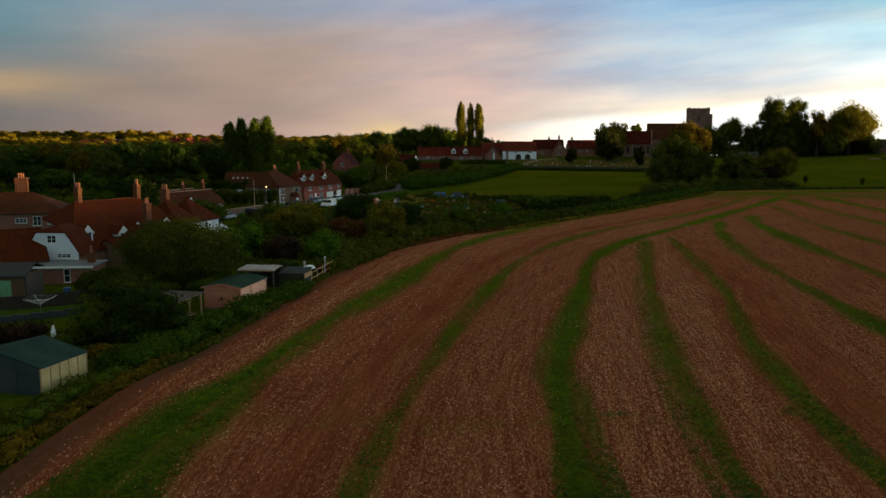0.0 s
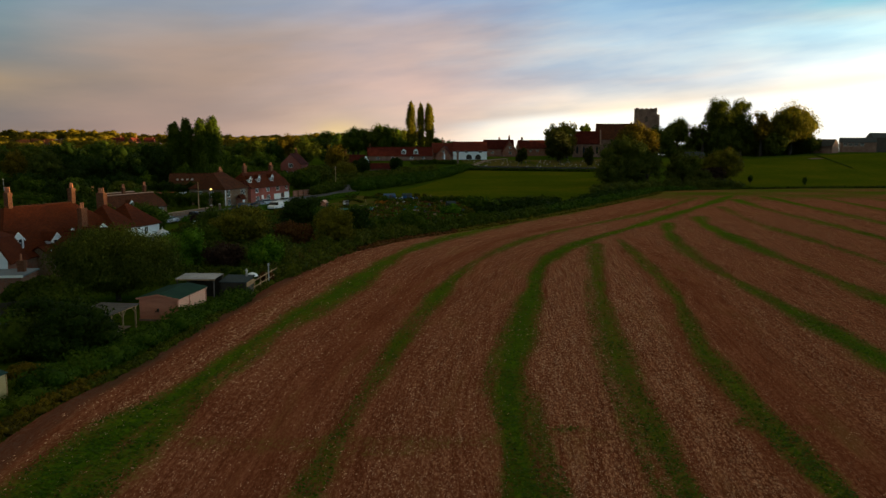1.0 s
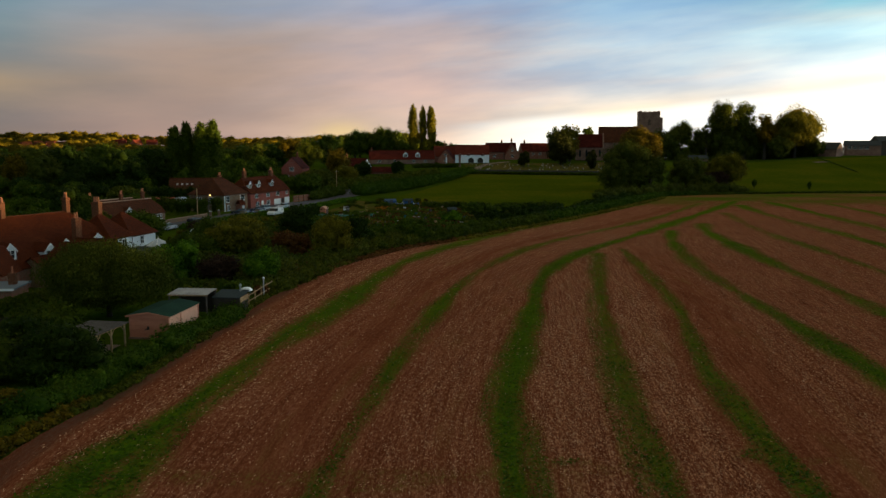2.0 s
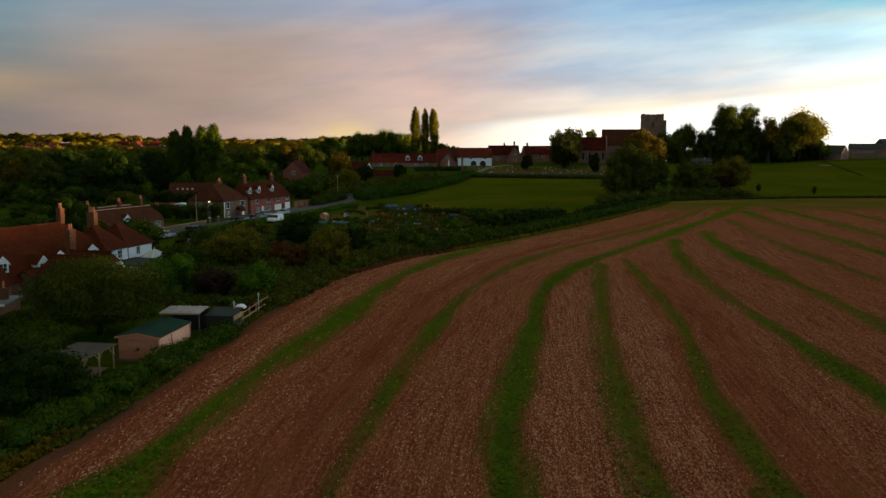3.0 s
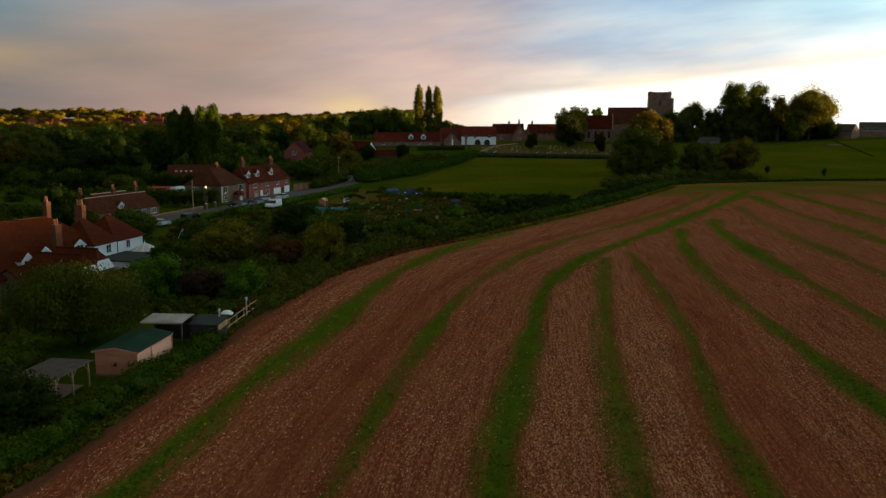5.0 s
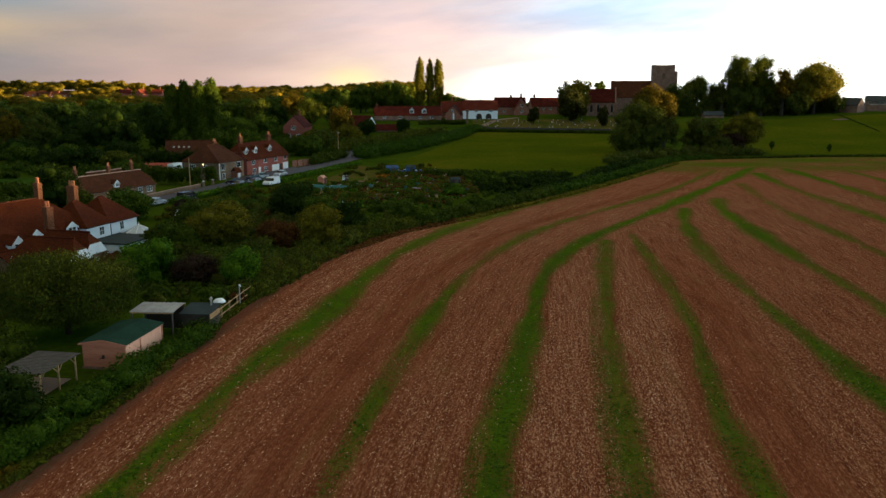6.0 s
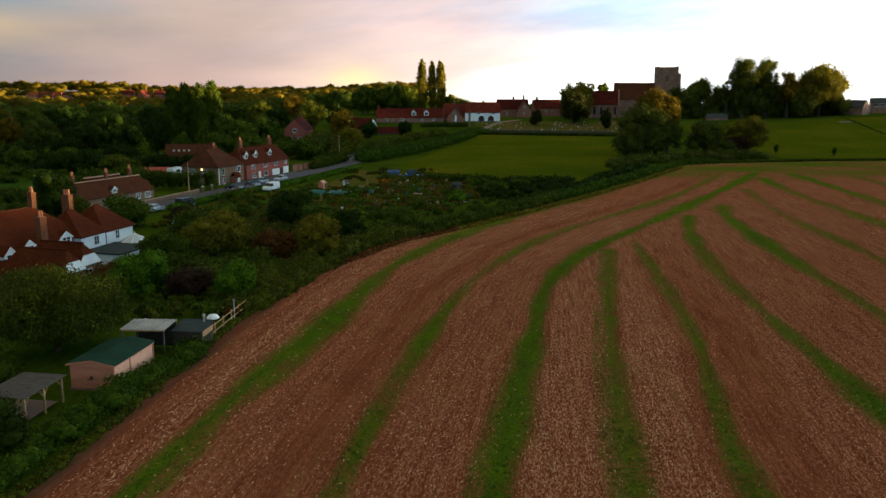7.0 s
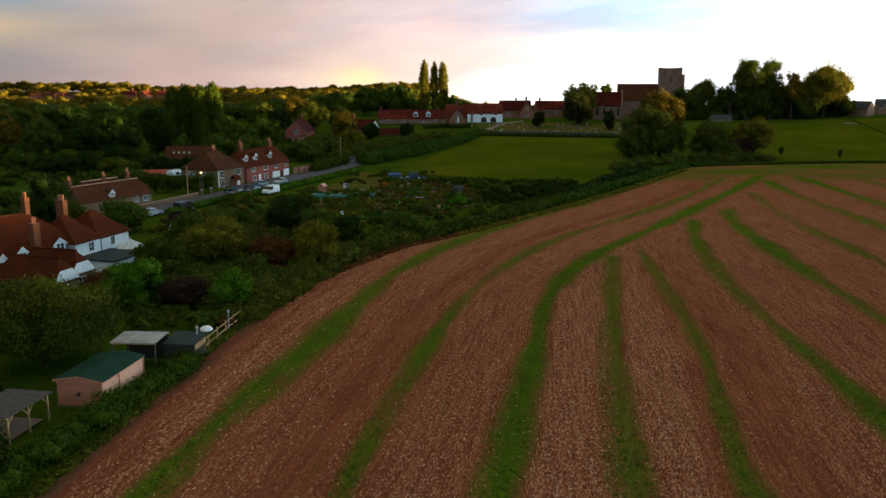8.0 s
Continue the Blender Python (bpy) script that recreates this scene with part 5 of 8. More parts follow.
def stone_path():
    patch("lawn", [(-52, 79.5), (-33.5, 79.5), (-33.5, 84.5), (-52, 84.5)], 0.04, M["lawn"], "narrow strip of mown garden lawn", "lawn", 2.0)
    ob = root("board_fence", pose(0, 0, 0), "dark board fence across the end of the lawn", "fence")
    for k in range(26):
        x = -51 + k * 0.72
        y = 85.2 + 0.02 * k
        z = drape(x, y)
        part("board", box(x - 0.34, x + 0.34, y - 0.03, y + 0.03, z - 0.1, z + 1.35), M["dark_timber"], ob)
    ob2 = root("low_wall", pose(0, 0, 0), "low grey garden wall beside the lawn", "wall")
    for k in range(9):
        x = -46 + k * 1.7
        z = drape(x, 78.2)
        part("block", box(x - 0.84, x + 0.84, 77.9, 78.25, z - 0.1, z + 0.5), M["slate"], ob2)


pink_shed()
canopy()
felt_shed()
parasol()
rail_fence()
pergola()
concrete_garage()
clothes_dryer()
garden_ornament()
stone_path()


# ---- the old farmhouse and the white house ----
def farmhouse():
    """Long tiled house with a sweeping roof, two gabled dormers and tall stacks."""
    c = (-51.9, 126.4)
    yaw = 60.3
    z0 = -1.5
    L, W = 20.0, 10.4
    ob = root("farmhouse", pose(c[0], c[1], z0, 0, 0, yaw), "old farmhouse with a sweeping red clay tile roof and white dormers", "house")
    e, r = 5.15, 3.75
    part("wall", box(-8.9, L / 2, -W / 2, 2.6, 0, e), M["brick"], ob)
    bm = bmesh.new()
    zf, zb, top = e - 0.25, e + 1.55, e + r      # front eave, shorter back eave, ridge
    q = [(-10.2, -W / 2 - 0.35, zf), (L / 2 + 0.35, -W / 2 - 0.35, zf), (L / 2 + 0.35, 3.0, zb), (-9.0, 3.0, zb)]
    up = [bm.verts.new(c_) for c_ in q]
    low = [bm.verts.new((x_, y_, z_ - 0.16)) for x_, y_, z_ in q]
    t0, t1 = bm.verts.new((-5.6, 0, top)), bm.verts.new((L / 2 - 4.2, 0, top))
    for f in ((up[0], up[1], t1, t0), (up[2], up[3], t0, t1), (up[1], up[2], t1), (up[3], up[0], t0), low[::-1]):
        bm.faces.new(f)
    for k in range(4):
        bm.faces.new((low[k], low[(k + 1) % 4], up[(k + 1) % 4], up[k]))
    part("roof", bm, M["roof_red"], ob)
    add_ridge(ob, -5.6, L / 2 - 4.2, e + r, "roof_brown")
    # catslide over the front range
    part("catslide_roof", prism([(-W / 2 - 3.5, 2.75), (-W / 2 - 3.5, 2.60), (-W / 2 + 0.2, 5.05), (-W / 2 + 0.2, 5.32)], "x", -11.0, 2.75), M["roof_red"], ob)
    part("front_range_wall", prism([(-W / 2 - 3.1, 0), (-W / 2, 0), (-W / 2, 5.0), (-W / 2 - 3.1, 2.8)], "x", -10.6, 2.5), M["brick"], ob)
    for u, v, z, w, h in ((-9.0, -W / 2 - 1.9, 3.85, 1.7, 2.2), (-3.6, -W / 2 - 2.7, 3.3, 1.7, 2.2), (0.2, -W / 2 - 1.2, 3.9, 1.6, 1.75), (6.4, -W / 2 - 0.4, 4.0, 1.8, 1.75)):
        add_dormer(ob, u, v, z, w, h, 3.0)
    add_chimney(ob, -4.8, 0.2, e, 10.95, 0.7, 0.95, 3, label="tall brick chimney stack with clay pots")
    add_chimney(ob, 5.9, 0.2, e, 11.0, 0.7, 0.95, 2, label="tall brick chimney stack with clay pots")
    add_chimney(ob, 2.7, -W / 2 - 0.55, 0.0, 8.4, 1.0, 0.9, 2, label="brick side stack rising from the eaves")
    part("aerial", tube((-4.8, 0.9, 11.2), (-4.8, 0.9, 13.0), 0.03, 0.02, 5), M["metal"], ob)
    return ob


def farmhouse_wing():
    """White boarded half-hipped wing towards the garden, with a flat-roofed porch."""
    ob = root("farmhouse_wing", pose(-51.7, 110.0, -1.5, 0, 0, 86), "farmhouse wing with a white boarded gable under a steep red roof", "house")
    L, sec = 4.6, [(-3.7, 0), (3.7, 0), (3.7, 3.3), (2.05, 5.85), (-2.05, 5.85), (-3.7, 3.3)]
    part("wall", prism(sec, "x", -L / 2, L / 2), M["brick"], ob)
    part("gable_boarding", prism([(-3.62, 1.7), (3.62, 1.7)] + [(u * 0.985, z) for u, z in sec[2:]], "x", -L / 2 - 0.06, -L / 2), M["boards"], ob, "white weatherboarded gable")
    for sgn in (-1, 1):
        part("roof_slope", prism([(sgn * 4.0, 2.84), (sgn * 4.15, 2.92), (sgn * 2.1, 6.08), (sgn * 1.95, 5.92)], "x", -L / 2 - 0.12, L / 2), M["roof_red"], ob)
    bm = bmesh.new()
    q = [(-L / 2 - 0.15, -2.15, 5.93), (L / 2, -2.15, 5.93), (L / 2, 2.15, 5.93), (-L / 2 - 0.15, 2.15, 5.93)]
    vs = [bm.verts.new(c_) for c_ in q] + [bm.verts.new((x_, y_, z_ + 0.14)) for x_, y_, z_ in q] + [bm.verts.new((-L / 2 + 1.5, 0, 6.75)), bm.verts.new((L / 2, 0, 6.75))]
    for f in ((3, 2, 1, 0), (0, 1, 5, 4), (1, 2, 6, 5), (2, 3, 7, 6), (3, 0, 4, 7), (4, 5, 9, 8), (6, 7, 8, 9), (7, 4, 8), (5, 6, 9)):
        bm.faces.new([vs[i] for i in f])
    part("hipped_roof", bm, M["roof_red"], ob)
    add_window(ob, (-L / 2 - 0.06, -0.1, 4.55), -90, 1.25, 1.05, 2, label="dark casement window in a white frame")
    add_window(ob, (-L / 2 - 0.06, -1.7, 2.62), -90, 1.9, 0.55, 3)
    ext = root("flat_roofed_extension", pose(-48.8, 104.6, -1.5, 0, 0, 4), "brick extension with a flat grey roof and white fascia", "extension")
    part("wall", box(-4.2, 4.2, -2.6, 2.6, 0, 2.15), M["brick"], ext)
    part("roof", box(-4.5, 4.5, -2.9, 2.9, 2.15, 2.33), M["flat_roof"], ext)
    part("fascia", box(-4.55, 4.55, -2.98, -2.9, 2.10, 2.38), M["frame_white"], ext)
    add_window(ext, (1.2, -2.6, 0.3), 0, 0.8, 1.7, 1)
    add_chimney(ext, 3.2, 0.6, 1.5, 3.7, 0.8, 0.8, 1)
    b = root("outbuilding", pose(-50.5, 93.5, -1.4, 0, 0, 3), "low timber outbuilding with a grey roof and a pale green door", "shed")
    part("wall", box(-5.5, 3.0, -2.2, 2.2, 0, 2.9), M["brown_boards"], b)
    part("roof", prism([(-2.6, 2.85), (0.4, 4.0), (2.6, 3.3), (2.6, 3.15), (0.4, 3.85), (-2.6, 2.7)], "x", -5.8, 3.3), M["slate"], b)
    add_door(b, (0.9, -2.2, 0.1), 0, 1.1, 2.1, "green_door", "pale green painted door")
    part("side_wall", box(3.0, 3.2, -2.2, 2.2, 0, 2.7), M["dark_wall"], b)
    bt = root("water_butt", pose(-43.3, 93.0, -1.4), "blue plastic water butt beside the outbuilding", "water butt")
    part("barrel", tube((0, 0, 0), (0, 0, 1.1), 0.38, 0.42, 12), M["blue_plastic"], bt)
    part("lid", tube((0, 0, 1.1), (0, 0, 1.2), 0.44, 0.38, 12), M["blue_plastic"], bt)


def west_house():
    ob = house("tile_hung_house", "brick house with a hipped brown tile roof and a broad chimney", -77.0, 143.0, 14, 22.0, 11.5, 4.3, 7.3, wall="brick", roof="roof_brown", kind="hip", z0=-1.5,
               windows=[("front", 9.1, 3.7, 1.6, 1.65, 3), ("front", 6.7, 3.5, 1.3, 1.6, 2), ("front", 4.2, 4.0, 1.8, 0.8, 3), ("front", -4, 3.6, 1.5, 1.3, 2)])
    add_chimney(ob, 3.2, 0.5, 6.0, 11.4, 2.0, 1.1, 3, label="broad brick chimney stack")


def white_house():
    """White two-storey house in two hipped blocks, with a flat-roofed addition and a glazed conservatory."""
    yaw = 72.7
    d = Vector((math.cos(radians(yaw)), math.sin(radians(yaw)), 0))
    n = Vector((math.sin(radians(yaw)), -math.cos(radians(yaw)), 0))     # out of the visible long wall
    corner = Vector((-42.3, 130.4, 0))
    z0 = -1.7

    def block(name, label, s0, s1, back, width, eave, ridge, **kw):
        c = corner + d * (s0 + s1) / 2 - n * (back + width / 2)
        return house(name, label, c.x, c.y, yaw, s1 - s0, width, eave, ridge, wall="white", roof="roof_red", kind="hip", z0=z0, over=0.4, **kw)

    a = block("white_house", "white rendered house with a hipped red tile roof and broad chimney", 0, 5.2, 0, 7.5, 3.55, 6.6, hip=2.4,
              windows=[("front", 0.6, 3.3, 1.1, 1.25, 2)])
    add_chimney(a, 2.4, 2.2, 4.5, 10.1, 0.9, 1.3, 3, label="broad brick chimney stack with clay pots")
    b = block("white_house_range", "white rendered rear range with a hipped red tile roof", 5.6, 12.3, 0.5, 7.5, 3.35, 6.4, hip=3.2,
              windows=[("front", -0.4, 3.2, 0.95, 1.25, 2)])
    part("downpipe", tube((-3.1, -3.82, 0.2), (-3.1, -3.82, 4.8), 0.07, 0.07, 6), M["dark_timber"], b)
    # flat-roofed addition towards the garden
    c = corner + d * 3.4 + n * 3.3
    f = root("flat_roofed_addition", pose(c.x, c.y, z0, 0, 0, yaw), "white single-storey addition with a flat dark roof", "extension")
    part("wall", box(-3.6, 3.6, -3.0, 3.2, 0, 2.75), M["white"], f)
    part("roof", box(-3.8, 3.8, -3.25, 3.28, 2.75, 2.95), M["lead"], f)
    add_door(f, (1.2, -3.0, 0.05), 0, 2.4, 1.9, "dark_timber", "dark garden doors")
    # conservatory lantern
    c = corner + d * 8.8 + n * 2.3
    k = root("conservatory", pose(c.x, c.y, z0, 0, 0, yaw), "white-framed conservatory with a faceted glass roof", "conservatory")
    R, h0, h1 = 2.5, 2.75, 4.05
    ring = [(R * math.cos(j * math.pi / 4 + 0.39), R * math.sin(j * math.pi / 4 + 0.39)) for j in range(8)]
    for j in range(8):
        p, q = ring[j], ring[(j + 1) % 8]
        bm = bmesh.new()
        vs = [bm.verts.new((*p, h0)), bm.verts.new((*q, h0)), bm.verts.new((0, 0, h1)), bm.verts.new((0.96 * p[0], 0.96 * p[1], h0 - 0.03)), bm.verts.new((0.96 * q[0], 0.96 * q[1], h0 - 0.03)), bm.verts.new((0, 0, h1 - 0.05))]
        for fc in ((0, 1, 2), (5, 4, 3), (0, 3, 4, 1), (1, 4, 5, 2), (2, 5, 3, 0)):
            bm.faces.new([vs[i] for i in fc])
        part("roof_pane", bm, M["pale_glass"], k)
        part("glazing_bar", tube((*p, h0), (0, 0, h1), 0.06, 0.05, 6), M["frame_white"], k)
        part("eaves_beam", tube((*p, h0 - 0.02), (*q, h0 - 0.02), 0.09, 0.09, 6), M["frame_white"], k)
        bm = bmesh.new()
        vs = [bm.verts.new((*p, 0.0)), bm.verts.new((*q, 0.0)), bm.verts.new((*q, h0 - 0.08)), bm.verts.new((*p, h0 - 0.08))]
        vi = [bm.verts.new((0.95 * v.co.x, 0.95 * v.co.y, v.co.z)) for v in vs]
        for fc in ((0, 1, 2, 3),):
            bm.faces.new([vs[i] for i in fc])
            bm.faces.new([vi[i] for i in fc][::-1])
        for i in range(4):
            bm.faces.new((vs[i], vi[i], vi[(i + 1) % 4], vs[(i + 1) % 4]))
        part("glazed_side", bm, M["pale_glass"], k)
        part("corner_post", tube((*p, 0), (*p, h0), 0.07, 0.07, 6), M["frame_white"], k)
    part("finial", tube((0, 0, h1), (0, 0, h1 + 0.4), 0.07, 0.02, 6), M["frame_white"], k)


def low_barns():
    """Two low half-hipped bays beside the white house."""
    for x, y, L, lab in ((-41.35, 116.2, 8.6, "low tiled outbuilding with a white half-hipped gable"), (-40.9, 120.6, 8.0, "second low tiled bay with a white half-hipped gable")):
        ob = house("low_barn", lab, x, y, 163, L, 4.2, 1.9, 4.5, wall="brick_brown", roof="roof_red", kind="half", z0=-1.7, gable_mat="white", over=0.3)
        add_window(ob, (-L / 2, 0.3, 1.8), -90, 1.3, 1.1, 2)
    house("link_range", "lean tiled range joining the outbuildings to the farmhouse", -46.0, 120.0, 66, 9, 6, 1.0, 2.6, wall="brick_brown", roof="roof_red", kind="gable", z0=-1.7)


def bungalow():
    ob = house("bungalow", "long low bungalow with a brown tile roof and three chimneys", -60.9, 193.2, 62.7, 19.6, 6.2, 1.4, 4.3, wall="brick_brown", roof="roof_brown", kind="half",
               z0=-1.9, ridge_caps=False, windows=[("right", -1.6, 1.6, 1.6, 1.2, 2), ("right", 1.8, 1.6, 1.2, 1.2, 2), ("front", 8.0, 1.5, 1.6, 1.2, 3), ("front", 5.2, 1.5, 1.2, 1.2, 2)])
    # the lit line along both ridges comes from the pale tile colour
    add_ridge(ob, -8.9, 8.9, 6.2, "ridge_tile")
    part("rear_ridge", tube((-2.0, 5.0, 6.25), (8.0, 5.0, 6.25), 0.14, 0.14, 6), M["ridge_tile"], ob)
    part("rear_roof", prism([(3.4, 4.2), (5.0, 6.2), (6.9, 3.6), (6.9, 3.4), (5.0, 6.0), (3.4, 4.0)], "x", -2.0, 8.0), M["roof_brown"], ob)
    for u, zt in ((-9.0, 7.9), (-0.2, 7.9), (6.3, 8.1)):
        add_chimney(ob, u, 0.2, 4.5, zt - 0.2, 0.7, 0.6, 2)
    add_dormer(ob, -1.2, -3.0, 3.4, 1.3, 1.5, 2.0, "roof_brown")


def terrace():
    """Brick pair by the lane: a hipped house, and a longer range with three dormers."""
    yaw = 67.0
    d = Vector((math.cos(radians(yaw)), math.sin(radians(yaw)), 0))
    n = Vector((math.sin(radians(yaw)), -math.cos(radians(yaw)), 0))
    corner = Vector((-45.6, 229.2, 0))
    z0 = -2.1
    L1, W1 = 11.0, 11.6
    c = corner + d * L1 / 2 - n * W1 / 2
    a = house("brick_house", "brown brick house with a hipped tile roof beside the lane", c.x, c.y, yaw, L1, W1, 3.2, 7.3, wall="brick_brown", roof="roof_brown", kind="hip", z0=z0, hip=3.4,
              windows=[("front", -4.0, 3.0, 1.5, 1.7, 2), ("front", 3.0, 3.2, 2.0, 1.5, 3), ("front", -3.8, 0.7, 1.3, 1.5, 2), ("front", 2.8, 0.8, 1.2, 1.2, 2),
                       ("left", -2.6, 3.1, 1.9, 1.3, 3), ("left", 1.4, 3.1, 1.2, 1.3, 2)],
              doors=[("front", 0.6, 1.0, 2.1, "frame_white")], chimneys=[(1.2, 0.3, 8.0, 1.4, 0.7, 3)])
    part("corner_board", box(-L1 / 2 - 0.06, -L1 / 2 + 0.14, -W1 / 2 - 0.06, -W1 / 2 + 0.14, 0.0, 5.0), M["frame_white"], a)
    pc = corner + d * 6.0 + n * 0.9
    p = root("porch", pose(pc.x, pc.y, z0, 0, 0, yaw), "small brick porch with a tiled gable roof", "porch")
    part("wall", box(-1.1, 1.1, -0.9, 0.88, 0, 2.3), M["brick"], p)
    part("roof", roof_mesh("gable", 2.2, 1.8, 2.3, 1.1, 0.2, 0.1), M["roof_red"], p)
    add_door(p, (0, -0.9, 0.05), 0, 0.9, 2.0)
    L2, W2 = 21.5, 8.0
    c = corner + d * (L1 + 0.9 + L2 / 2) - n * (W2 / 2 - 0.4)
    b = house("terrace_house", "pink brick terrace with red tiles, three dormers and two chimneys", c.x, c.y, yaw, L2, W2, 2.9, 6.9, wall="brick_pink", roof="roof_red", kind="half", z0=z0, over=0.4,
              windows=[("front", -7.6, 3.3, 1.7, 1.1, 3), ("front", -1.6, 3.3, 1.7, 1.2, 3), ("front", 3.9, 3.3, 1.7, 1.2, 3), ("front", 9.0, 3.4, 1.3, 1.1, 2),
                       ("front", -7.2, 0.9, 1.7, 1.3, 3), ("front", -1.4, 0.9, 1.9, 1.3, 3)],
              doors=[("front", -4.6, 0.95, 2.1, "frame_white"), ("front", 3.7, 3.6, 2.1, "frame_white"), ("front", 9.1, 2.6, 2.3, "frame_white"), ("front", 6.6, 0.95, 2.1, "dark_timber")],
              chimneys=[(-7.2, 0.2, 8.9, 1.4, 0.7, 2), (7.2, 0.2, 8.6, 1.5, 0.8, 3)])
    for u in (-9.0, -4.4, 2.8):
        add_dormer(b, u, -W2 / 2 + 1.2, 6.1, 1.5, 2.0, 2.2)
    fc = [corner + d * s + n * o for s, o in ((2.0, 2.0), (34.0, 1.2), (33.0, 8.0), (2.0, 9.0))]
    patch("forecourt", [(q.x, q.y) for q in fc], 0.07, M["asphalt"], "asphalt forecourt before the terrace", "pavement", 2.0)
    w = root("brick_wall", pose(0, 0, 0), "low brick garden wall beside the lane", "wall")
    for k in range(4):
        q = corner + d * (36 + k * 2.5) - n * (-1 - 0.4 * k)
        zz = drape(q.x, q.y)
        seg = part("wall_panel", box(-1.25, 1.25, -0.12, 0.12, 0, 2.0), M["brick"], w)
        seg.matrix_world = pose(q.x, q.y, zz - 0.1, 0, 0, yaw - 2)
    # long dark roof with rooflights behind
    k = house("roadside_barn", "dark tiled barn with a row of small rooflights", -69.0, 290.0, 6, 14.5, 8, 0.7, 4.7, wall="dark_timber", roof="roof_brown", kind="gable", z0=-2.3)
    for j in range(4):
        rl = part("rooflight", box(-0.34, 0.34, -0.36, 0.36, 0, 0.1), M["sheet"], k)
        rl.matrix_basis = Matrix.Translation((-4.6 + j * 1.6, -2.0, 5.0)) @ pose(0, 0, 0, 43.5, 0, 0)
    house("red_outbuilding", "low red tin-roofed outbuilding among hedges", -70.0, 254.0, 8, 8.5, 4, -0.2, 0.7, wall="red_paint", roof="red_paint", kind="gable", z0=-2.1, ridge_caps=False)
    t = root("caravan", pose(-64.2, 254.5, -1.9, 0, 0, 78), "white touring caravan beside the hedge", "caravan")
    part("body", prism([(-1.1, 0.45), (1.1, 0.45), (1.15, 1.6), (0.9, 2.45), (-0.9, 2.45), (-1.15, 1.6)], "x", -2.6, 2.6), M["car_white"], t, bevel=0.08)
    for s in (-1, 1):
        part("wheel", tube((0, s * 0.9, 0.32), (0, s * 1.12, 0.32), 0.32, 0.32, 12), M["rubber"], t)
    part("window", box(-1.0, 1.0, -1.19, -1.1, 1.3, 1.85), M["glass"], t)


def garden_cottage():
    """Low red-roofed cottage before the tile-hung house."""
    ob = house("low_cottage", "low cottage with a long red clay tile roof", -60.2, 106.0, 35, 14.0, 9.6, 1.3, 4.8, wall="brick", roof="roof_red", kind="gable", z0=-1.6,
               windows=[("front", 2.0, 1.0, 1.4, 1.2, 2)])
    return ob


garden_cottage()
M["pale_glass"] = glass("pale_conservatory_glass", (0.48, 0.54, 0.62), 0.15)
farmhouse()
farmhouse_wing()
west_house()
white_house()
low_barns()
bungalow()
terrace()


# ---- the lane, vehicles and posts ----
LANE = [(-66, 150), (-56, 172), (-51.5, 187), (-46.8, 202), (-39.6, 221), (-33.0, 240), (-26, 258), (-17, 284), (-14, 300), (-24, 330)]
ribbon("road", LANE, 3.5, 0.05, M["asphalt"], "narrow asphalt village lane", "road")


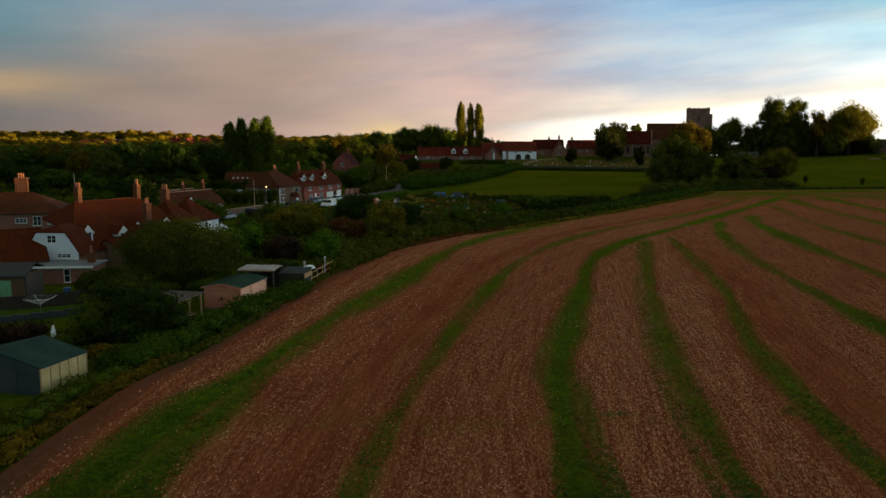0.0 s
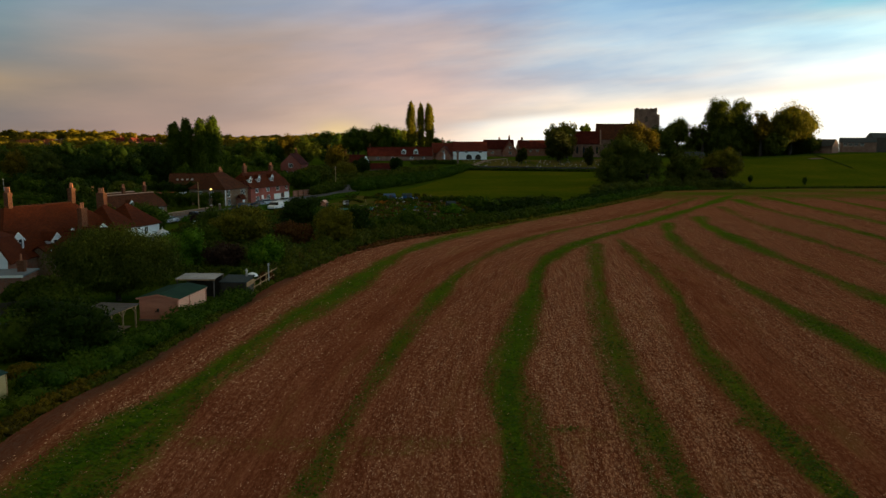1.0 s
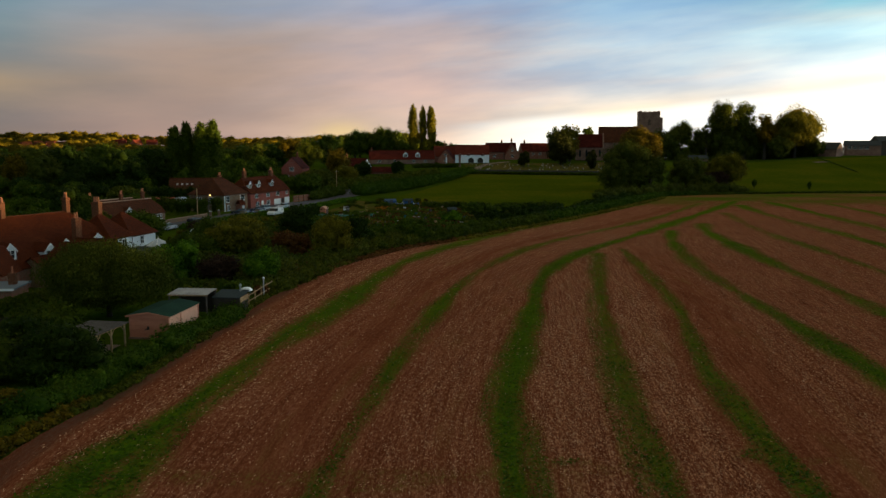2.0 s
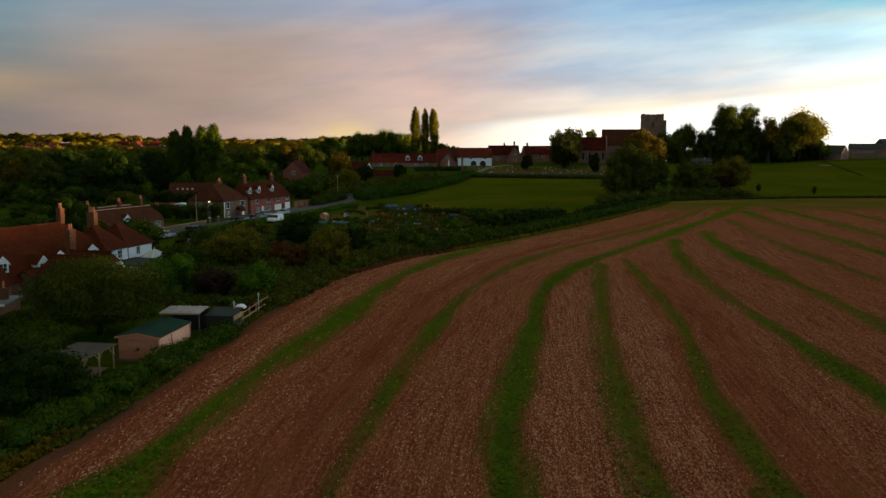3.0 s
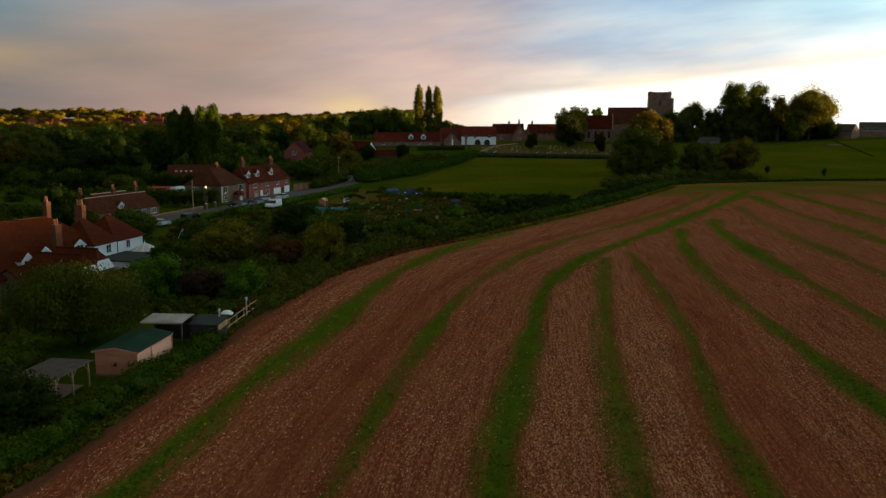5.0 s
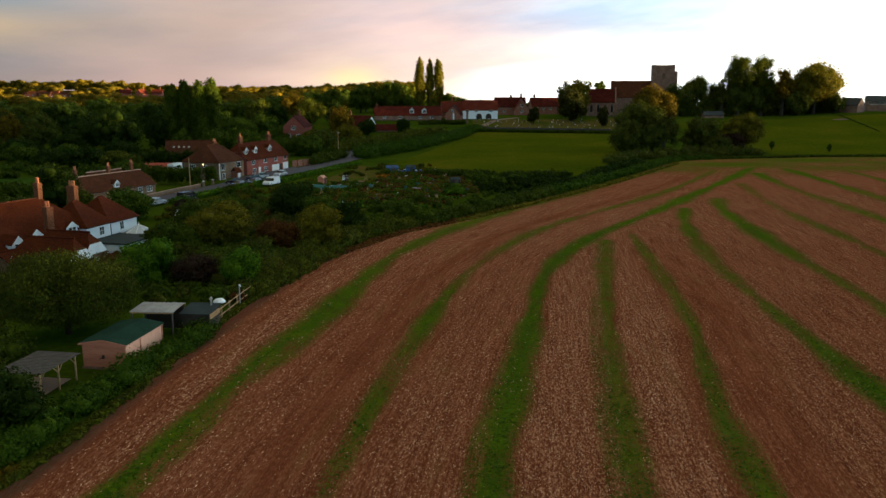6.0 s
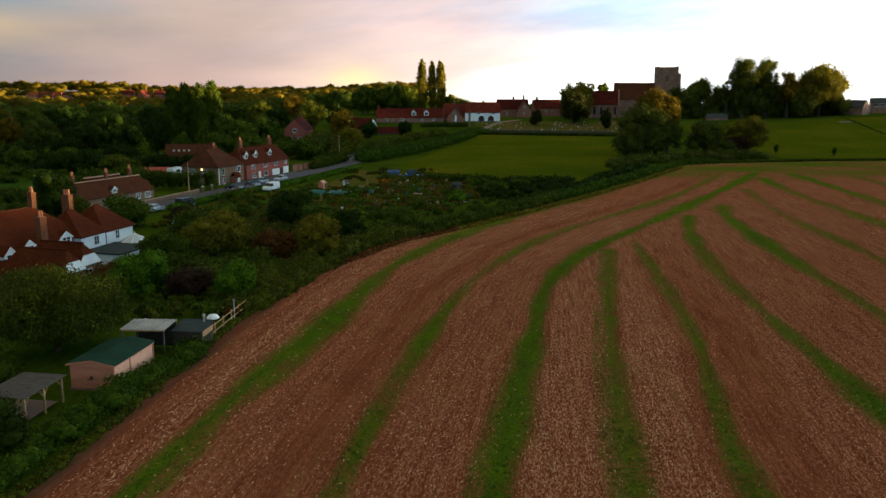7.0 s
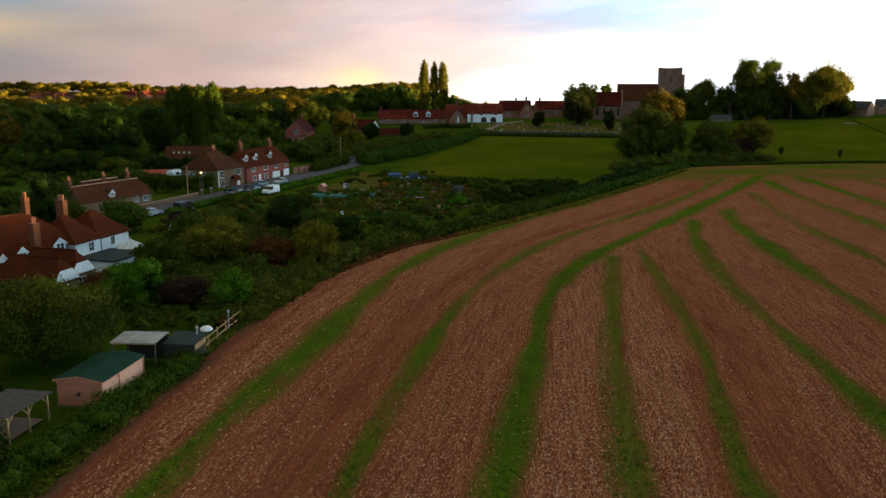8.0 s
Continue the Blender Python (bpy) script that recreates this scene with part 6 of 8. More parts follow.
def car(name, label, x, y, yaw, paint, prof="hatch", L=4.3, W=1.75, H=1.5):
    z = drape(x, y) + 0.05
    ob = root(name, pose(x, y, z, 0, 0, yaw), label, "car" if prof != "van" else "van", "vehicles by the lane")
    l, h = L / 2, H
    shapes = {
        "hatch": ([(-l, 0.28), (l, 0.28), (l, 0.72), (l * 0.93, 0.86), (l * 0.45, 0.95), (-l * 0.96, 0.98), (-l, 0.7)], [(l * 0.42, 0.93), (l * 0.12, h - 0.03), (-l * 0.62, h), (-l * 0.92, 0.95)]),
        "suv": ([(-l, 0.34), (l, 0.34), (l, 0.92), (l * 0.9, 1.06), (l * 0.5, 1.12), (-l * 0.98, 1.12), (-l, 0.9)], [(l * 0.48, 1.1), (l * 0.22, h - 0.03), (-l * 0.85, h), (-l * 0.96, 1.08)]),
        "van": ([(-l, 0.34), (l, 0.34), (l, 0.85), (l * 0.88, 1.08), (l * 0.62, 1.2), (l * 0.40, h - 0.08), (l * 0.30, h), (-l * 0.98, h), (-l, 0.9)], [(l * 0.66, 1.14), (l * 0.44, h - 0.12), (l * 0.16, h - 0.12), (l * 0.16, 1.14)]),
    }[prof]
    body, cab = shapes

    def slab(points, half, taper=0.0):
        bm = bmesh.new()
        ends = []
        for s in (-1, 1):
            ends.append([bm.verts.new((hx_, s * (half - taper * max(0, pz - 0.9)), pz)) for hx_, pz in points])
        k_ = len(points)
        for k in range(k_):
            bm.faces.new((ends[0][k], ends[0][(k + 1) % k_], ends[1][(k + 1) % k_], ends[1][k]))
        bm.faces.new(ends[0][::-1])
        bm.faces.new(ends[1])
        return bm

    part("body", slab(body, W / 2, 0.06), M[paint], ob, bevel=0.05)
    if prof == "van":
        part("cabin_glass", slab(cab, W / 2 + 0.012, 0.06), M["glass"], ob)
        part("windscreen", slab([(l * 0.64, 1.2), (l * 0.655, 1.2), (l * 0.435, h - 0.12), (l * 0.42, h - 0.12)], W / 2 - 0.12, 0.1), M["glass"], ob)
    else:
        part("cabin_glass", slab(cab, W / 2 - 0.05, 0.28), M["glass"], ob, bevel=0.03)
        top = max(p[1] for p in cab)
        part("roof_panel", slab([(cab[1][0] - 0.05, top - 0.04), (cab[2][0] + 0.05, top - 0.02), (cab[2][0] + 0.05, top + 0.025), (cab[1][0] - 0.05, top + 0.01)], W / 2 - 0.2, 0), M[paint], ob)
    for fx in (l * 0.62, -l * 0.62):
        for s in (-1, 1):
            w = part("wheel", tube((fx, s * (W / 2 - 0.19), 0.32), (fx, s * (W / 2 + 0.02), 0.32), 0.32, 0.32, 14), M["rubber"], ob)
            part("rim", tube((fx, s * (W / 2 + 0.02), 0.32), (fx, s * (W / 2 + 0.035), 0.32), 0.2, 0.18, 10), M["car_silver"], w)
    for s in (-1, 1):
        part("headlight", box(l - 0.06, l + 0.01, s * W * 0.36 - 0.16, s * W * 0.36 + 0.16, 0.6, 0.74), M["car_silver"], ob)
        part("tail_light", box(-l - 0.01, -l + 0.05, s * W * 0.4 - 0.1, s * W * 0.4 + 0.1, 0.65, 0.85), M["red_paint"], ob)
    return ob


YL = 67
car("van", "white panel van parked by the terrace", -30.2, 216.5, YL + 180, "car_white", "van", 5.0, 1.95, 2.0)
car("estate_car", "dark blue car parked beside the white van", -34.5, 217.0, YL + 180, "car_blue", "suv", 4.6, 1.85, 1.65)
car("hatchback", "black hatchback parked by the brick house", -37.8, 213.8, YL + 180, "car_black", "hatch", 4.2)
car("parked_car", "black car nose-in before the brick house", -39.8, 219.0, YL + 120, "car_black", "hatch", 4.3)
car("silver_car", "silver car parked before the terrace", -31.0, 236.5, YL + 180, "car_silver", "hatch", 4.3)
car("second_silver_car", "pale blue-grey car parked on the forecourt", -35.5, 231.0, YL + 150, "car_silver", "hatch", 4.2)
car("dark_car", "dark car on the terrace forecourt", -36.4, 226.0, YL + 130, "car_blue", "hatch", 4.2)
car("roadside_van", "dark van with a pale roof parked along the lane", -44.0, 190.8, YL, "car_black", "van", 4.8, 1.9, 1.9)
car("passing_car", "pale car stopped at the bend of the lane", -48.5, 184.0, YL, "car_silver", "hatch", 4.2)


def street_lamp():
    x, y = -46.6, 214.5
    z = drape(x, y)
    ob = root("street_lamp", pose(x, y, z), "street lamp with a lit amber lantern", "street lamp")
    h = 3.95 - z
    part("column", tube((0, 0, 0), (0, 0, h), 0.08, 0.05), M["grey_timber"], ob)
    part("arm", tube((0, 0, h - 0.05), (0.35, -0.25, h + 0.12), 0.04, 0.035, 6), M["metal"], ob)
    part("hood", box(0.15, 0.75, -0.55, -0.1, h + 0.18, h + 0.3), M["metal"], ob, bevel=0.03)
    part("lantern", box(0.28, 0.62, -0.45, -0.18, h - 0.08, h + 0.175), M["lamp_glow"], ob, "glowing amber lantern")


def telegraph_pole(x, y, h, arms=True, name="telegraph_pole"):
    z = drape(x, y)
    ob = root(name, pose(x, y, z - 0.2), "weathered pale wooden pole beside the lane", "pole")
    part("pole", tube((0, 0, 0), (0, 0, h), 0.15, 0.10), M["timber"], ob)
    if arms:
        part("crossarm", box(-0.7, 0.7, -0.05, 0.05, h - 0.6, h - 0.48), M["grey_timber"], ob)
        for k in (-0.55, -0.2, 0.2, 0.55):
            part("insulator", tube((k, 0, h - 0.48), (k, 0, h - 0.33), 0.035, 0.03, 6), M["frame_white"], ob)


street_lamp()
telegraph_pole(-48.6, 211.0, 7.6, arms=False)
telegraph_pole(-20.6, 300.0, 8.5, name="far_telegraph_pole")


# ---- allotments ----
def allotments():
    rng = np.random.RandomState(11)
    patch("allotment_ground", [(-27, 186), (4, 166), (34, 222), (-11, 264)], 0.05, M["plot"], "worn grass and dug plots of the allotment gardens", "ground", 3.0)
    u, w = Vector((28, -10, 0)).normalized(), Vector((10, 28, 0)).normalized()
    for k in range(8):
        for j in range(3):
            o = Vector((-15, 186, 0)) + u * (j * 9.5 + rng.uniform(-1, 1)) + w * (k * 8.2 + rng.uniform(-1, 1))
            if rng.rand() < 0.12:
                continue
            a, b = rng.uniform(3.0, 4.2), rng.uniform(2.2, 3.4)
            mat = ("soil", "lawn", "lawn", "grass")[rng.randint(4)]
            q = [o - u * a - w * b, o + u * a - w * b, o + u * a + w * b, o - u * a + w * b]
            patch("vegetable_bed", [(v.x, v.y) for v in q], 0.11, M[mat], "allotment bed of dug soil and crops" if mat == "soil" else "overgrown green allotment bed", "vegetable bed", 1.5)
    # rows of crops: low leafy clumps
    for k, (leaf, lab) in enumerate((("leaf_bright", "rows of leafy vegetables on the allotments"), ("leaf_olive", "yellowing crops on the allotments"), ("leaf_gold", "golden crops on the allotments"), ("leaf_rust", "reddish autumn crops on the allotments"))):
        cl = []
        for j in range(95):
            o = Vector((-18, 184, 0)) + u * rng.uniform(-3, 27) + w * rng.uniform(-4, 64)
            n = rng.randint(3, 8)
            for i in range(n):
                p = o + u * i * 0.7
                cl.append((p.x, p.y, drape(p.x, p.y) + 0.35, rng.uniform(0.3, 0.6), rng.uniform(0.3, 0.7)))
        qv = clump_cloud(cl, 6500, 0.17, rng)
        tv, tf = blob_cores(cl, 0.8, rng)
        tagged(new("crops", join_mixed("crops", qv, tv, tf, M[leaf])), lab, "crops", kind="stuff")
    # small sheds, butts, frames and covers
    def hut(x, y, yaw, L, W, h, wall, roof, lab):
        z = drape(x, y)
        ob = root("allotment_shed", pose(x, y, z - 0.05, 0, 0, yaw), lab, "shed", "allotment sheds")
        part("wall", prism([(-W / 2, 0), (W / 2, 0), (W / 2, h), (0, h + 0.45), (-W / 2, h)], "x", -L / 2, L / 2), M[wall], ob)
        part("roof", roof_mesh("gable", L, W, h, 0.5, 0.15, 0.06), M[roof], ob)
        add_door(ob, (0.2, -W / 2, 0), 0, 0.8, 1.7, "grey_timber")
    hut(-18.0, 219.0, 70, 1.8, 1.5, 1.7, "pink", "pale_pink", "small pink-painted allotment shed by the lane")
    hut(-12.5, 222.5, 20, 1.2, 1.0, 1.3, "white", "sheet", "small white garden store on the allotments")
    hut(-1.0, 244.5, 15, 3.2, 1.8, 1.6, "blue_plastic", "blue_plastic", "blue tarpaulin-covered store on the allotments")
    hut(4.2, 245.5, 15, 2.6, 1.6, 1.6, "blue_plastic", "lead", "blue boarded store on the allotments")
    hut(15.0, 213.0, 10, 2.2, 1.8, 1.8, "dark_timber", "lead", "dark timber allotment shed")
    for k, (x, y) in enumerate(((-3.2, 240), (1.0, 241.5), (1.9, 239.6), (5.8, 240.6), (7.0, 242.0), (2.6, 243.0))):
        z = drape(x, y)
        b = root("water_barrel", pose(x, y, z), "blue plastic barrel on the allotments", "barrel", "allotment barrels")
        part("barrel", tube((0, 0, 0), (0, 0, 1.0), 0.36, 0.36, 10), M["blue_plastic"], b)
        part("lid", tube((0, 0, 1.0), (0, 0, 1.06), 0.38, 0.36, 10), M["frame_white" if k % 2 else "blue_plastic"], b)
    for x, y, L, W, mat, lab in ((-14.5, 208, 10.0, 4.2, "teal_net", "teal netting tunnel over an allotment bed"), (-7.0, 212, 4.5, 2.0, "teal_net", "short teal netting tunnel"), (6.5, 204, 3.5, 1.6, "sheet", "pale fleece tunnel over seedlings")):
        z = drape(x, y)
        t = root("crop_tunnel", pose(x, y, z, 0, 0, -18), lab, "crop cover")
        hi = 1.0 if W > 3 else 0.8
        sec = [(W / 2 * math.cos(math.pi * k / 8), hi * math.sin(math.pi * k / 8)) for k in range(9)]
        part("cover", prism(sec, "x", -L / 2, L / 2), M[mat], t)
        for s in (-0.5, 0, 0.5):
            hp = bmesh.new()
            for p, q in zip(sec, sec[1:]):
                add_tube(hp, (s * L * 0.98, p[0] * 1.01, p[1] * 1.01), (s * L * 0.98, q[0] * 1.01, q[1] * 1.01), 0.03, 0.03, 5)
            part("hoop", hp, M["metal"], t)
    # drifts of late flowers
    for leaf, lab, spots in (("orange_flowers", "drift of orange flowers on the allotments", [(-4, 232), (-2, 234), (10, 206), (12, 208), (9, 210), (6, 203)]),
                             ("pink_flowers", "pinkish seed heads on the allotments", [(14, 200), (12, 198), (16, 202), (5, 186), (7, 188)])):
        cl = [(x + rng.uniform(-1.5, 1.5), y + rng.uniform(-1.5, 1.5), drape(x, y) + 0.4, rng.uniform(0.4, 0.9), 0.4) for x, y in spots for j in range(5)]
        tagged(new("flower_bed", join_mixed("flower_bed", clump_cloud(cl, 2200, 0.14, rng), np.zeros((0, 3)), np.zeros((0, 3), int), M[leaf])), lab, "flowers", kind="stuff")
    # boards, cloches and sacks lying about
    for k in range(70):
        o = Vector((-17, 184, 0)) + u * rng.uniform(-2, 28) + w * rng.uniform(-2, 60)
        kind_ = rng.randint(3)
        mat = ("timber", "frame_white", "timber", "grey_timber", "teal_net", "pink", "grey_timber")[rng.randint(7)]
        zz = drape(o.x, o.y) + 0.05
        word = {"frame_white": "white", "timber": "brown timber", "teal_net": "teal", "pink": "pinkish", "grey_timber": "grey timber"}[mat]
        if kind_ == 0:
            b = root("plank", pose(o.x, o.y, zz, 0, 0, rng.uniform(-30, 10)), word + " board lying across an allotment bed", "board", "allotment boards")
            part("board", box(-1.4, 1.4, -0.13, 0.13, 0, 0.12), M[mat], b, bevel=0.01)
        elif kind_ == 1:
            b = root("cloche", pose(o.x, o.y, zz, 0, 0, rng.uniform(-30, 60)), word + " cloche over seedlings on the allotments", "cloche", "allotment cloches")
            part("cover", prism([(0.45 * math.cos(math.pi * q / 6), 0.5 * math.sin(math.pi * q / 6)) for q in range(7)], "x", -0.8, 0.8), M[mat], b)
        else:
            b = root("compost_bin", pose(o.x, o.y, zz, 0, 0, rng.uniform(0, 90)), word + " compost bin on the allotments", "bin", "allotment bins")
            part("bin", tube((0, 0, 0), (0, 0, 0.9), 0.42, 0.32, 10), M[mat], b)
            part("lid", tube((0, 0, 0.9), (0, 0, 0.98), 0.34, 0.26, 10), M["dark_timber"], b)
    for k in range(14):
        x, y = -16 + rng.uniform(0, 26), 190 + rng.uniform(0, 55)
        x = x + 0.36 * (y - 200) * 0.5
        z = drape(x, y)
        if rng.rand() < 0.5:
            cs = root("bean_frame", pose(x, y, z), "wigwam of bean canes with climbing leaves", "bean frame", "bean frames")
            for j in range(6):
                a = j * math.pi / 3
                part("cane", tube((0.5 * math.cos(a), 0.5 * math.sin(a), 0), (0, 0, 1.9), 0.02, 0.015, 5), M["timber"], cs)
        else:
            b = root("planter_box", pose(x, y, z, 0, 0, rng.uniform(0, 90)), "pale timber planter box on the allotments", "planter", "planter boxes")
            part("box", box(-0.8, 0.8, -0.4, 0.4, 0, 0.45), M["sheet" if k % 3 else "timber"], b)
            part("soil", box(-0.75, 0.75, -0.36, 0.36, 0.45, 0.48), M["soil"], b)


def swing_frame():
    """White-painted garden swing frame among the shrubs."""
    x, y = -35.6, 158.0
    ob = root("swing_frame", pose(x, y, drape(x, y), 0, 0, 60), "white metal swing frame among garden shrubs", "swing")
    part("top_bar", tube((-2.2, 0, 3.2), (2.2, 0, 3.2), 0.08, 0.08, 8), M["frame_white"], ob)
    for s in (-1, 1):
        for k in (-1, 1):
            part("leg", tube((s * 2.1, 0, 3.2), (s * 2.6, k * 1.3, -0.1), 0.07, 0.07, 8), M["frame_white"], ob)
    for k in (-0.25, 0.25):
        part("rope", tube((k, 0, 3.15), (k, 0, 0.7), 0.02, 0.02, 5), M["frame_white"], ob)
    part("seat", box(-0.35, 0.35, -0.12, 0.12, 0.62, 0.70), M["timber"], ob)


def lane_walls():
    """Low brick walls and a board fence between the lane and the gardens."""
    ob = root("garden_wall", pose(0, 0, 0), "low weathered brick wall along the lane", "wall")
    p = curve_points([(-56.0, 180), (-54.0, 190), (-50.8, 200.5), (-46.5, 212)], 3.0)
    for a_, b_ in zip(p, p[1:]):
        mid, d = (a_ + b_) / 2, b_ - a_
        L = float(np.linalg.norm(d))
        z = drape(*mid)
        seg = part("wall_panel", box(-L / 2, L / 2, -0.12, 0.12, -0.2, 0.95), M["brick_brown"], ob)
        seg.matrix_world = pose(mid[0], mid[1], z, 0, 0, math.degrees(math.atan2(d[1], d[0])))
        cap = part("coping", box(-L / 2, L / 2, -0.17, 0.17, 0.95, 1.03), M["ridge_tile"], seg)
    for x, y in ((-46.0, 213.4), (-44.6, 216.8)):
        g = root("gate_pier", pose(x, y, drape(x, y)), "pale brick gate pier beside the lane", "pier")
        part("shaft", box(-0.25, 0.25, -0.25, 0.25, -0.2, 1.35), M["brick_brown"], g)
        part("cap", tube((0, 0, 1.35), (0, 0, 1.6), 0.42, 0.1, 4), M["sheet"], g)


swing_frame()
lane_walls()
patch("dug_bed", [(-31.5, 160.5), (-25, 159.5), (-24.5, 165), (-31, 166)], 0.09, M["pink"], "bare reddish dug bed in a garden", "garden bed", 2.0)
allotments()


# ---- the church and its yard ----
def church():
    tx, ty = 141.5, 461.0
    z0 = drape(tx, ty) - 0.3
    yaw = -12.0
    ob = root("church", pose(tx, ty, z0, 0, 0, yaw), "old stone church with a square battlemented tower and tiled nave", "church")
    H = 32.9 - z0
    w = 5.75
    bm = bmesh.new()
    add_box(bm, -w, w, -w, w, 0, H - 1.5)
    for z in (H - 1.9, H * 0.62):
        add_box(bm, -w - 0.18, w + 0.18, -w - 0.18, w + 0.18, z, z + 0.35)
    tower = part("tower", bm, M["stone"], ob)
    for s in range(4):
        for k in range(5):
            u = -w + 0.85 + k * (2 * w - 1.7) / 4
            m_ = part("merlon", box(u - 0.85, u + 0.85, -w, -w + 0.45, H - 1.5, H - 0.25 if k not in (0, 4) else H - 0.05), M["stone"], tower)
            m_.matrix_basis = pose(0, 0, 0, 0, 0, 90 * s)
    part("stair_turret", tube((w + 0.3, -w + 1.6, 0), (w + 0.3, -w + 1.6, H - 3.6), 1.5, 1.3, 8), M["stone"], tower)
    for s in (0, 90):
        wd = part("belfry_window", prism([(-0.8, H - 7.6), (0.8, H - 7.6), (0.8, H - 5.4), (0, H - 4.4), (-0.8, H - 5.4)], "y", -w - 0.05, -w + 0.1), M["dark_timber"], tower)
        wd.matrix_basis = pose(0, 0, 0, 0, 0, s)
        for k in range(5):
            part("louvre", box(-0.75, 0.75, -w - 0.12, -w - 0.04, H - 7.4 + k * 0.5, H - 7.2 + k * 0.5), M["stone"], wd)
    part("flagpole", tube((0, 0, H - 1.6), (0, 0, H + 1.2), 0.06, 0.04, 6), M["metal"], tower)
    # nave and chancel running to the left of the tower
    e, r = 14.3 - z0 + 2.0, 24.4 - z0
    nave = part("nave", prism([(-6.5, 0), (6.5, 0), (6.5, e), (0, r - 0.2), (-6.5, e)], "x", -27, -w), M["stone"], ob)
    part("nave_roof", prism([(-7.0, e - 0.6), (0, r), (7.0, e - 0.6), (7.0, e - 0.85), (0, r - 0.3), (-7.0, e - 0.85)], "x", -27.3, -w), M["roof_brown"], ob)
    e2, r2 = 13.6 - z0, 20.2 - z0
    part("aisle", prism([(-12.5, 0), (-1.0, 0), (-1.0, e2 + 3), (-6.8, r2 - 0.2), (-12.5, e2)], "x", -40, -25), M["stone"], ob)
    part("aisle_roof", prism([(-13.0, e2 - 0.5), (-6.8, r2), (-0.8, e2 + 0.5), (-0.8, e2 + 0.2), (-6.8, r2 - 0.35), (-13.0, e2 - 0.8)], "x", -39.6, -24.6), M["roof_far"], ob)
    for sx in (-40.3, -25.2):   # coped gable parapets
        part("gable_coping", prism([(-13.1, e2 - 0.6), (-6.8, r2 + 0.7), (-0.6, e2 + 1.0), (-0.6, e2 + 0.3), (-6.8, r2), (-13.1, e2 - 1.2)], "x", sx, sx + 0.7), M["stone"], ob)
    for k in range(4):
        lx = -37.5 + k * 3.6
        part("window", prism([(lx - 0.6, 2.0), (lx + 0.6, 2.0), (lx + 0.6, 5.0), (lx, 6.2), (lx - 0.6, 5.0)], "y", -12.62, -12.4), M["glass"], ob)
        part("buttress", box(lx + 1.4, lx + 2.2, -13.4, -12.5, 0, e2 - 1.5), M["stone"], ob)


def churchyard():
    rng = np.random.RandomState(3)
    ob = root("churchyard_wall", pose(0, 0, 0), "long low stone wall along the churchyard", "wall")
    pts = curve_points([(34, 399), (60, 396), (97, 391)], 4.0)
    for a, b in zip(pts, pts[1:]):
        mid, yaw = (a + b) / 2, math.degrees(math.atan2(*(b - a)[::-1]))
        z = drape(*mid)
        seg = part("wall_panel", box(-np.linalg.norm(b - a) / 2, np.linalg.norm(b - a) / 2, -0.25, 0.25, -0.4, 1.3), M["dark_wall"], ob)
        seg.matrix_world = pose(mid[0], mid[1], z, 0, 0, yaw)
    stone = prism([(-0.32, -0.1), (0.32, -0.1), (0.32, 0.75), (0.2, 1.0), (0, 1.08), (-0.2, 1.0), (-0.32, 0.75)], "y", -0.07, 0.07)
    first = part("headstone", stone, M["headstone"], None)
    tagged(first, "weathered pale headstone standing in the churchyard grass", "headstone", "churchyard headstones")
    n = 0
    for k in range(210):
        x, y = rng.uniform(36, 112), rng.uniform(400, 437)
        if k < 26:
            x, y = 36 + k * 2.35 + rng.uniform(-0.8, 0.8), 397.2 + rng.uniform(-0.8, 0.5) - (36 + k * 2.35 - 34) * 0.12
            y -= 0.6
        m = pose(x, y, drape(x, y), rng.uniform(-5, 5), rng.uniform(-6, 6), rng.uniform(-25, 25)) @ Matrix.Scale(rng.uniform(0.6, 1.1), 4)
        if n == 0:
            first.matrix_world = m
        else:
            copy_thing(first, m)
        n += 1


church()
churchyard()
ribbon("churchyard_path", [(33.5, 398), (38, 409), (44, 424), (50, 438), (62, 449)], 1.6, 0.09, M["path"], "pale gravel path through the churchyard", "path", 2.0)


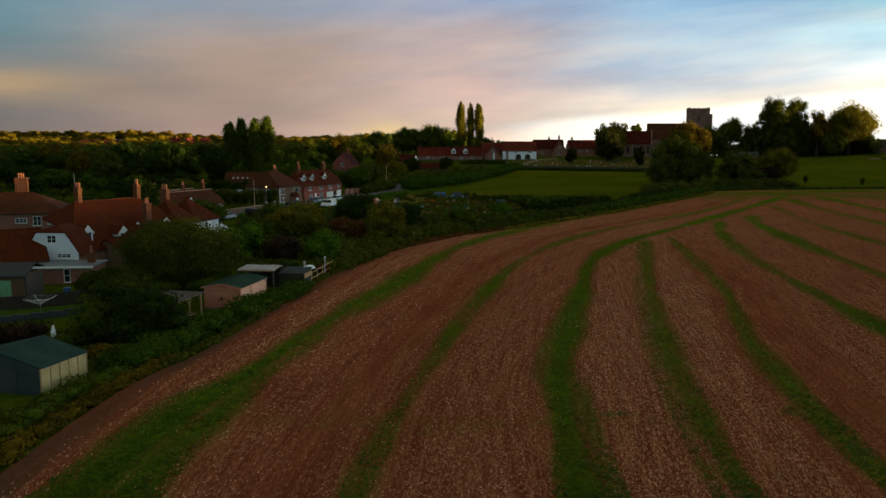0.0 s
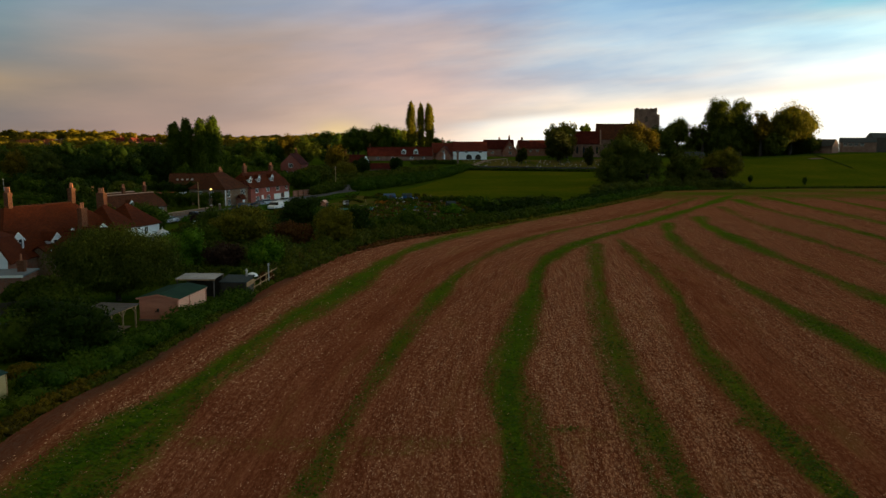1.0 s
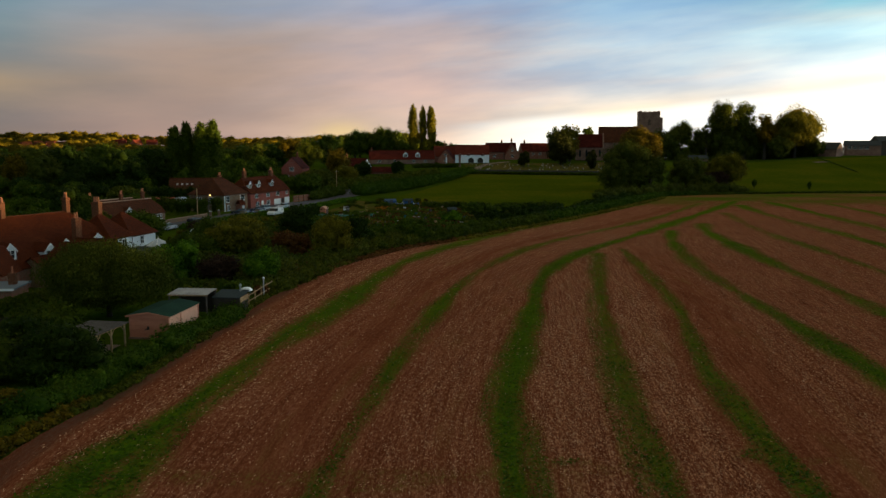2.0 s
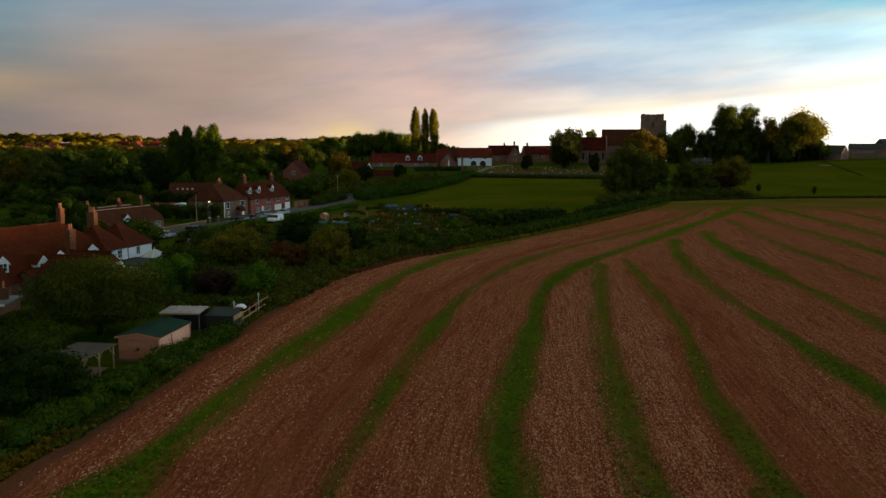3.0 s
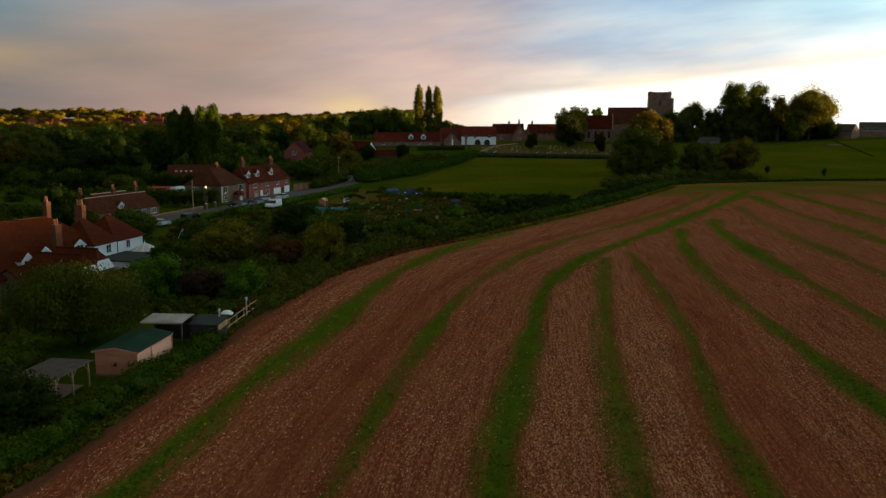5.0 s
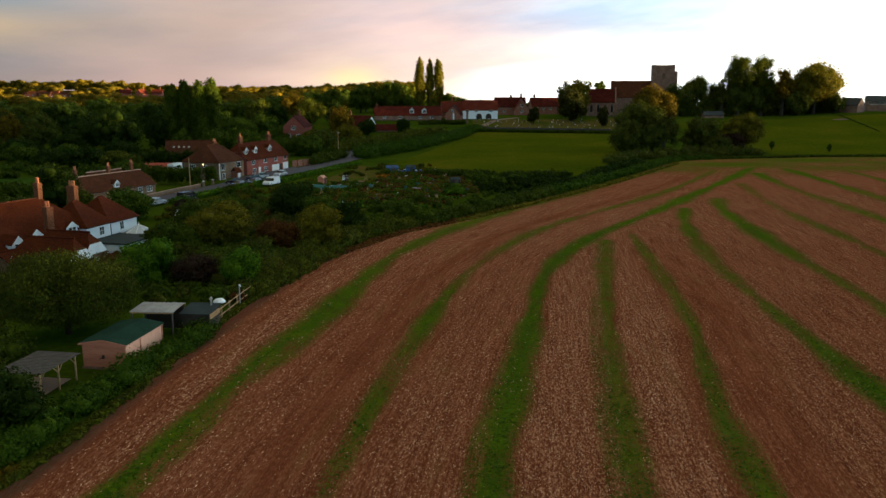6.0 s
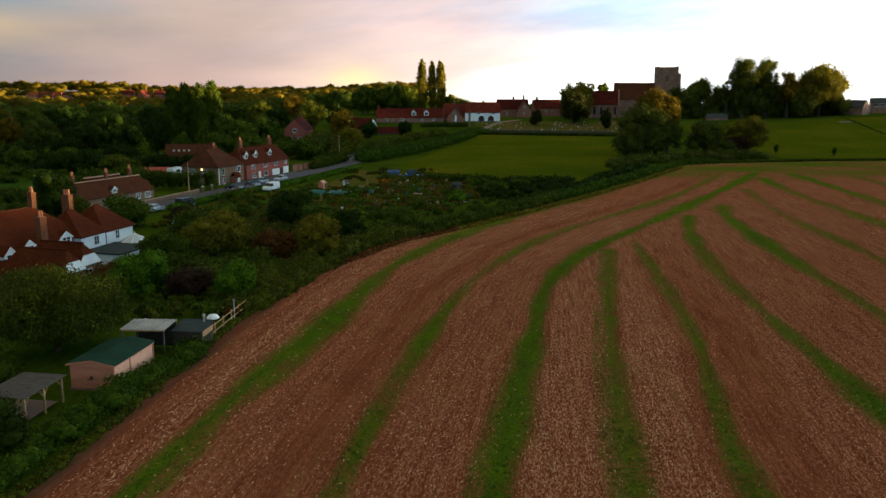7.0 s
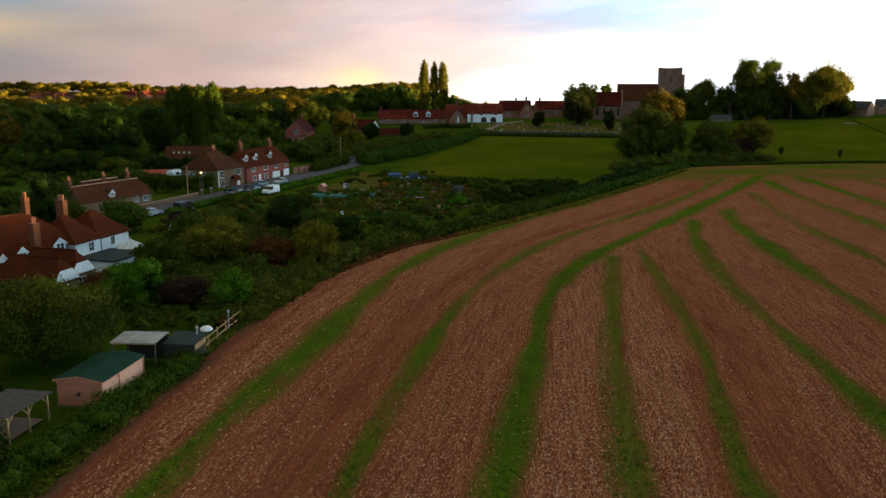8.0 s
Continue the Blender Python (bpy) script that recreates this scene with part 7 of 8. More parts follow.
# ---- cottages on the rise ----
def cottages():
    g = "cottages on the rise"
    a = house("cottage", "long low cottage with a brown tile roof and two white dormers", 3.5, 441.0, 4, 34, 9.0, 7.3, 11.6, wall="stone", roof="roof_far", kind="gable", group=g,
              windows=[("front", -12, 0.9, 1.6, 1.2, 2), ("front", -4, 0.9, 1.6, 1.2, 2), ("front", 6, 0.9, 1.6, 1.2, 2), ("front", 12, 0.9, 1.4, 1.2, 2)], chimneys=[(-15.8, 0, 12.6, 0.8, 1.4, 1)])
    for u in (1.8, 8.2):
        add_dormer(a, u, -3.7, 7.9 - drape(3.5, 441) + 0.2, 2.3, 2.9, 2.6, "roof_far")
    house("gabled_cottage", "cottage with a pointed brick gable and tiled roof", 27.5, 441, 78, 11, 8, 7.5, 12.2, wall="brick", roof="roof_far", kind="gable", group=g, windows=[("left", 0, 1.2, 1.5, 1.4, 2), ("left", 0, 4.2, 1.2, 1.2, 2)])
    house("roof_behind_cottage", "red-roofed cottage beside the white house", 27, 452, 10, 12, 8, 8.6, 13.6, wall="brick", roof="roof_far", kind="gable", group=g, chimneys=[(0, 0, 15, 1.0, 0.8, 2)])
    b = house("white_cottage", "white-fronted house with a red tile roof and dark arches below", 41.2, 447.0, -2, 18.0, 10, 9.7, 14.4, wall="white", roof="roof_far", kind="gable", group=g,
              windows=[("front", -6.6, 3.6, 1.6, 1.2, 3), ("front", -2.0, 3.6, 1.4, 1.2, 2), ("front", 5.5, 3.6, 1.6, 1.2, 2), ("right", 0, 3.4, 1.2, 1.6, 1)])
    for u in (-0.6, 4.3):
        part("archway", prism([(u - 1.5, 0.1), (u + 1.5, 0.1), (u + 1.5, 1.6), (u + 0.9, 2.5), (u, 2.8), (u - 0.9, 2.5), (u - 1.5, 1.6)], "y", -5.06, -4.9), M["dark_timber"], b)
    c = root("lych_post", pose(26.5, 429, drape(26.5, 429)), "white-painted post at the churchyard path", "post")
    part("post", box(-0.35, 0.35, -0.35, 0.35, -0.2, 4.4), M["white"], c)
    c = root("gate_post", pose(33.0, 424, drape(33.0, 424)), "pale stone gate post at the churchyard path", "post")
    part("post", box(-0.5, 0.5, -0.5, 0.5, -0.2, 5.2), M["stone"], c)
    part("cap", tube((0, 0, 5.2), (0, 0, 5.7), 0.75, 0.1, 4), M["stone"], c)
    house("brick_gable_house", "red brick house with a gabled cross wing", 60.5, 476, 0, 17, 9, 10.4, 15.3, wall="brick", roof="roof_far", kind="gable", group=g, chimneys=[(6.2, 0, 17.2, 0.9, 0.9, 2), (0.5, 0, 16.6, 0.9, 0.9, 1)],
          windows=[("front", -4, 1.4, 1.5, 1.3, 2), ("front", 4, 1.4, 1.5, 1.3, 2)])
    house("cross_wing", "red brick cross wing with a steep gable", 66.0, 471.5, 90, 10, 8.4, 9.0, 14.6, wall="brick", roof="roof_far", kind="gable", group=g, windows=[("left", 0, 1.4, 1.6, 1.4, 2), ("left", 0, 4.6, 1.3, 1.3, 2)])
    house("brick_house_by_church", "brick house with a row of windows and a plain tile roof", 83.0, 484, 6, 20, 9, 10.6, 15.0, wall="brick", roof="roof_far", kind="gable", group=g, chimneys=[(-7.8, 0, 16.6, 0.9, 0.9, 1)],
          windows=[("front", -7.5, 2.4, 1.5, 1.3, 2), ("front", -3.5, 2.4, 1.5, 1.3, 2), ("front", 0.5, 2.4, 1.5, 1.3, 2)])
    house("lower_cottage", "tiled cottage with a white pointed gable", -18.6, 396, -32, 13, 8.5, 4.4, 8.6, wall="brick", roof="roof_far", kind="gable", group=g, gable_mat="white", chimneys=[(-5, 0, 10.4, 0.8, 0.8, 1)],
          windows=[("right", 0, 1.0, 1.4, 1.2, 2), ("front", 0, 1.0, 1.6, 1.2, 2)])
    house("red_lean_to", "low red tiled outbuilding among shrubs", -5.0, 395, 4, 17, 6, 2.4, 4.6, wall="brick", roof="roof_far", kind="gable", group=g)
    house("cottage_in_trees", "brick cottage with a white window among trees", -43.0, 365, 80, 11, 9, 5.6, 10.0, wall="brick_pink", roof="roof_far", kind="gable", z0=-1.2, group=g,
          windows=[("left", 0, 5.4, 1.9, 1.6, 3), ("left", -2.0, 2.4, 1.4, 1.3, 2), ("left", 2.0, 2.4, 1.4, 1.3, 2)], chimneys=[(3.0, 0, 11.6, 0.8, 0.8, 1)])
    # the farm past the big trees
    house("farm_barn", "grey slate-roofed farm barn at the edge of the meadow", 233.6, 436, -52, 10, 8.0, 12.4, 15.8, wall="stone", roof="slate", kind="gable", group="farm buildings", ridge_caps=False)
    # open-sided barn: white window frames stand in for the bright sky behind
    house("farm_house", "low slate-roofed farm building, white windows standing in for sky through its openings", 257.5, 447, -24, 18, 9, 14.2, 16.6, wall="stone", roof="slate", kind="gable", group="farm buildings", ridge_caps=False,
          windows=[("front", u, 12.2 - drape(257.5, 447), 2.0, 1.7, 2) for u in (-6.6, -3.8, -1.0, 1.8)])
    house("large_farm_barn", "tall dark farm barn with a grey roof", 277.0, 450, -10, 20, 12, 16.6, 19.2, wall="dark_wall", roof="slate", kind="gable", group="farm buildings", ridge_caps=False)
    house("stone_shed", "small pale stone shed under the trees", 158.0, 428, 5, 10, 4, 7.6, 9.2, wall="stone", roof="slate", kind="gable", ridge_caps=False)
    # roofs of the village on the far hillside
    rng = np.random.RandomState(8)
    for k in range(8):
        hx_ = -442 + k * 9.6 + rng.uniform(-2, 2)
        house("hillside_house", "distant red-roofed house on the wooded hillside", hx_, 1003 + rng.uniform(-6, 6), rng.uniform(-15, 15), rng.uniform(8, 11), 8, 10.2 + rng.uniform(-0.6, 0.6), 13.4 + rng.uniform(-0.6, 0.6), wall="brick_pink", roof="roof_brown", kind="gable", group="hillside houses",
              windows=[("front", -2.5, 1.6, 1.6, 1.4, 2), ("front", 2.5, 1.6, 1.6, 1.4, 2)])
    for hx_, hy_, L, yaw in ((-326, 1004, 13, 12), (-305, 996, 11, 62), (-290, 1006, 12, 5), (-238, 1012, 16, 4)):
        house("hilltop_house", "distant brick house with a red gable on the hill", hx_, hy_, yaw, L, 9, 11.2, 15.6, wall="brick_pink", roof="roof_far", kind="gable", group="hillside houses", chimneys=[(3, 0, 17.6, 1.2, 1.0, 2)])


def oast():
    """Round-kilned oast house whose white cowl shows above the trees."""
    x, y = -26.2, 384.0
    z = drape(x, y)
    ob = root("oast_house", pose(x, y, z), "brick oast house with a white wooden cowl", "house")
    part("kiln_wall", tube((0, 0, 0), (0, 0, 2.6 - z), 2.6, 2.6, 14), M["brick"], ob)
    part("kiln_roof", tube((0, 0, 2.6 - z), (0, 0, 5.8 - z), 2.8, 0.8, 14), M["roof_far"], ob)
    part("cowl", tube((0, 0, 5.8 - z), (0.3, 0, 8.6 - z), 0.95, 0.2, 10), M["white"], ob, "white wooden cowl")
    part("vane", box(0.3, 1.4, -0.04, 0.04, 8.0 - z, 8.4 - z), M["white"], ob)


oast()
cottages()


# ---- hedges ----
hedge("field_hedge", [(-23.5, 57), (-22.5, 61), (-20.7, 69), (-19.2, 75), (-17.0, 84), (-15.9, 88)], (1.5, 1.4), 1.75, "leaf_hedge", "thick green field hedge with an uneven top", 21, density=60, size=0.13, lumpy=0.3)
hedge("bramble_hedge", [(-13.0, 101), (-11.6, 107), (-9.0, 116), (-6.4, 124.5)], (1.5, 2.0), 1.4, "leaf_olive", "low yellowing bramble hedge at the field edge", 22, density=40, size=0.14, lumpy=0.5)
hedge("field_edge_shrubs", [(-14.6, 104), (-12.8, 110), (-10.4, 118), (-8.0, 126), (-3.0, 138), (3, 148)], (1.8, 3.0), 1.8, "leaf_olive", "mixed green shrubs along the field edge", 23, density=34, size=0.17, lumpy=0.5)
hedge("boundary_hedge", [(-1, 143), (9, 156), (21, 171.5), (35, 190.5)], (2.4, 1.8), 1.5, "leaf_dark", "untrimmed green hedge between field and allotments", 24, density=26, size=0.2, lumpy=0.4)
hedge("far_boundary_hedge", [(35, 190.5), (53, 216), (74, 247), (86, 264), (100, 271)], (1.9, 1.6), 1.4, "leaf_hedge", "hedge along the far side of the field", 25, density=18, size=0.24, lumpy=0.3)
hedge("low_field_edge", [(98, 273), (150, 279), (210, 280), (300, 284)], 0.8, 1.0, "leaf_dark", "low dark weedy edge between field and meadow", 26, density=14, size=0.2, lumpy=0.3)
hedge("rank_weeds", [(-26.4, 34), (-25.4, 42), (-24.4, 50), (-23.0, 56)], 0.75, 1.3, "leaf_mid", "rank green weeds before the garage", 39, density=60, size=0.12, lumpy=0.6)
hedge("dry_weeds", [(-22.9, 34), (-22.9, 42), (-22.4, 49), (-21.3, 56), (-20.3, 60)], 0.5, 0.9, "leaf_gold", "dead orange-brown weeds at the field corner", 40, density=60, size=0.12, lumpy=0.7)
hedge("verge_weeds", [(-20.4, 58), (-19.4, 62), (-17.7, 71), (-15.6, 86), (-14.2, 96), (-11.4, 108)], 0.4, 0.6, "leaf_olive", "dry tangled grass along the foot of the hedge", 27, density=60, size=0.12, lumpy=0.6)
hedge("edge_brambles", [(-11.2, 108), (-8.6, 117), (-4.6, 127), (2.4, 142.5), (12, 155), (24, 170)], (0.7, 0.6), 0.8, "leaf_rust", "rusty brambles spilling on to the field edge", 18, density=30, size=0.14, lumpy=0.7)
hedge("edge_grasses", [(12.6, 155), (25, 171), (38, 188), (56, 213), (84, 256)], 0.7, 0.9, "leaf_amber", "tall dry grasses at the far field edge", 19, density=22, size=0.18, lumpy=0.6)
hedge("meadow_edge_scrub", [(24, 183), (34, 195), (43, 207), (52, 225), (64, 245), (73, 258)], (1.4, 2.0), 2.4, "leaf_deep", "rough dark scrub between the field hedge and the meadow", 48, density=12, size=0.24, lumpy=0.6)
hedge("meadow_hedge", [(9.5, 234.5), (18, 232), (26, 229.3)], 2.2, 1.3, "leaf_dark", "trimmed dark hedge at the foot of the green meadow", 28, density=16, size=0.25, lumpy=0.12)
hedge("second_meadow_hedge", [(28.8, 227.8), (36, 225.3), (43.5, 223.2)], 2.0, 1.3, "leaf_dark", "second trimmed hedge at the foot of the green meadow", 29, density=16, size=0.25, lumpy=0.12)
hedge("bank_hedge", [(-12, 292), (0, 312), (14, 345), (28, 382), (36, 397)], (4.5, 3.2), 3.6, "leaf_hedge", "broad sloping hedge bank beside the green meadow", 30, density=16, size=0.24, lumpy=0.12)
hedge("upper_bank_hedge", [(-22, 312), (-12, 335), (2, 368), (18, 392)], (4.0, 3.0), 3.2, "leaf_olive", "olive hedge bank above the lane", 31, density=9, size=0.35, lumpy=0.25)
hedge("churchyard_hedge", [(35, 392), (60, 388), (96, 383)], 1.5, 0.9, "leaf_dark", "straight dark hedge under the churchyard wall", 32, density=12, size=0.3, lumpy=0.06)
hedge("lane_hedge", [(-45.5, 186), (-42, 197), (-35.5, 210), (-29, 224), (-25, 234), (-18, 254), (-12, 270)], (1.4, 1.2), 1.3, "leaf_bright", "clipped bright green hedge along the lane", 33, density=22, size=0.2, lumpy=0.15)
hedge("garden_hedge", [(-66, 226), (-61, 222.5), (-55, 219.8), (-50, 219.6), (-45.6, 220.6)], 4.5, 1.6, "leaf_dark", "tall dark clipped hedge before the brick house", 34, density=16, size=0.22, lumpy=0.08)
hedge("barn_hedge", [(-92, 277), (-82, 276), (-72, 275), (-63, 275.5)], 4.4, 1.6, "leaf_deep", "dark hedge before the rooflit barn", 47, density=14, size=0.24, lumpy=0.2)
hedge("far_lane_hedge", [(-26, 268), (-21, 282), (-18, 294)], 3.0, 1.6, "leaf_dark", "dark hedge beyond the lane", 35, density=14, size=0.25, lumpy=0.2)
hedge("cottage_hedge", [(10, 420), (22, 421), (31, 420)], 2.2, 1.4, "leaf_dark", "clipped hedge before the cottages", 36, density=10, size=0.35, lumpy=0.1)
hedge("tree_belt_foot", [(150, 444), (180, 442), (210, 441), (232, 441)], (5.0, 4.0), 3.0, "leaf_shade", "tangled hedge under the great trees", 20, density=8, size=0.4, lumpy=0.3)
patch("garden_lawn", [(-41, 176), (-27, 170), (-20, 192), (-33, 201)], 0.06, M["lawn"], "green garden lawn below the lane", "lawn", 2.0)
hedge("garden_border", [(-36, 86), (-31, 80), (-29, 72), (-29.5, 66)], (2.6, 3.4), 2.4, "leaf_dark", "dark overgrown garden shrubbery", 37, density=34, size=0.16, lumpy=0.45)
hedge("red_border", [(-40, 66), (-36, 67.5), (-33.5, 66)], 1.6, 1.3, "leaf_plum", "dark red shrubs beside the garage", 38, density=40, size=0.13, lumpy=0.4)

# ---- garden trees ----
T_ = tree
T_("willow_tree", -28.6, 89.0, 8.2, 6.6, "leaf_willow", "spreading grey-green willow over the gardens", 41, leaves=52000, size=0.115, base=0.8, clumps=96, droop=1.0, core=0, inside=0.62)
T_("shrub", -26.9, 108.5, 5.6, 3.5, "leaf_bright", "rounded bright green shrub beside the white house garden", 42, leaves=7000, size=0.17, base=0.3, clumps=40, category="shrub")
T_("shrub", -20.7, 106.5, 4.0, 3.0, "leaf_plum", "dark purple-leaved shrub in the garden", 43, leaves=4000, size=0.16, base=0.2, clumps=30, category="shrub")
T_("shrub", -15.8, 106, 4.8, 2.6, "leaf_bright", "green shrub at the end of the rail fence", 44, leaves=4500, size=0.16, base=0.2, clumps=30, category="shrub")
T_("tree", -23.6, 131, 7.0, 5.4, "leaf_amber", "broad olive-green tree turning in autumn", 45, leaves=7500, size=0.22, base=0.6, clumps=46)
T_("tree", -29.0, 126, 5.6, 4.4, "leaf_dark", "broad dark green garden tree", 46, leaves=6000, size=0.22, base=0.5, clumps=40)
T_("tree", -8.5, 126.5, 6.8, 3.3, "leaf_amber", "small round tree with yellow-green leaves", 47, leaves=7000, size=0.18, base=0.8, clumps=40)
T_("tree", -16.8, 160, 7.6, 5.4, "leaf_deep", "dense very dark tree beside the allotments", 48, leaves=6500, size=0.24, base=0.4, clumps=42, core=0.82)
T_("shrub", -15.0, 128.5, 4.8, 3.2, "leaf_rust", "russet shrub behind the field edge", 49, leaves=4500, size=0.18, base=0.2, clumps=30, category="shrub")
T_("tree", -5.6, 138.5, 6.2, 2.7, "leaf_deep", "dark green tree at the field edge", 50, leaves=5000, size=0.2, base=0.3, clumps=34)
T_("shrub", 3.4, 152, 4.6, 3.2, "leaf_mid", "green shrub in the boundary hedge", 51, leaves=3600, size=0.2, base=0.2, clumps=28, category="shrub")
T_("tree", -10.5, 150, 6.0, 4.0, "leaf_mid", "green tree on the allotment corner", 52, leaves=4500, size=0.22, base=0.3, clumps=34)
T_("tree", -30.5, 147, 6.6, 4.6, "leaf_dark", "dark garden tree behind the conservatory", 53, leaves=4500, size=0.22, base=0.3, clumps=34)
T_("shrub", -33.5, 116, 3.2, 2.6, "leaf_rust", "low reddish shrub before the low barn", 54, leaves=2600, size=0.16, base=0.2, clumps=24, category="shrub")
T_("shrub", -31.5, 105, 3.8, 2.4, "leaf_gold", "golden-leaved shrub beside the willow", 55, leaves=3000, size=0.15, base=0.2, clumps=24, category="shrub")
T_("tree", -60.6, 164, 11.4, 4.6, "leaf_deep", "dark domed evergreen behind the chimneys", 56, leaves=6000, size=0.24, base=0.2, clumps=44, core=0.85)
T_("shrub", -48.5, 166, 6.2, 4.6, "leaf_mid", "broad green shrub behind the white house", 57, leaves=4200, size=0.24, base=0.2, clumps=34, category="shrub")
T_("shrub", -54.5, 158, 6.8, 3.0, "leaf_olive", "yellow-green shrub beside the evergreen", 58, leaves=3000, size=0.22, base=0.2, clumps=24, category="shrub")
T_("shrub", -36.0, 165, 4.0, 4.2, "leaf_plum", "dark red garden shrub by the lane", 59, leaves=2800, size=0.22, base=0.2, clumps=26, category="shrub")
T_("shrub", -31.0, 172, 3.2, 4.4, "leaf_mid", "low green garden shrubs by the lane", 60, leaves=2800, size=0.22, base=0.2, clumps=26, category="shrub")
T_("tree", -37.6, 88.5, 3.4, 2.6, "leaf_dark", "dark garden tree beside the outbuilding", 61, leaves=4200, size=0.2, base=0.5, clumps=30)
T_("shrub", -25.6, 66.0, 2.6, 2.6, "leaf_mid", "green shrub behind the concrete garage", 62, leaves=4200, size=0.13, base=0.1, clumps=28, category="shrub")
T_("shrub", -25.2, 59.0, 1.6, 1.4, "leaf_gold", "orange autumn shrub at the field corner", 63, leaves=2600, size=0.11, base=0.1, clumps=22, category="shrub")
T_("shrub", -25.4, 46.0, 1.0, 1.1, "leaf_olive", "weedy shrub before the garage wall", 64, leaves=2600, size=0.11, base=0.1, clumps=22, category="shrub")
T_("shrub", 5.0, 178, 2.6, 2.4, "leaf_dark", "small dark bush on the allotments", 65, leaves=1600, size=0.2, base=0.1, clumps=18, category="shrub")
T_("shrub", 13.5, 190, 3.0, 2.6, "leaf_bright", "green bush on the allotments", 66, leaves=1600, size=0.2, base=0.1, clumps=18, category="shrub")
T_("shrub", 24.0, 206, 3.2, 3.4, "leaf_mid", "green bush in the allotment corner", 67, leaves=1800, size=0.22, base=0.1, clumps=20, category="shrub")
T_("shrub", 20.5, 222, 2.6, 3.8, "leaf_mid", "round green bush below the meadow", 68, leaves=1800, size=0.25, base=0.1, clumps=20, category="shrub")
T_("shrub", 31.0, 216, 2.4, 2.8, "leaf_mid", "bright green bush below the meadow", 69, leaves=1600, size=0.25, base=0.1, clumps=18, category="shrub")
T_("shrub", -22.0, 190, 3.2, 3.6, "leaf_dark", "dark bush by the lane hedge", 70, leaves=1800, size=0.22, base=0.1, clumps=20, category="shrub")

T_("shrub", -24.4, 66.0, 4.6, 3.6, "leaf_deep", "big dark evergreen bush in the field hedge", 71, leaves=9000, size=0.13, base=0.1, clumps=44, category="shrub", core=0.85)
T_("shrub", -28.4, 70.0, 4.2, 3.0, "leaf_deep", "dark bush behind the garage", 72, leaves=5000, size=0.14, base=0.1, clumps=34, category="shrub", core=0.85)


def undergrowth(name, leaf, label, seed, n, boxes, low, high, size):
    """Rough low growth filling the ground between the gardens: many small clumps in one mesh."""
    rng = np.random.RandomState(seed)
    cl = []
    for k in range(n):
        x0, x1, y0, y1 = boxes[rng.randint(len(boxes))]
        y = rng.uniform(y0, y1)
        x = rng.uniform(x0, x1)
        x = min(x, float(hedge_x(y)) - 1.2)
        h = rng.uniform(low, high)
        r = h * rng.uniform(0.6, 1.1)
        z = drape(x, y)
        for j in range(4):
            a = rng.uniform(0, 2 * math.pi)
            cl.append((x + 0.6 * r * math.cos(a), y + 0.6 * r * math.sin(a), z + h * rng.uniform(0.25, 0.6), r * rng.uniform(0.4, 0.7), h * rng.uniform(0.3, 0.5)))
    qv = clump_cloud(cl, n * 260, size, rng, inside=0.35)
    tv, tf = blob_cores(cl, 0.64, rng)
    tagged(new(name, join_mixed(name, qv, tv, tf, M[leaf])), label, "undergrowth", kind="stuff")


GARDENS = [(-27, -12, 97, 125), (-32, -8, 112, 150), (-30, 2, 128, 168), (-36, -14, 150, 182), (-40, -30, 98, 128)]
undergrowth("dark_undergrowth", "leaf_shade", "dark overgrown shrubs between the gardens", 201, 130, GARDENS, 1.2, 3.0, 0.22)
undergrowth("green_undergrowth", "leaf_dark", "tangled green shrubs between the gardens", 202, 110, GARDENS, 1.0, 2.6, 0.2)
undergrowth("olive_undergrowth", "leaf_mid", "fresh green shrubs between the gardens", 203, 60, GARDENS, 0.8, 2.2, 0.2)
undergrowth("bramble_thicket", "leaf_rust", "russet brambles and dead weeds near the field edge", 210, 24, [(-17, -5, 110, 134)], 0.8, 2.0, 0.17)
undergrowth("garden_thicket", "leaf_dark", "dark garden shrubs below the lane", 211, 22, [(-46, -24, 148, 184), (-40, -26, 184, 206)], 0.8, 2.2, 0.22)
undergrowth("garden_growth", "leaf_amber", "yellow-green garden growth below the lane", 212, 80, [(-44, -22, 160, 190), (-38, -20, 186, 210)], 0.5, 1.4, 0.2)
undergrowth("rust_undergrowth", "leaf_rust", "reddish autumn shrubs between the gardens", 204, 10, GARDENS, 0.8, 2.0, 0.2)
PLOTS = [(-20, 8, 176, 215), (-10, 24, 195, 235), (-28, -6, 182, 200), (-6, 10, 230, 262)]
undergrowth("allotment_growth", "leaf_olive", "rank green growth across the allotments", 205, 60, PLOTS, 0.5, 1.6, 0.2)
undergrowth("allotment_bushes", "leaf_mid", "green fruit bushes across the allotments", 206, 36, PLOTS, 0.7, 2.2, 0.22)
undergrowth("allotment_flowers", "leaf_gold", "golden late flowers across the allotments", 207, 70, PLOTS, 0.4, 1.0, 0.16)
undergrowth("plot_edge_growth", "leaf_olive", "rough green growth between the lane and the plots", 213, 70, [(-25, -8, 206, 238), (-14, 4, 238, 258), (18, 40, 205, 236)], 0.4, 1.1, 0.18)
undergrowth("russet_growth", "leaf_rust", "russet dying growth among the gardens", 214, 16, [(-34, -8, 118, 160), (-24, 10, 178, 230)], 0.5, 1.3, 0.17)
undergrowth("corner_scrub", "leaf_deep", "dark scrub between the allotments and the field hedge", 215, 70, [(20, 36, 190, 216), (30, 46, 204, 226)], 0.8, 2.2, 0.22)
undergrowth("plot_corner_growth", "leaf_mid", "fresh green growth at the near edge of the allotments", 216, 90, [(-12, 2, 156, 176), (6, 24, 172, 196), (-24, -8, 200, 216)], 0.5, 1.5, 0.2)
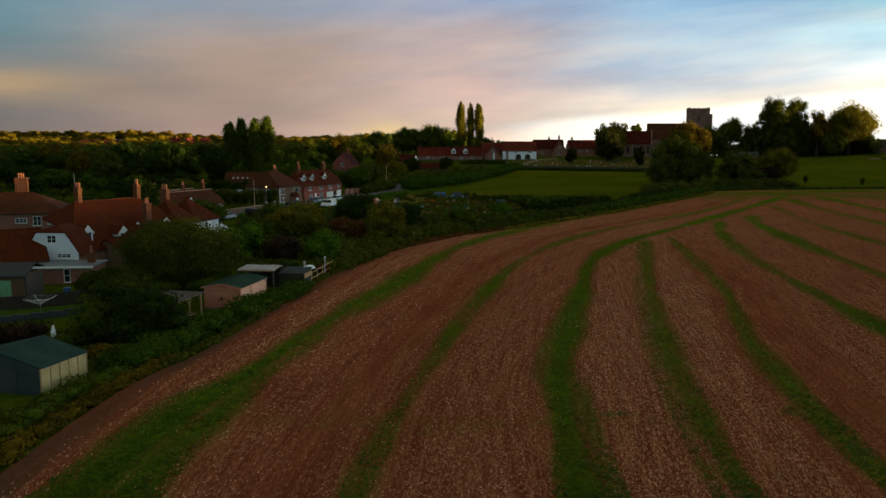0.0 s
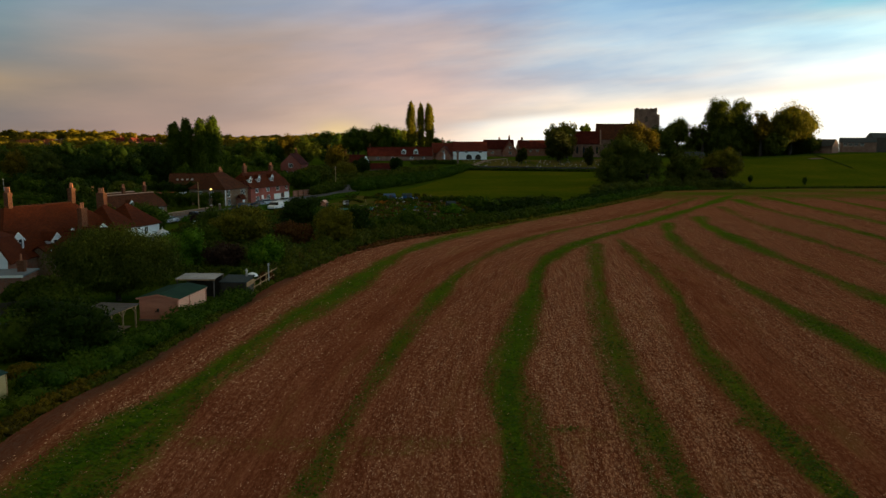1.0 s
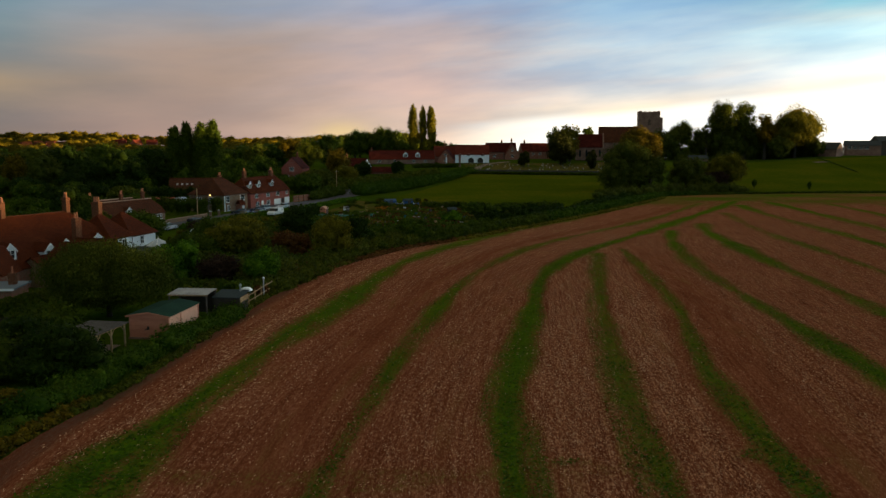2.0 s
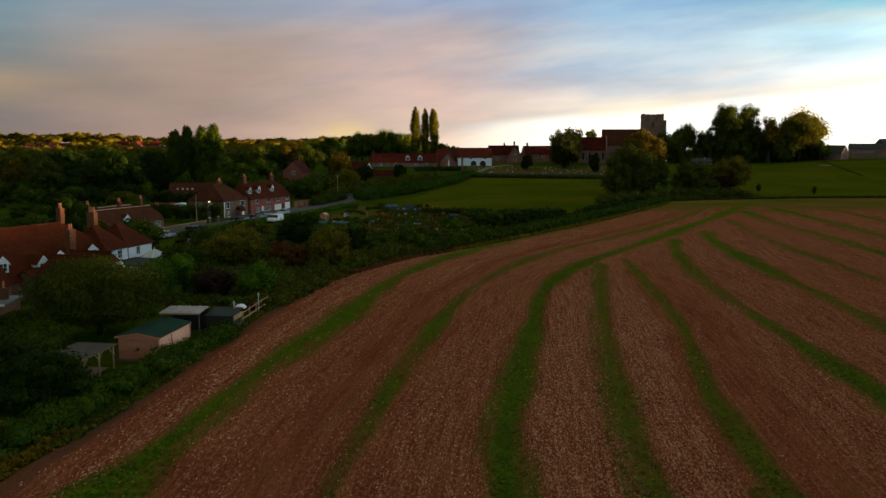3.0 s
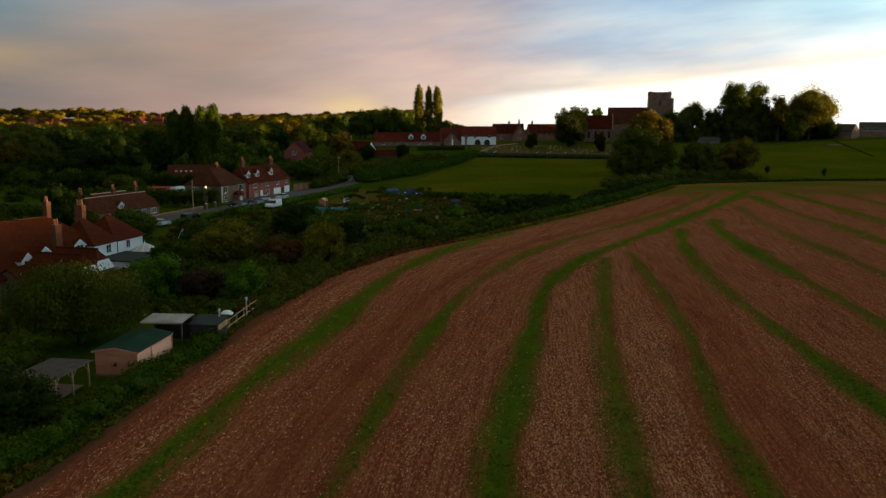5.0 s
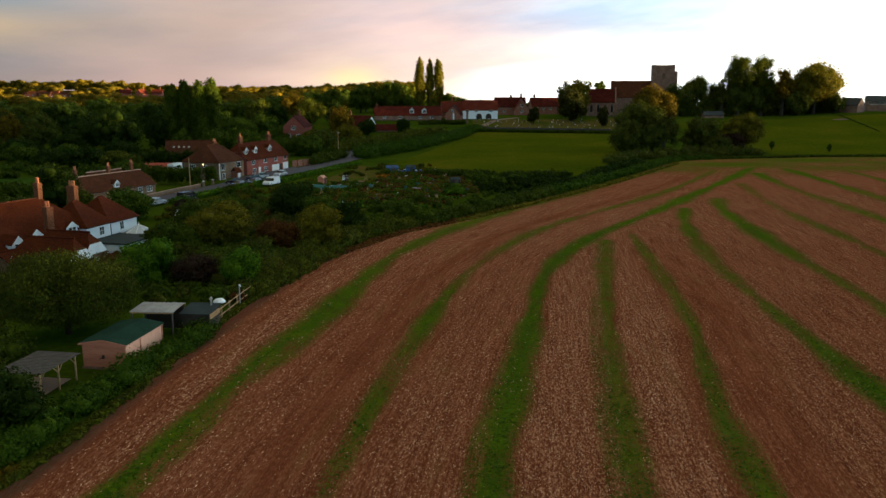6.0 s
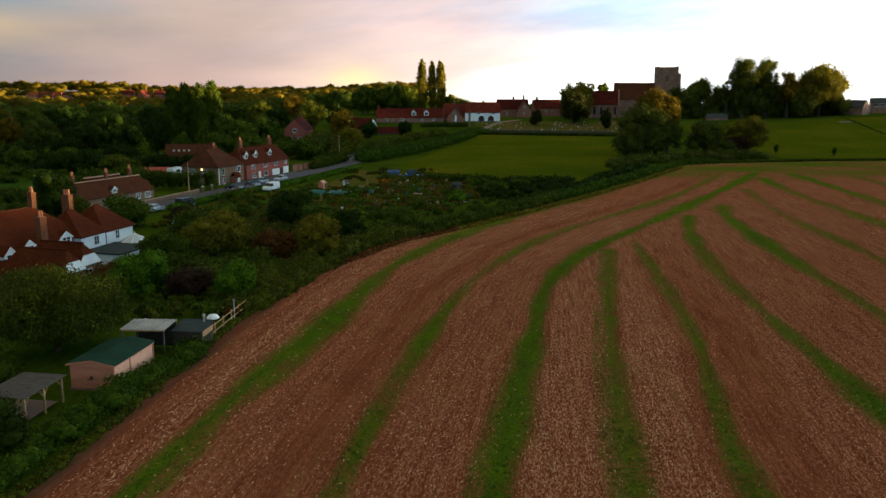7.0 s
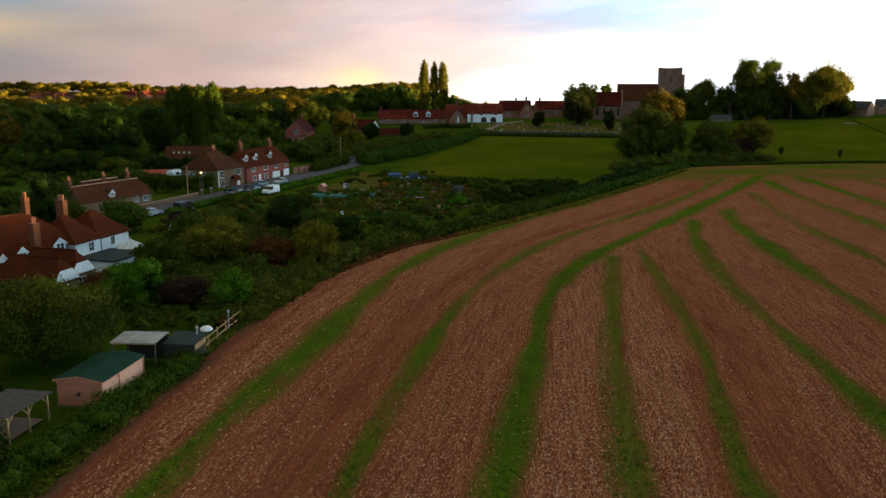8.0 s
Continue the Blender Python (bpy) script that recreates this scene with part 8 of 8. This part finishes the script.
VALE = [(-110, -82, 175, 205), (-80, -62, 175, 235), (-150, -70, 235, 330), (-60, -20, 300, 390)]
undergrowth("valley_scrub", "leaf_dark", "dark scrub and hedges in the valley", 208, 160, VALE, 2.0, 4.5, 0.4)
undergrowth("valley_thicket", "leaf_mid", "green thickets in the valley", 209, 80, VALE, 2.0, 4.0, 0.4)

# ---- trees on the rise ----
for k, (x, h, r) in enumerate(((10.6, 32.0, 3.0), (16.2, 31.5, 2.0), (21.0, 31.0, 3.0))):
    T_("poplar_tree", x, 490, h, r, "leaf_amber", "tall narrow poplar on the skyline", 80 + k, leaves=6500, size=0.4, base=1.5, shape="poplar", clumps=64, core=0.55, inside=0.5, group="row of poplars")
T_("tree", 6.0, 482, 10, 5.5, "leaf_dark", "dark tree at the foot of the poplars", 84, leaves=2000, size=0.5, base=0.5, clumps=26)
T_("tree", 27.0, 486, 12, 5.5, "leaf_dark", "dark tree beside the poplars", 85, leaves=2000, size=0.5, base=0.5, clumps=26)
T_("tree", 34.0, 489, 9, 4.0, "leaf_dark", "small dark tree behind the white cottage", 86, leaves=1600, size=0.5, base=0.5, clumps=20)
T_("tree", 86.6, 432, 17, 8.4, "leaf_yew", "great dark yew in the churchyard", 87, leaves=4200, size=0.5, base=0.5, clumps=40, core=0.85)
T_("tree", 88.5, 455, 19, 6.0, "leaf_olive", "tall thin-leaved tree behind the yew", 88, leaves=2400, size=0.55, base=4, clumps=30, core=0.4)
T_("tree", 95.5, 452, 22.5, 6.5, "leaf_amber", "tall sunlit tree beside the church", 89, leaves=2600, size=0.55, base=4, clumps=30, core=0.4)
T_("tree", 111.0, 476, 20.5, 3.8, "leaf_dark", "dark tree behind the church", 90, leaves=1800, size=0.55, base=3, clumps=24)
T_("shrub", 65.5, 421, 9.0, 3.2, "leaf_yew", "dark upright yew among the graves", 91, leaves=2000, size=0.4, base=0.2, clumps=24, category="shrub")
T_("shrub", 98.5, 412, 11, 3.4, "leaf_yew", "dark upright yew before the church", 92, leaves=2000, size=0.4, base=0.2, clumps=24, category="shrub")
T_("tree", 84.6, 300, 19.0, 9.8, "leaf_shade", "large spreading dark tree below the church", 93, leaves=12000, size=0.34, base=0.6, clumps=64, core=0.78)
# two gold-leaved crowns paint the sunlit upper right of the dark tree
T_("tree", 90.5, 304, 23.0, 7.4, "leaf_gold", "large tree crown, gold leaf colour for the sunlit top of the dark tree", 94, leaves=8000, size=0.34, base=11, clumps=44, core=0.74)
T_("tree", 95.6, 307, 18.5, 4.4, "leaf_gold", "smaller crown in gold leaf colour, extending the sunlit top", 119, leaves=4000, size=0.34, base=9, clumps=36, core=0.74)
T_("tree", 79.0, 296, 12.0, 6.0, "leaf_shade", "dark lower tree at the meadow corner", 98, leaves=5000, size=0.32, base=0.3, clumps=34)
T_("tree", 92.6, 298, 13.5, 6.0, "leaf_shade", "dark tree in the row by the meadow", 117, leaves=5000, size=0.32, base=0.2, clumps=34)
T_("tree", 107.5, 302, 13.2, 7.6, "leaf_shade", "broad green tree beside the meadow", 95, leaves=5600, size=0.32, base=0.5, clumps=40)
T_("tree", 116.4, 296, 7.6, 4.8, "leaf_plum", "dark low brownish tree beside the meadow", 96, leaves=4600, size=0.3, base=0.3, clumps=34)
T_("tree", 122.6, 301, 14.0, 7.4, "leaf_amber", "yellow-green tree with a spreading top beside the meadow", 97, leaves=7000, size=0.3, base=2.5, clumps=40, lean=1.15)
T_("tree", 110.5, 292, 6.0, 4.6, "leaf_shade", "dark thorn bush at the field corner", 116, leaves=3000, size=0.3, base=0.1, clumps=26)
hedge("corner_thicket", [(66, 262), (80, 275), (94, 281), (110, 284), (122, 287)], (3.2, 3.0), 3.0, "leaf_shade", "tangled dark thicket at the foot of the meadow trees", 45, density=16, size=0.24, lumpy=0.4)
T_("tree", 147.0, 446, 18.5, 9.0, "leaf_shade", "brownish green spreading tree beside the tower", 99, leaves=6000, size=0.42, base=1, clumps=44)
T_("tree", 156.8, 450, 21.6, 7.8, "leaf_olive", "sunlit tree beside the church tower", 100, leaves=7000, size=0.38, base=3, clumps=40, shape="dome")
T_("tree", 165.5, 446, 17.5, 6.5, "leaf_shade", "brownish green tree between the church and the great trees", 112, leaves=4000, size=0.42, base=0.3, clumps=30)
T_("tree", 175.5, 441, 21.0, 8.8, "leaf_shade", "massive brownish green tree at the top of the meadow", 101, leaves=8000, size=0.42, base=0.6, clumps=52)
T_("tree", 189.0, 441, 20.5, 8.4, "leaf_shade", "massive dark tree under the airy crowns", 108, leaves=8000, size=0.42, base=0.6, clumps=52)
T_("tree", 174.4, 437, 33.6, 8.0, "leaf_olive", "tall airy tree with sky showing through its crown", 102, leaves=12000, size=0.32, base=12, clumps=44, core=0.4, inside=0.6)
T_("tree", 186.8, 438, 31.8, 7.6, "leaf_olive", "tall airy tree beside its taller neighbour", 103, leaves=11000, size=0.32, base=12, clumps=40, core=0.4, inside=0.6)
T_("tree", 196.0, 433, 25.0, 5.6, "leaf_gold", "golden autumn tree at the meadow's top", 104, leaves=5000, size=0.36, base=6, clumps=36, core=0.6)
T_("tree", 167.0, 440, 21.8, 2.9, "leaf_olive", "thin wispy tree beside the great trees", 105, leaves=900, size=0.36, base=8, clumps=16, core=0.0, inside=0.8)
# amber leaves all over the dome carry the brightness of its sunward side
T_("tree", 214.2, 437, 28.2, 13.4, "leaf_amber", "broad domed tree with sunlit yellow-green put into its leaf colour", 106, leaves=17000, size=0.36, base=0.3, clumps=84, shape="dome", core=0.7)
T_("tree", 203.0, 430, 13, 6.5, "leaf_shade", "dark undergrowth tree between the great trees", 107, leaves=4000, size=0.42, base=0.3, clumps=36)
T_("tree", 182.0, 443, 23.0, 10.0, "leaf_shade", "dark tree filling the middle of the great trees", 113, leaves=6000, size=0.42, base=0.2, clumps=44)
T_("tree", 207.0, 440, 15.0, 8.0, "leaf_shade", "dark tree behind the domed tree", 114, leaves=4000, size=0.42, base=0.1, clumps=36)
T_("tree", 220.0, 441, 13.0, 7.5, "leaf_shade", "dark tree closing the row of great trees", 115, leaves=4000, size=0.42, base=0.1, clumps=36)
T_("tree", 196.5, 439, 14.0, 6.5, "leaf_shade", "brownish green tree under the golden tree", 118, leaves=3000, size=0.42, base=0.1, clumps=34)
T_("tree", 224.0, 434, 11, 5.5, "leaf_shade", "brownish green low tree beside the barn", 111, leaves=3000, size=0.42, base=0.2, clumps=30)
T_("shrub", 134.0, 303.7, 4.2, 1.0, "leaf_mid", "slim young tree in the meadow", 109, leaves=700, size=0.24, base=0.3, clumps=10, core=0.4, category="shrub")
T_("shrub", 151.0, 295.7, 3.2, 0.9, "leaf_mid", "slim young tree by the meadow edge", 110, leaves=700, size=0.24, base=0.2, clumps=10, core=0.4, category="shrub")
hedge("meadow_fence_line", [(200, 350), (206, 378), (211, 398), (216, 414)], 0.35, 0.5, "leaf_mid", "low dark hedge line running up the hill meadow", 46, density=14, size=0.2, lumpy=0.3)
patch("worn_patch", [(202, 389), (208, 389), (208, 395), (202, 394)], 0.11, M["soil"], "bare reddish worn patch in the hill meadow", "ground", 1.5)

# ---- trees of the valley and the far woods ----
for k, (x, y, h, r) in enumerate(((-85.6, 332, 25.0, 3.0), (-81.6, 334, 26.4, 3.0), (-74.6, 330, 26.0, 3.3), (-70.6, 332, 26.8, 3.2))):
    T_("tall_poplar", x, y, h, r, "leaf_dark", "tall dense columnar poplar behind the lane", 120 + k, leaves=11000, size=0.34, base=1, shape="poplar", clumps=56, core=0.7, group="valley poplars")
NEAR_VALLEY = [(-51, 300, 9, 7, "leaf_mid"), (-40, 303, 6.5, 5.5, "leaf_mid"), (-30, 300, 8, 6, "leaf_mid"), (-101, 315, 17.6, 9.8, "leaf_deep"), (-91.5, 330, 15.1, 5.2, "leaf_deep"), (-76.9, 310, 10.2, 3.0, "leaf_mid"),
               (-137.6, 337, 15.8, 7.6, "leaf_shade"), (-149, 337, 15.8, 5.2, "leaf_gold"), (-152, 398, 18.8, 11, "leaf_deep"), (-124, 345, 12, 7.5, "leaf_deep"), (-114, 352, 13.5, 7.5, "leaf_deep"), (-163, 350, 13, 7.5, "leaf_deep"),
               (-120, 320, 9, 6.5, "leaf_deep"), (-112, 300, 7, 6.5, "leaf_mid"), (-130, 305, 8, 7, "leaf_deep"), (-146, 310, 9, 7.5, "leaf_mid"), (-160, 318, 10, 8, "leaf_deep"), (-175, 330, 11, 9, "leaf_deep"),
               (-81.8, 258, 6.2, 5.2, "leaf_olive"), (-95, 270, 7.4, 6.2, "leaf_deep"), (-108, 276, 6.6, 6.0, "leaf_deep"), (-124, 290, 7.4, 5.2, "leaf_mid"), (-73, 243, 4.5, 4, "leaf_mid"),
               (-90, 288, 8, 6, "leaf_deep"), (-79.7, 208, 6.4, 3.8, "leaf_deep"), (-150, 262, 9, 8, "leaf_deep"), (-136, 270, 7.5, 6.5, "leaf_deep"), (-62, 300, 9.5, 6, "leaf_mid")]
MID_VALLEY = [(-25, 362, 14.6, 6.0, "leaf_gold"), (-42, 400, 15, 8, "leaf_olive"), (-56, 352, 13, 7, "leaf_mid"), (-34, 342, 6, 4.5, "leaf_amber"), (-20, 345, 8, 5.5, "leaf_amber"), (-62, 338, 12, 7, "leaf_mid"),
              (-28, 318, 8, 6, "leaf_shade"), (-118, 372, 15, 8, "leaf_deep"), (-126, 440, 17, 9, "leaf_deep"), (-180, 400, 13, 11, "leaf_deep"), (-134, 372, 13, 9, "leaf_deep"), (-210, 420, 13, 11, "leaf_deep"),
              (-104, 392, 13, 9, "leaf_deep"), (-88, 380, 14, 8, "leaf_deep"), (-76, 376, 12, 7, "leaf_mid"), (-56, 450, 14, 8, "leaf_gold"), (-70, 430, 14, 8, "leaf_olive"), (-14, 380, 7, 4.5, "leaf_deep"),
              (1.5, 386, 7, 3.2, "leaf_deep"), (-58, 402, 13, 7, "leaf_deep"), (-30, 415, 12, 7, "leaf_deep")]
FAR_VALLEY = [(-160, 470, 19, 13, "leaf_dark"), (-138, 460, 17, 11, "leaf_mid"), (-186, 480, 15, 12, "leaf_dark"), (-215, 500, 16, 12, "leaf_olive"), (-236, 500, 17, 10, "leaf_gold"), (-250, 480, 14, 11, "leaf_dark"),
              (-2, 498, 18.5, 8.5, "leaf_dark"), (4, 505, 17, 7, "leaf_olive"), (-12, 505, 19, 9, "leaf_dark"), (-6, 518, 20, 9, "leaf_olive"), (-24, 500, 16.5, 8, "leaf_dark"), (-22, 520, 18, 8, "leaf_dark"),
              (-38, 470, 15, 8, "leaf_dark"), (-139, 620, 14.5, 7, "leaf_amber"), (-115, 622, 14, 9.5, "leaf_amber"), (-95, 620, 14.6, 6.5, "leaf_olive"), (-82, 618, 14, 6.5, "leaf_amber"), (-64, 622, 15, 9, "leaf_amber"), (-49, 618, 14.6, 7.5, "leaf_amber"), (-30, 560, 13, 7, "leaf_olive"), (-150, 560, 14, 10, "leaf_olive")]
for k, (x, y, h, r, leaf) in enumerate(NEAR_VALLEY + MID_VALLEY + FAR_VALLEY):
    word = {"leaf_dark": "dark green", "leaf_deep": "very dark green", "leaf_shade": "brownish green", "leaf_mid": "green", "leaf_olive": "olive-green", "leaf_gold": "gold-tinged", "leaf_bright": "bright green", "leaf_amber": "amber-lit"}[leaf]
    T_("tree", x, y, h, r, leaf, word + " tree in the wooded valley beyond the village", 130 + k, leaves=4200, size=0.36, base=0.5, clumps=34, core=0.7, group="valley trees")


def far_woods():
    rng = np.random.RandomState(17)

    def belt(n, y0, y1, a0, a1, h0, h1, r0, r1):
        out = []
        for k in range(n):
            y = rng.uniform(y0, y1)
            a = a0 + (a1 - a0) * (k + rng.uniform(0, 1)) / n
            out.append((y * a, y, rng.uniform(h0, h1), rng.uniform(r0, r1)))
        return out

    # leaf_far holds part of the sunlight on these belts in its colour
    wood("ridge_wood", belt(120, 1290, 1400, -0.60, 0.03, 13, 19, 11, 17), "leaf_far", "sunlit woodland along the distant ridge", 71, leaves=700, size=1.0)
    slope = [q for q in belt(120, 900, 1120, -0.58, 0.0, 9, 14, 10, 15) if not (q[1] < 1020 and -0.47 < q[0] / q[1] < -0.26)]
    wood("hillside_wood", slope, "leaf_far", "turning woodland on the distant hillside, sun glow in its leaf colour", 72, leaves=700, size=0.9)
    wood("lower_wood", belt(80, 640, 840, -0.58, -0.02, 11, 16, 9, 13), "leaf_far", "woodland across the valley with sunlit gold in its leaf colour", 73, leaves=800, size=0.7)
    wood("valley_wood", belt(60, 520, 620, -0.58, -0.06, 10, 15, 8, 12), "leaf_dark", "dark woodland in the valley", 74, leaves=340, size=0.9)
    wood("skyline_wood", belt(46, 700, 760, 0.02, 0.30, 9, 13, 8, 12), "leaf_olive", "distant trees behind the cottages", 75, leaves=260, size=1.1)
    wood("hill_shoulder_wood", belt(26, 500, 530, 0.20, 0.42, 7, 10, 7, 10), "leaf_dark", "dark trees behind the church hill", 76, leaves=260, size=0.9)


far_woods()
patch("paddock", [(-112, 214), (-87, 214), (-87, 244), (-112, 244)], 0.06, M["lawn"], "small bright green paddock behind the houses", "lawn", 3.0)
patch("meadow", [(-3, 268), (50, 222), (112, 384), (36, 397)], 0.05, M["meadow"], "smooth green meadow below the churchyard", "meadow", 5.0)
patch("hill_meadow", [(128, 285), (340, 289), (340, 418), (128, 400)], 0.05, M["meadow"], "green sloping meadow beyond the field", "meadow", 5.0)
patch("churchyard_grass", [(36, 399), (112, 393), (118, 440), (36, 440)], 0.05, M["dry_grass"], "rough churchyard grass, half dried", "grass", 4.0)



# ---- loose straw and grass on the field ----
def field_litter():
    rng = np.random.RandomState(5)
    n = 560000
    # more of it near the camera's end of the field
    y = 36 + 150 * rng.uniform(0, 1, n) ** 1.5
    x = hedge_x(y) + 1.5 + rng.uniform(0, 1, n) * (0.62 * y + 30)
    xy = np.stack([x, y], 1)
    grass, straw, across, along, verge = field_masks(xy)
    # swathes and small drifts of straw, with bare soil between
    swathe = 0.5 + 0.5 * np.sin(across * 3.9 + 1.3 * np.sin(along * 0.21)) * np.sin(along * 0.55 + across)
    drift = 0.5 + 0.5 * np.sin(across * 9.1 + 2.0 * np.sin(along * 0.9)) * np.sin(along * 2.3 + 3.0 * np.sin(across * 1.7))
    cover = np.clip(straw + 0.05 * (1 - verge), 0, 1) ** 1.5
    keep = rng.uniform(0, 1, n) < cover * (1 - 0.35 * grass) * (0.25 + 0.75 * swathe) * (0.2 + 0.8 * drift) * 1.2
    p = xy[keep]
    m = len(p)
    z = height(p[:, 0], p[:, 1]) + 0.10 + 0.04 * rng.uniform(0, 1, m)
    ang = rng.normal(1.44, 0.45, m)
    u = np.stack([np.cos(ang), np.sin(ang), rng.uniform(-0.12, 0.12, m)], 1)
    w = np.stack([-np.sin(ang), np.cos(ang), rng.uniform(-0.35, 0.35, m)], 1)
    l = rng.uniform(0.05, 0.18, m)[:, None]
    b = rng.uniform(0.014, 0.040, m)[:, None]
    fine = np.clip(p[:, 1] / 72, 0.62, 1.0)[:, None]
    l, b = l * fine, b * fine
    c = np.c_[p, z]
    v = np.stack([c - u * l, c + w * b + (0, 0, 0.03), c + u * l, c - w * b], 1).reshape(-1, 3)
    tagged(new("straw", mesh_np("straw", v, quads(m), M["straw"])), "scattered pale straw lying on the stubble rows", "straw", kind="stuff")
    keep = (grass > 0.35) & (rng.uniform(0, 1, n) < 0.55 * grass) & (y < 150)
    p = xy[keep]
    m = len(p)
    c = np.c_[p, height(p[:, 0], p[:, 1]) + 0.16]
    up = np.tile((0.0, 0.0, 1.0), (m, 1))
    v = leaf_quads(c, up, 0.10, rng, spread=0.22)
    tagged(new("grass_tufts", mesh_np("grass_tufts", v, quads(m), M["tuft"])), "green tufts of regrown grass on the field strips", "grass", kind="stuff")


M["straw"] = material("dry_straw", [(0.25, 0.095, 0.043), (0.48, 0.226, 0.118), (0.72, 0.415, 0.236)], scale=1.5, fine=8, bump=0, island=0.7, rough=0.8)
M["tuft"] = leaf_material("grass_blades", (0.028, 0.066, 0.002), (0.050, 0.104, 0.003), (0.106, 0.126, 0.006))
field_litter()
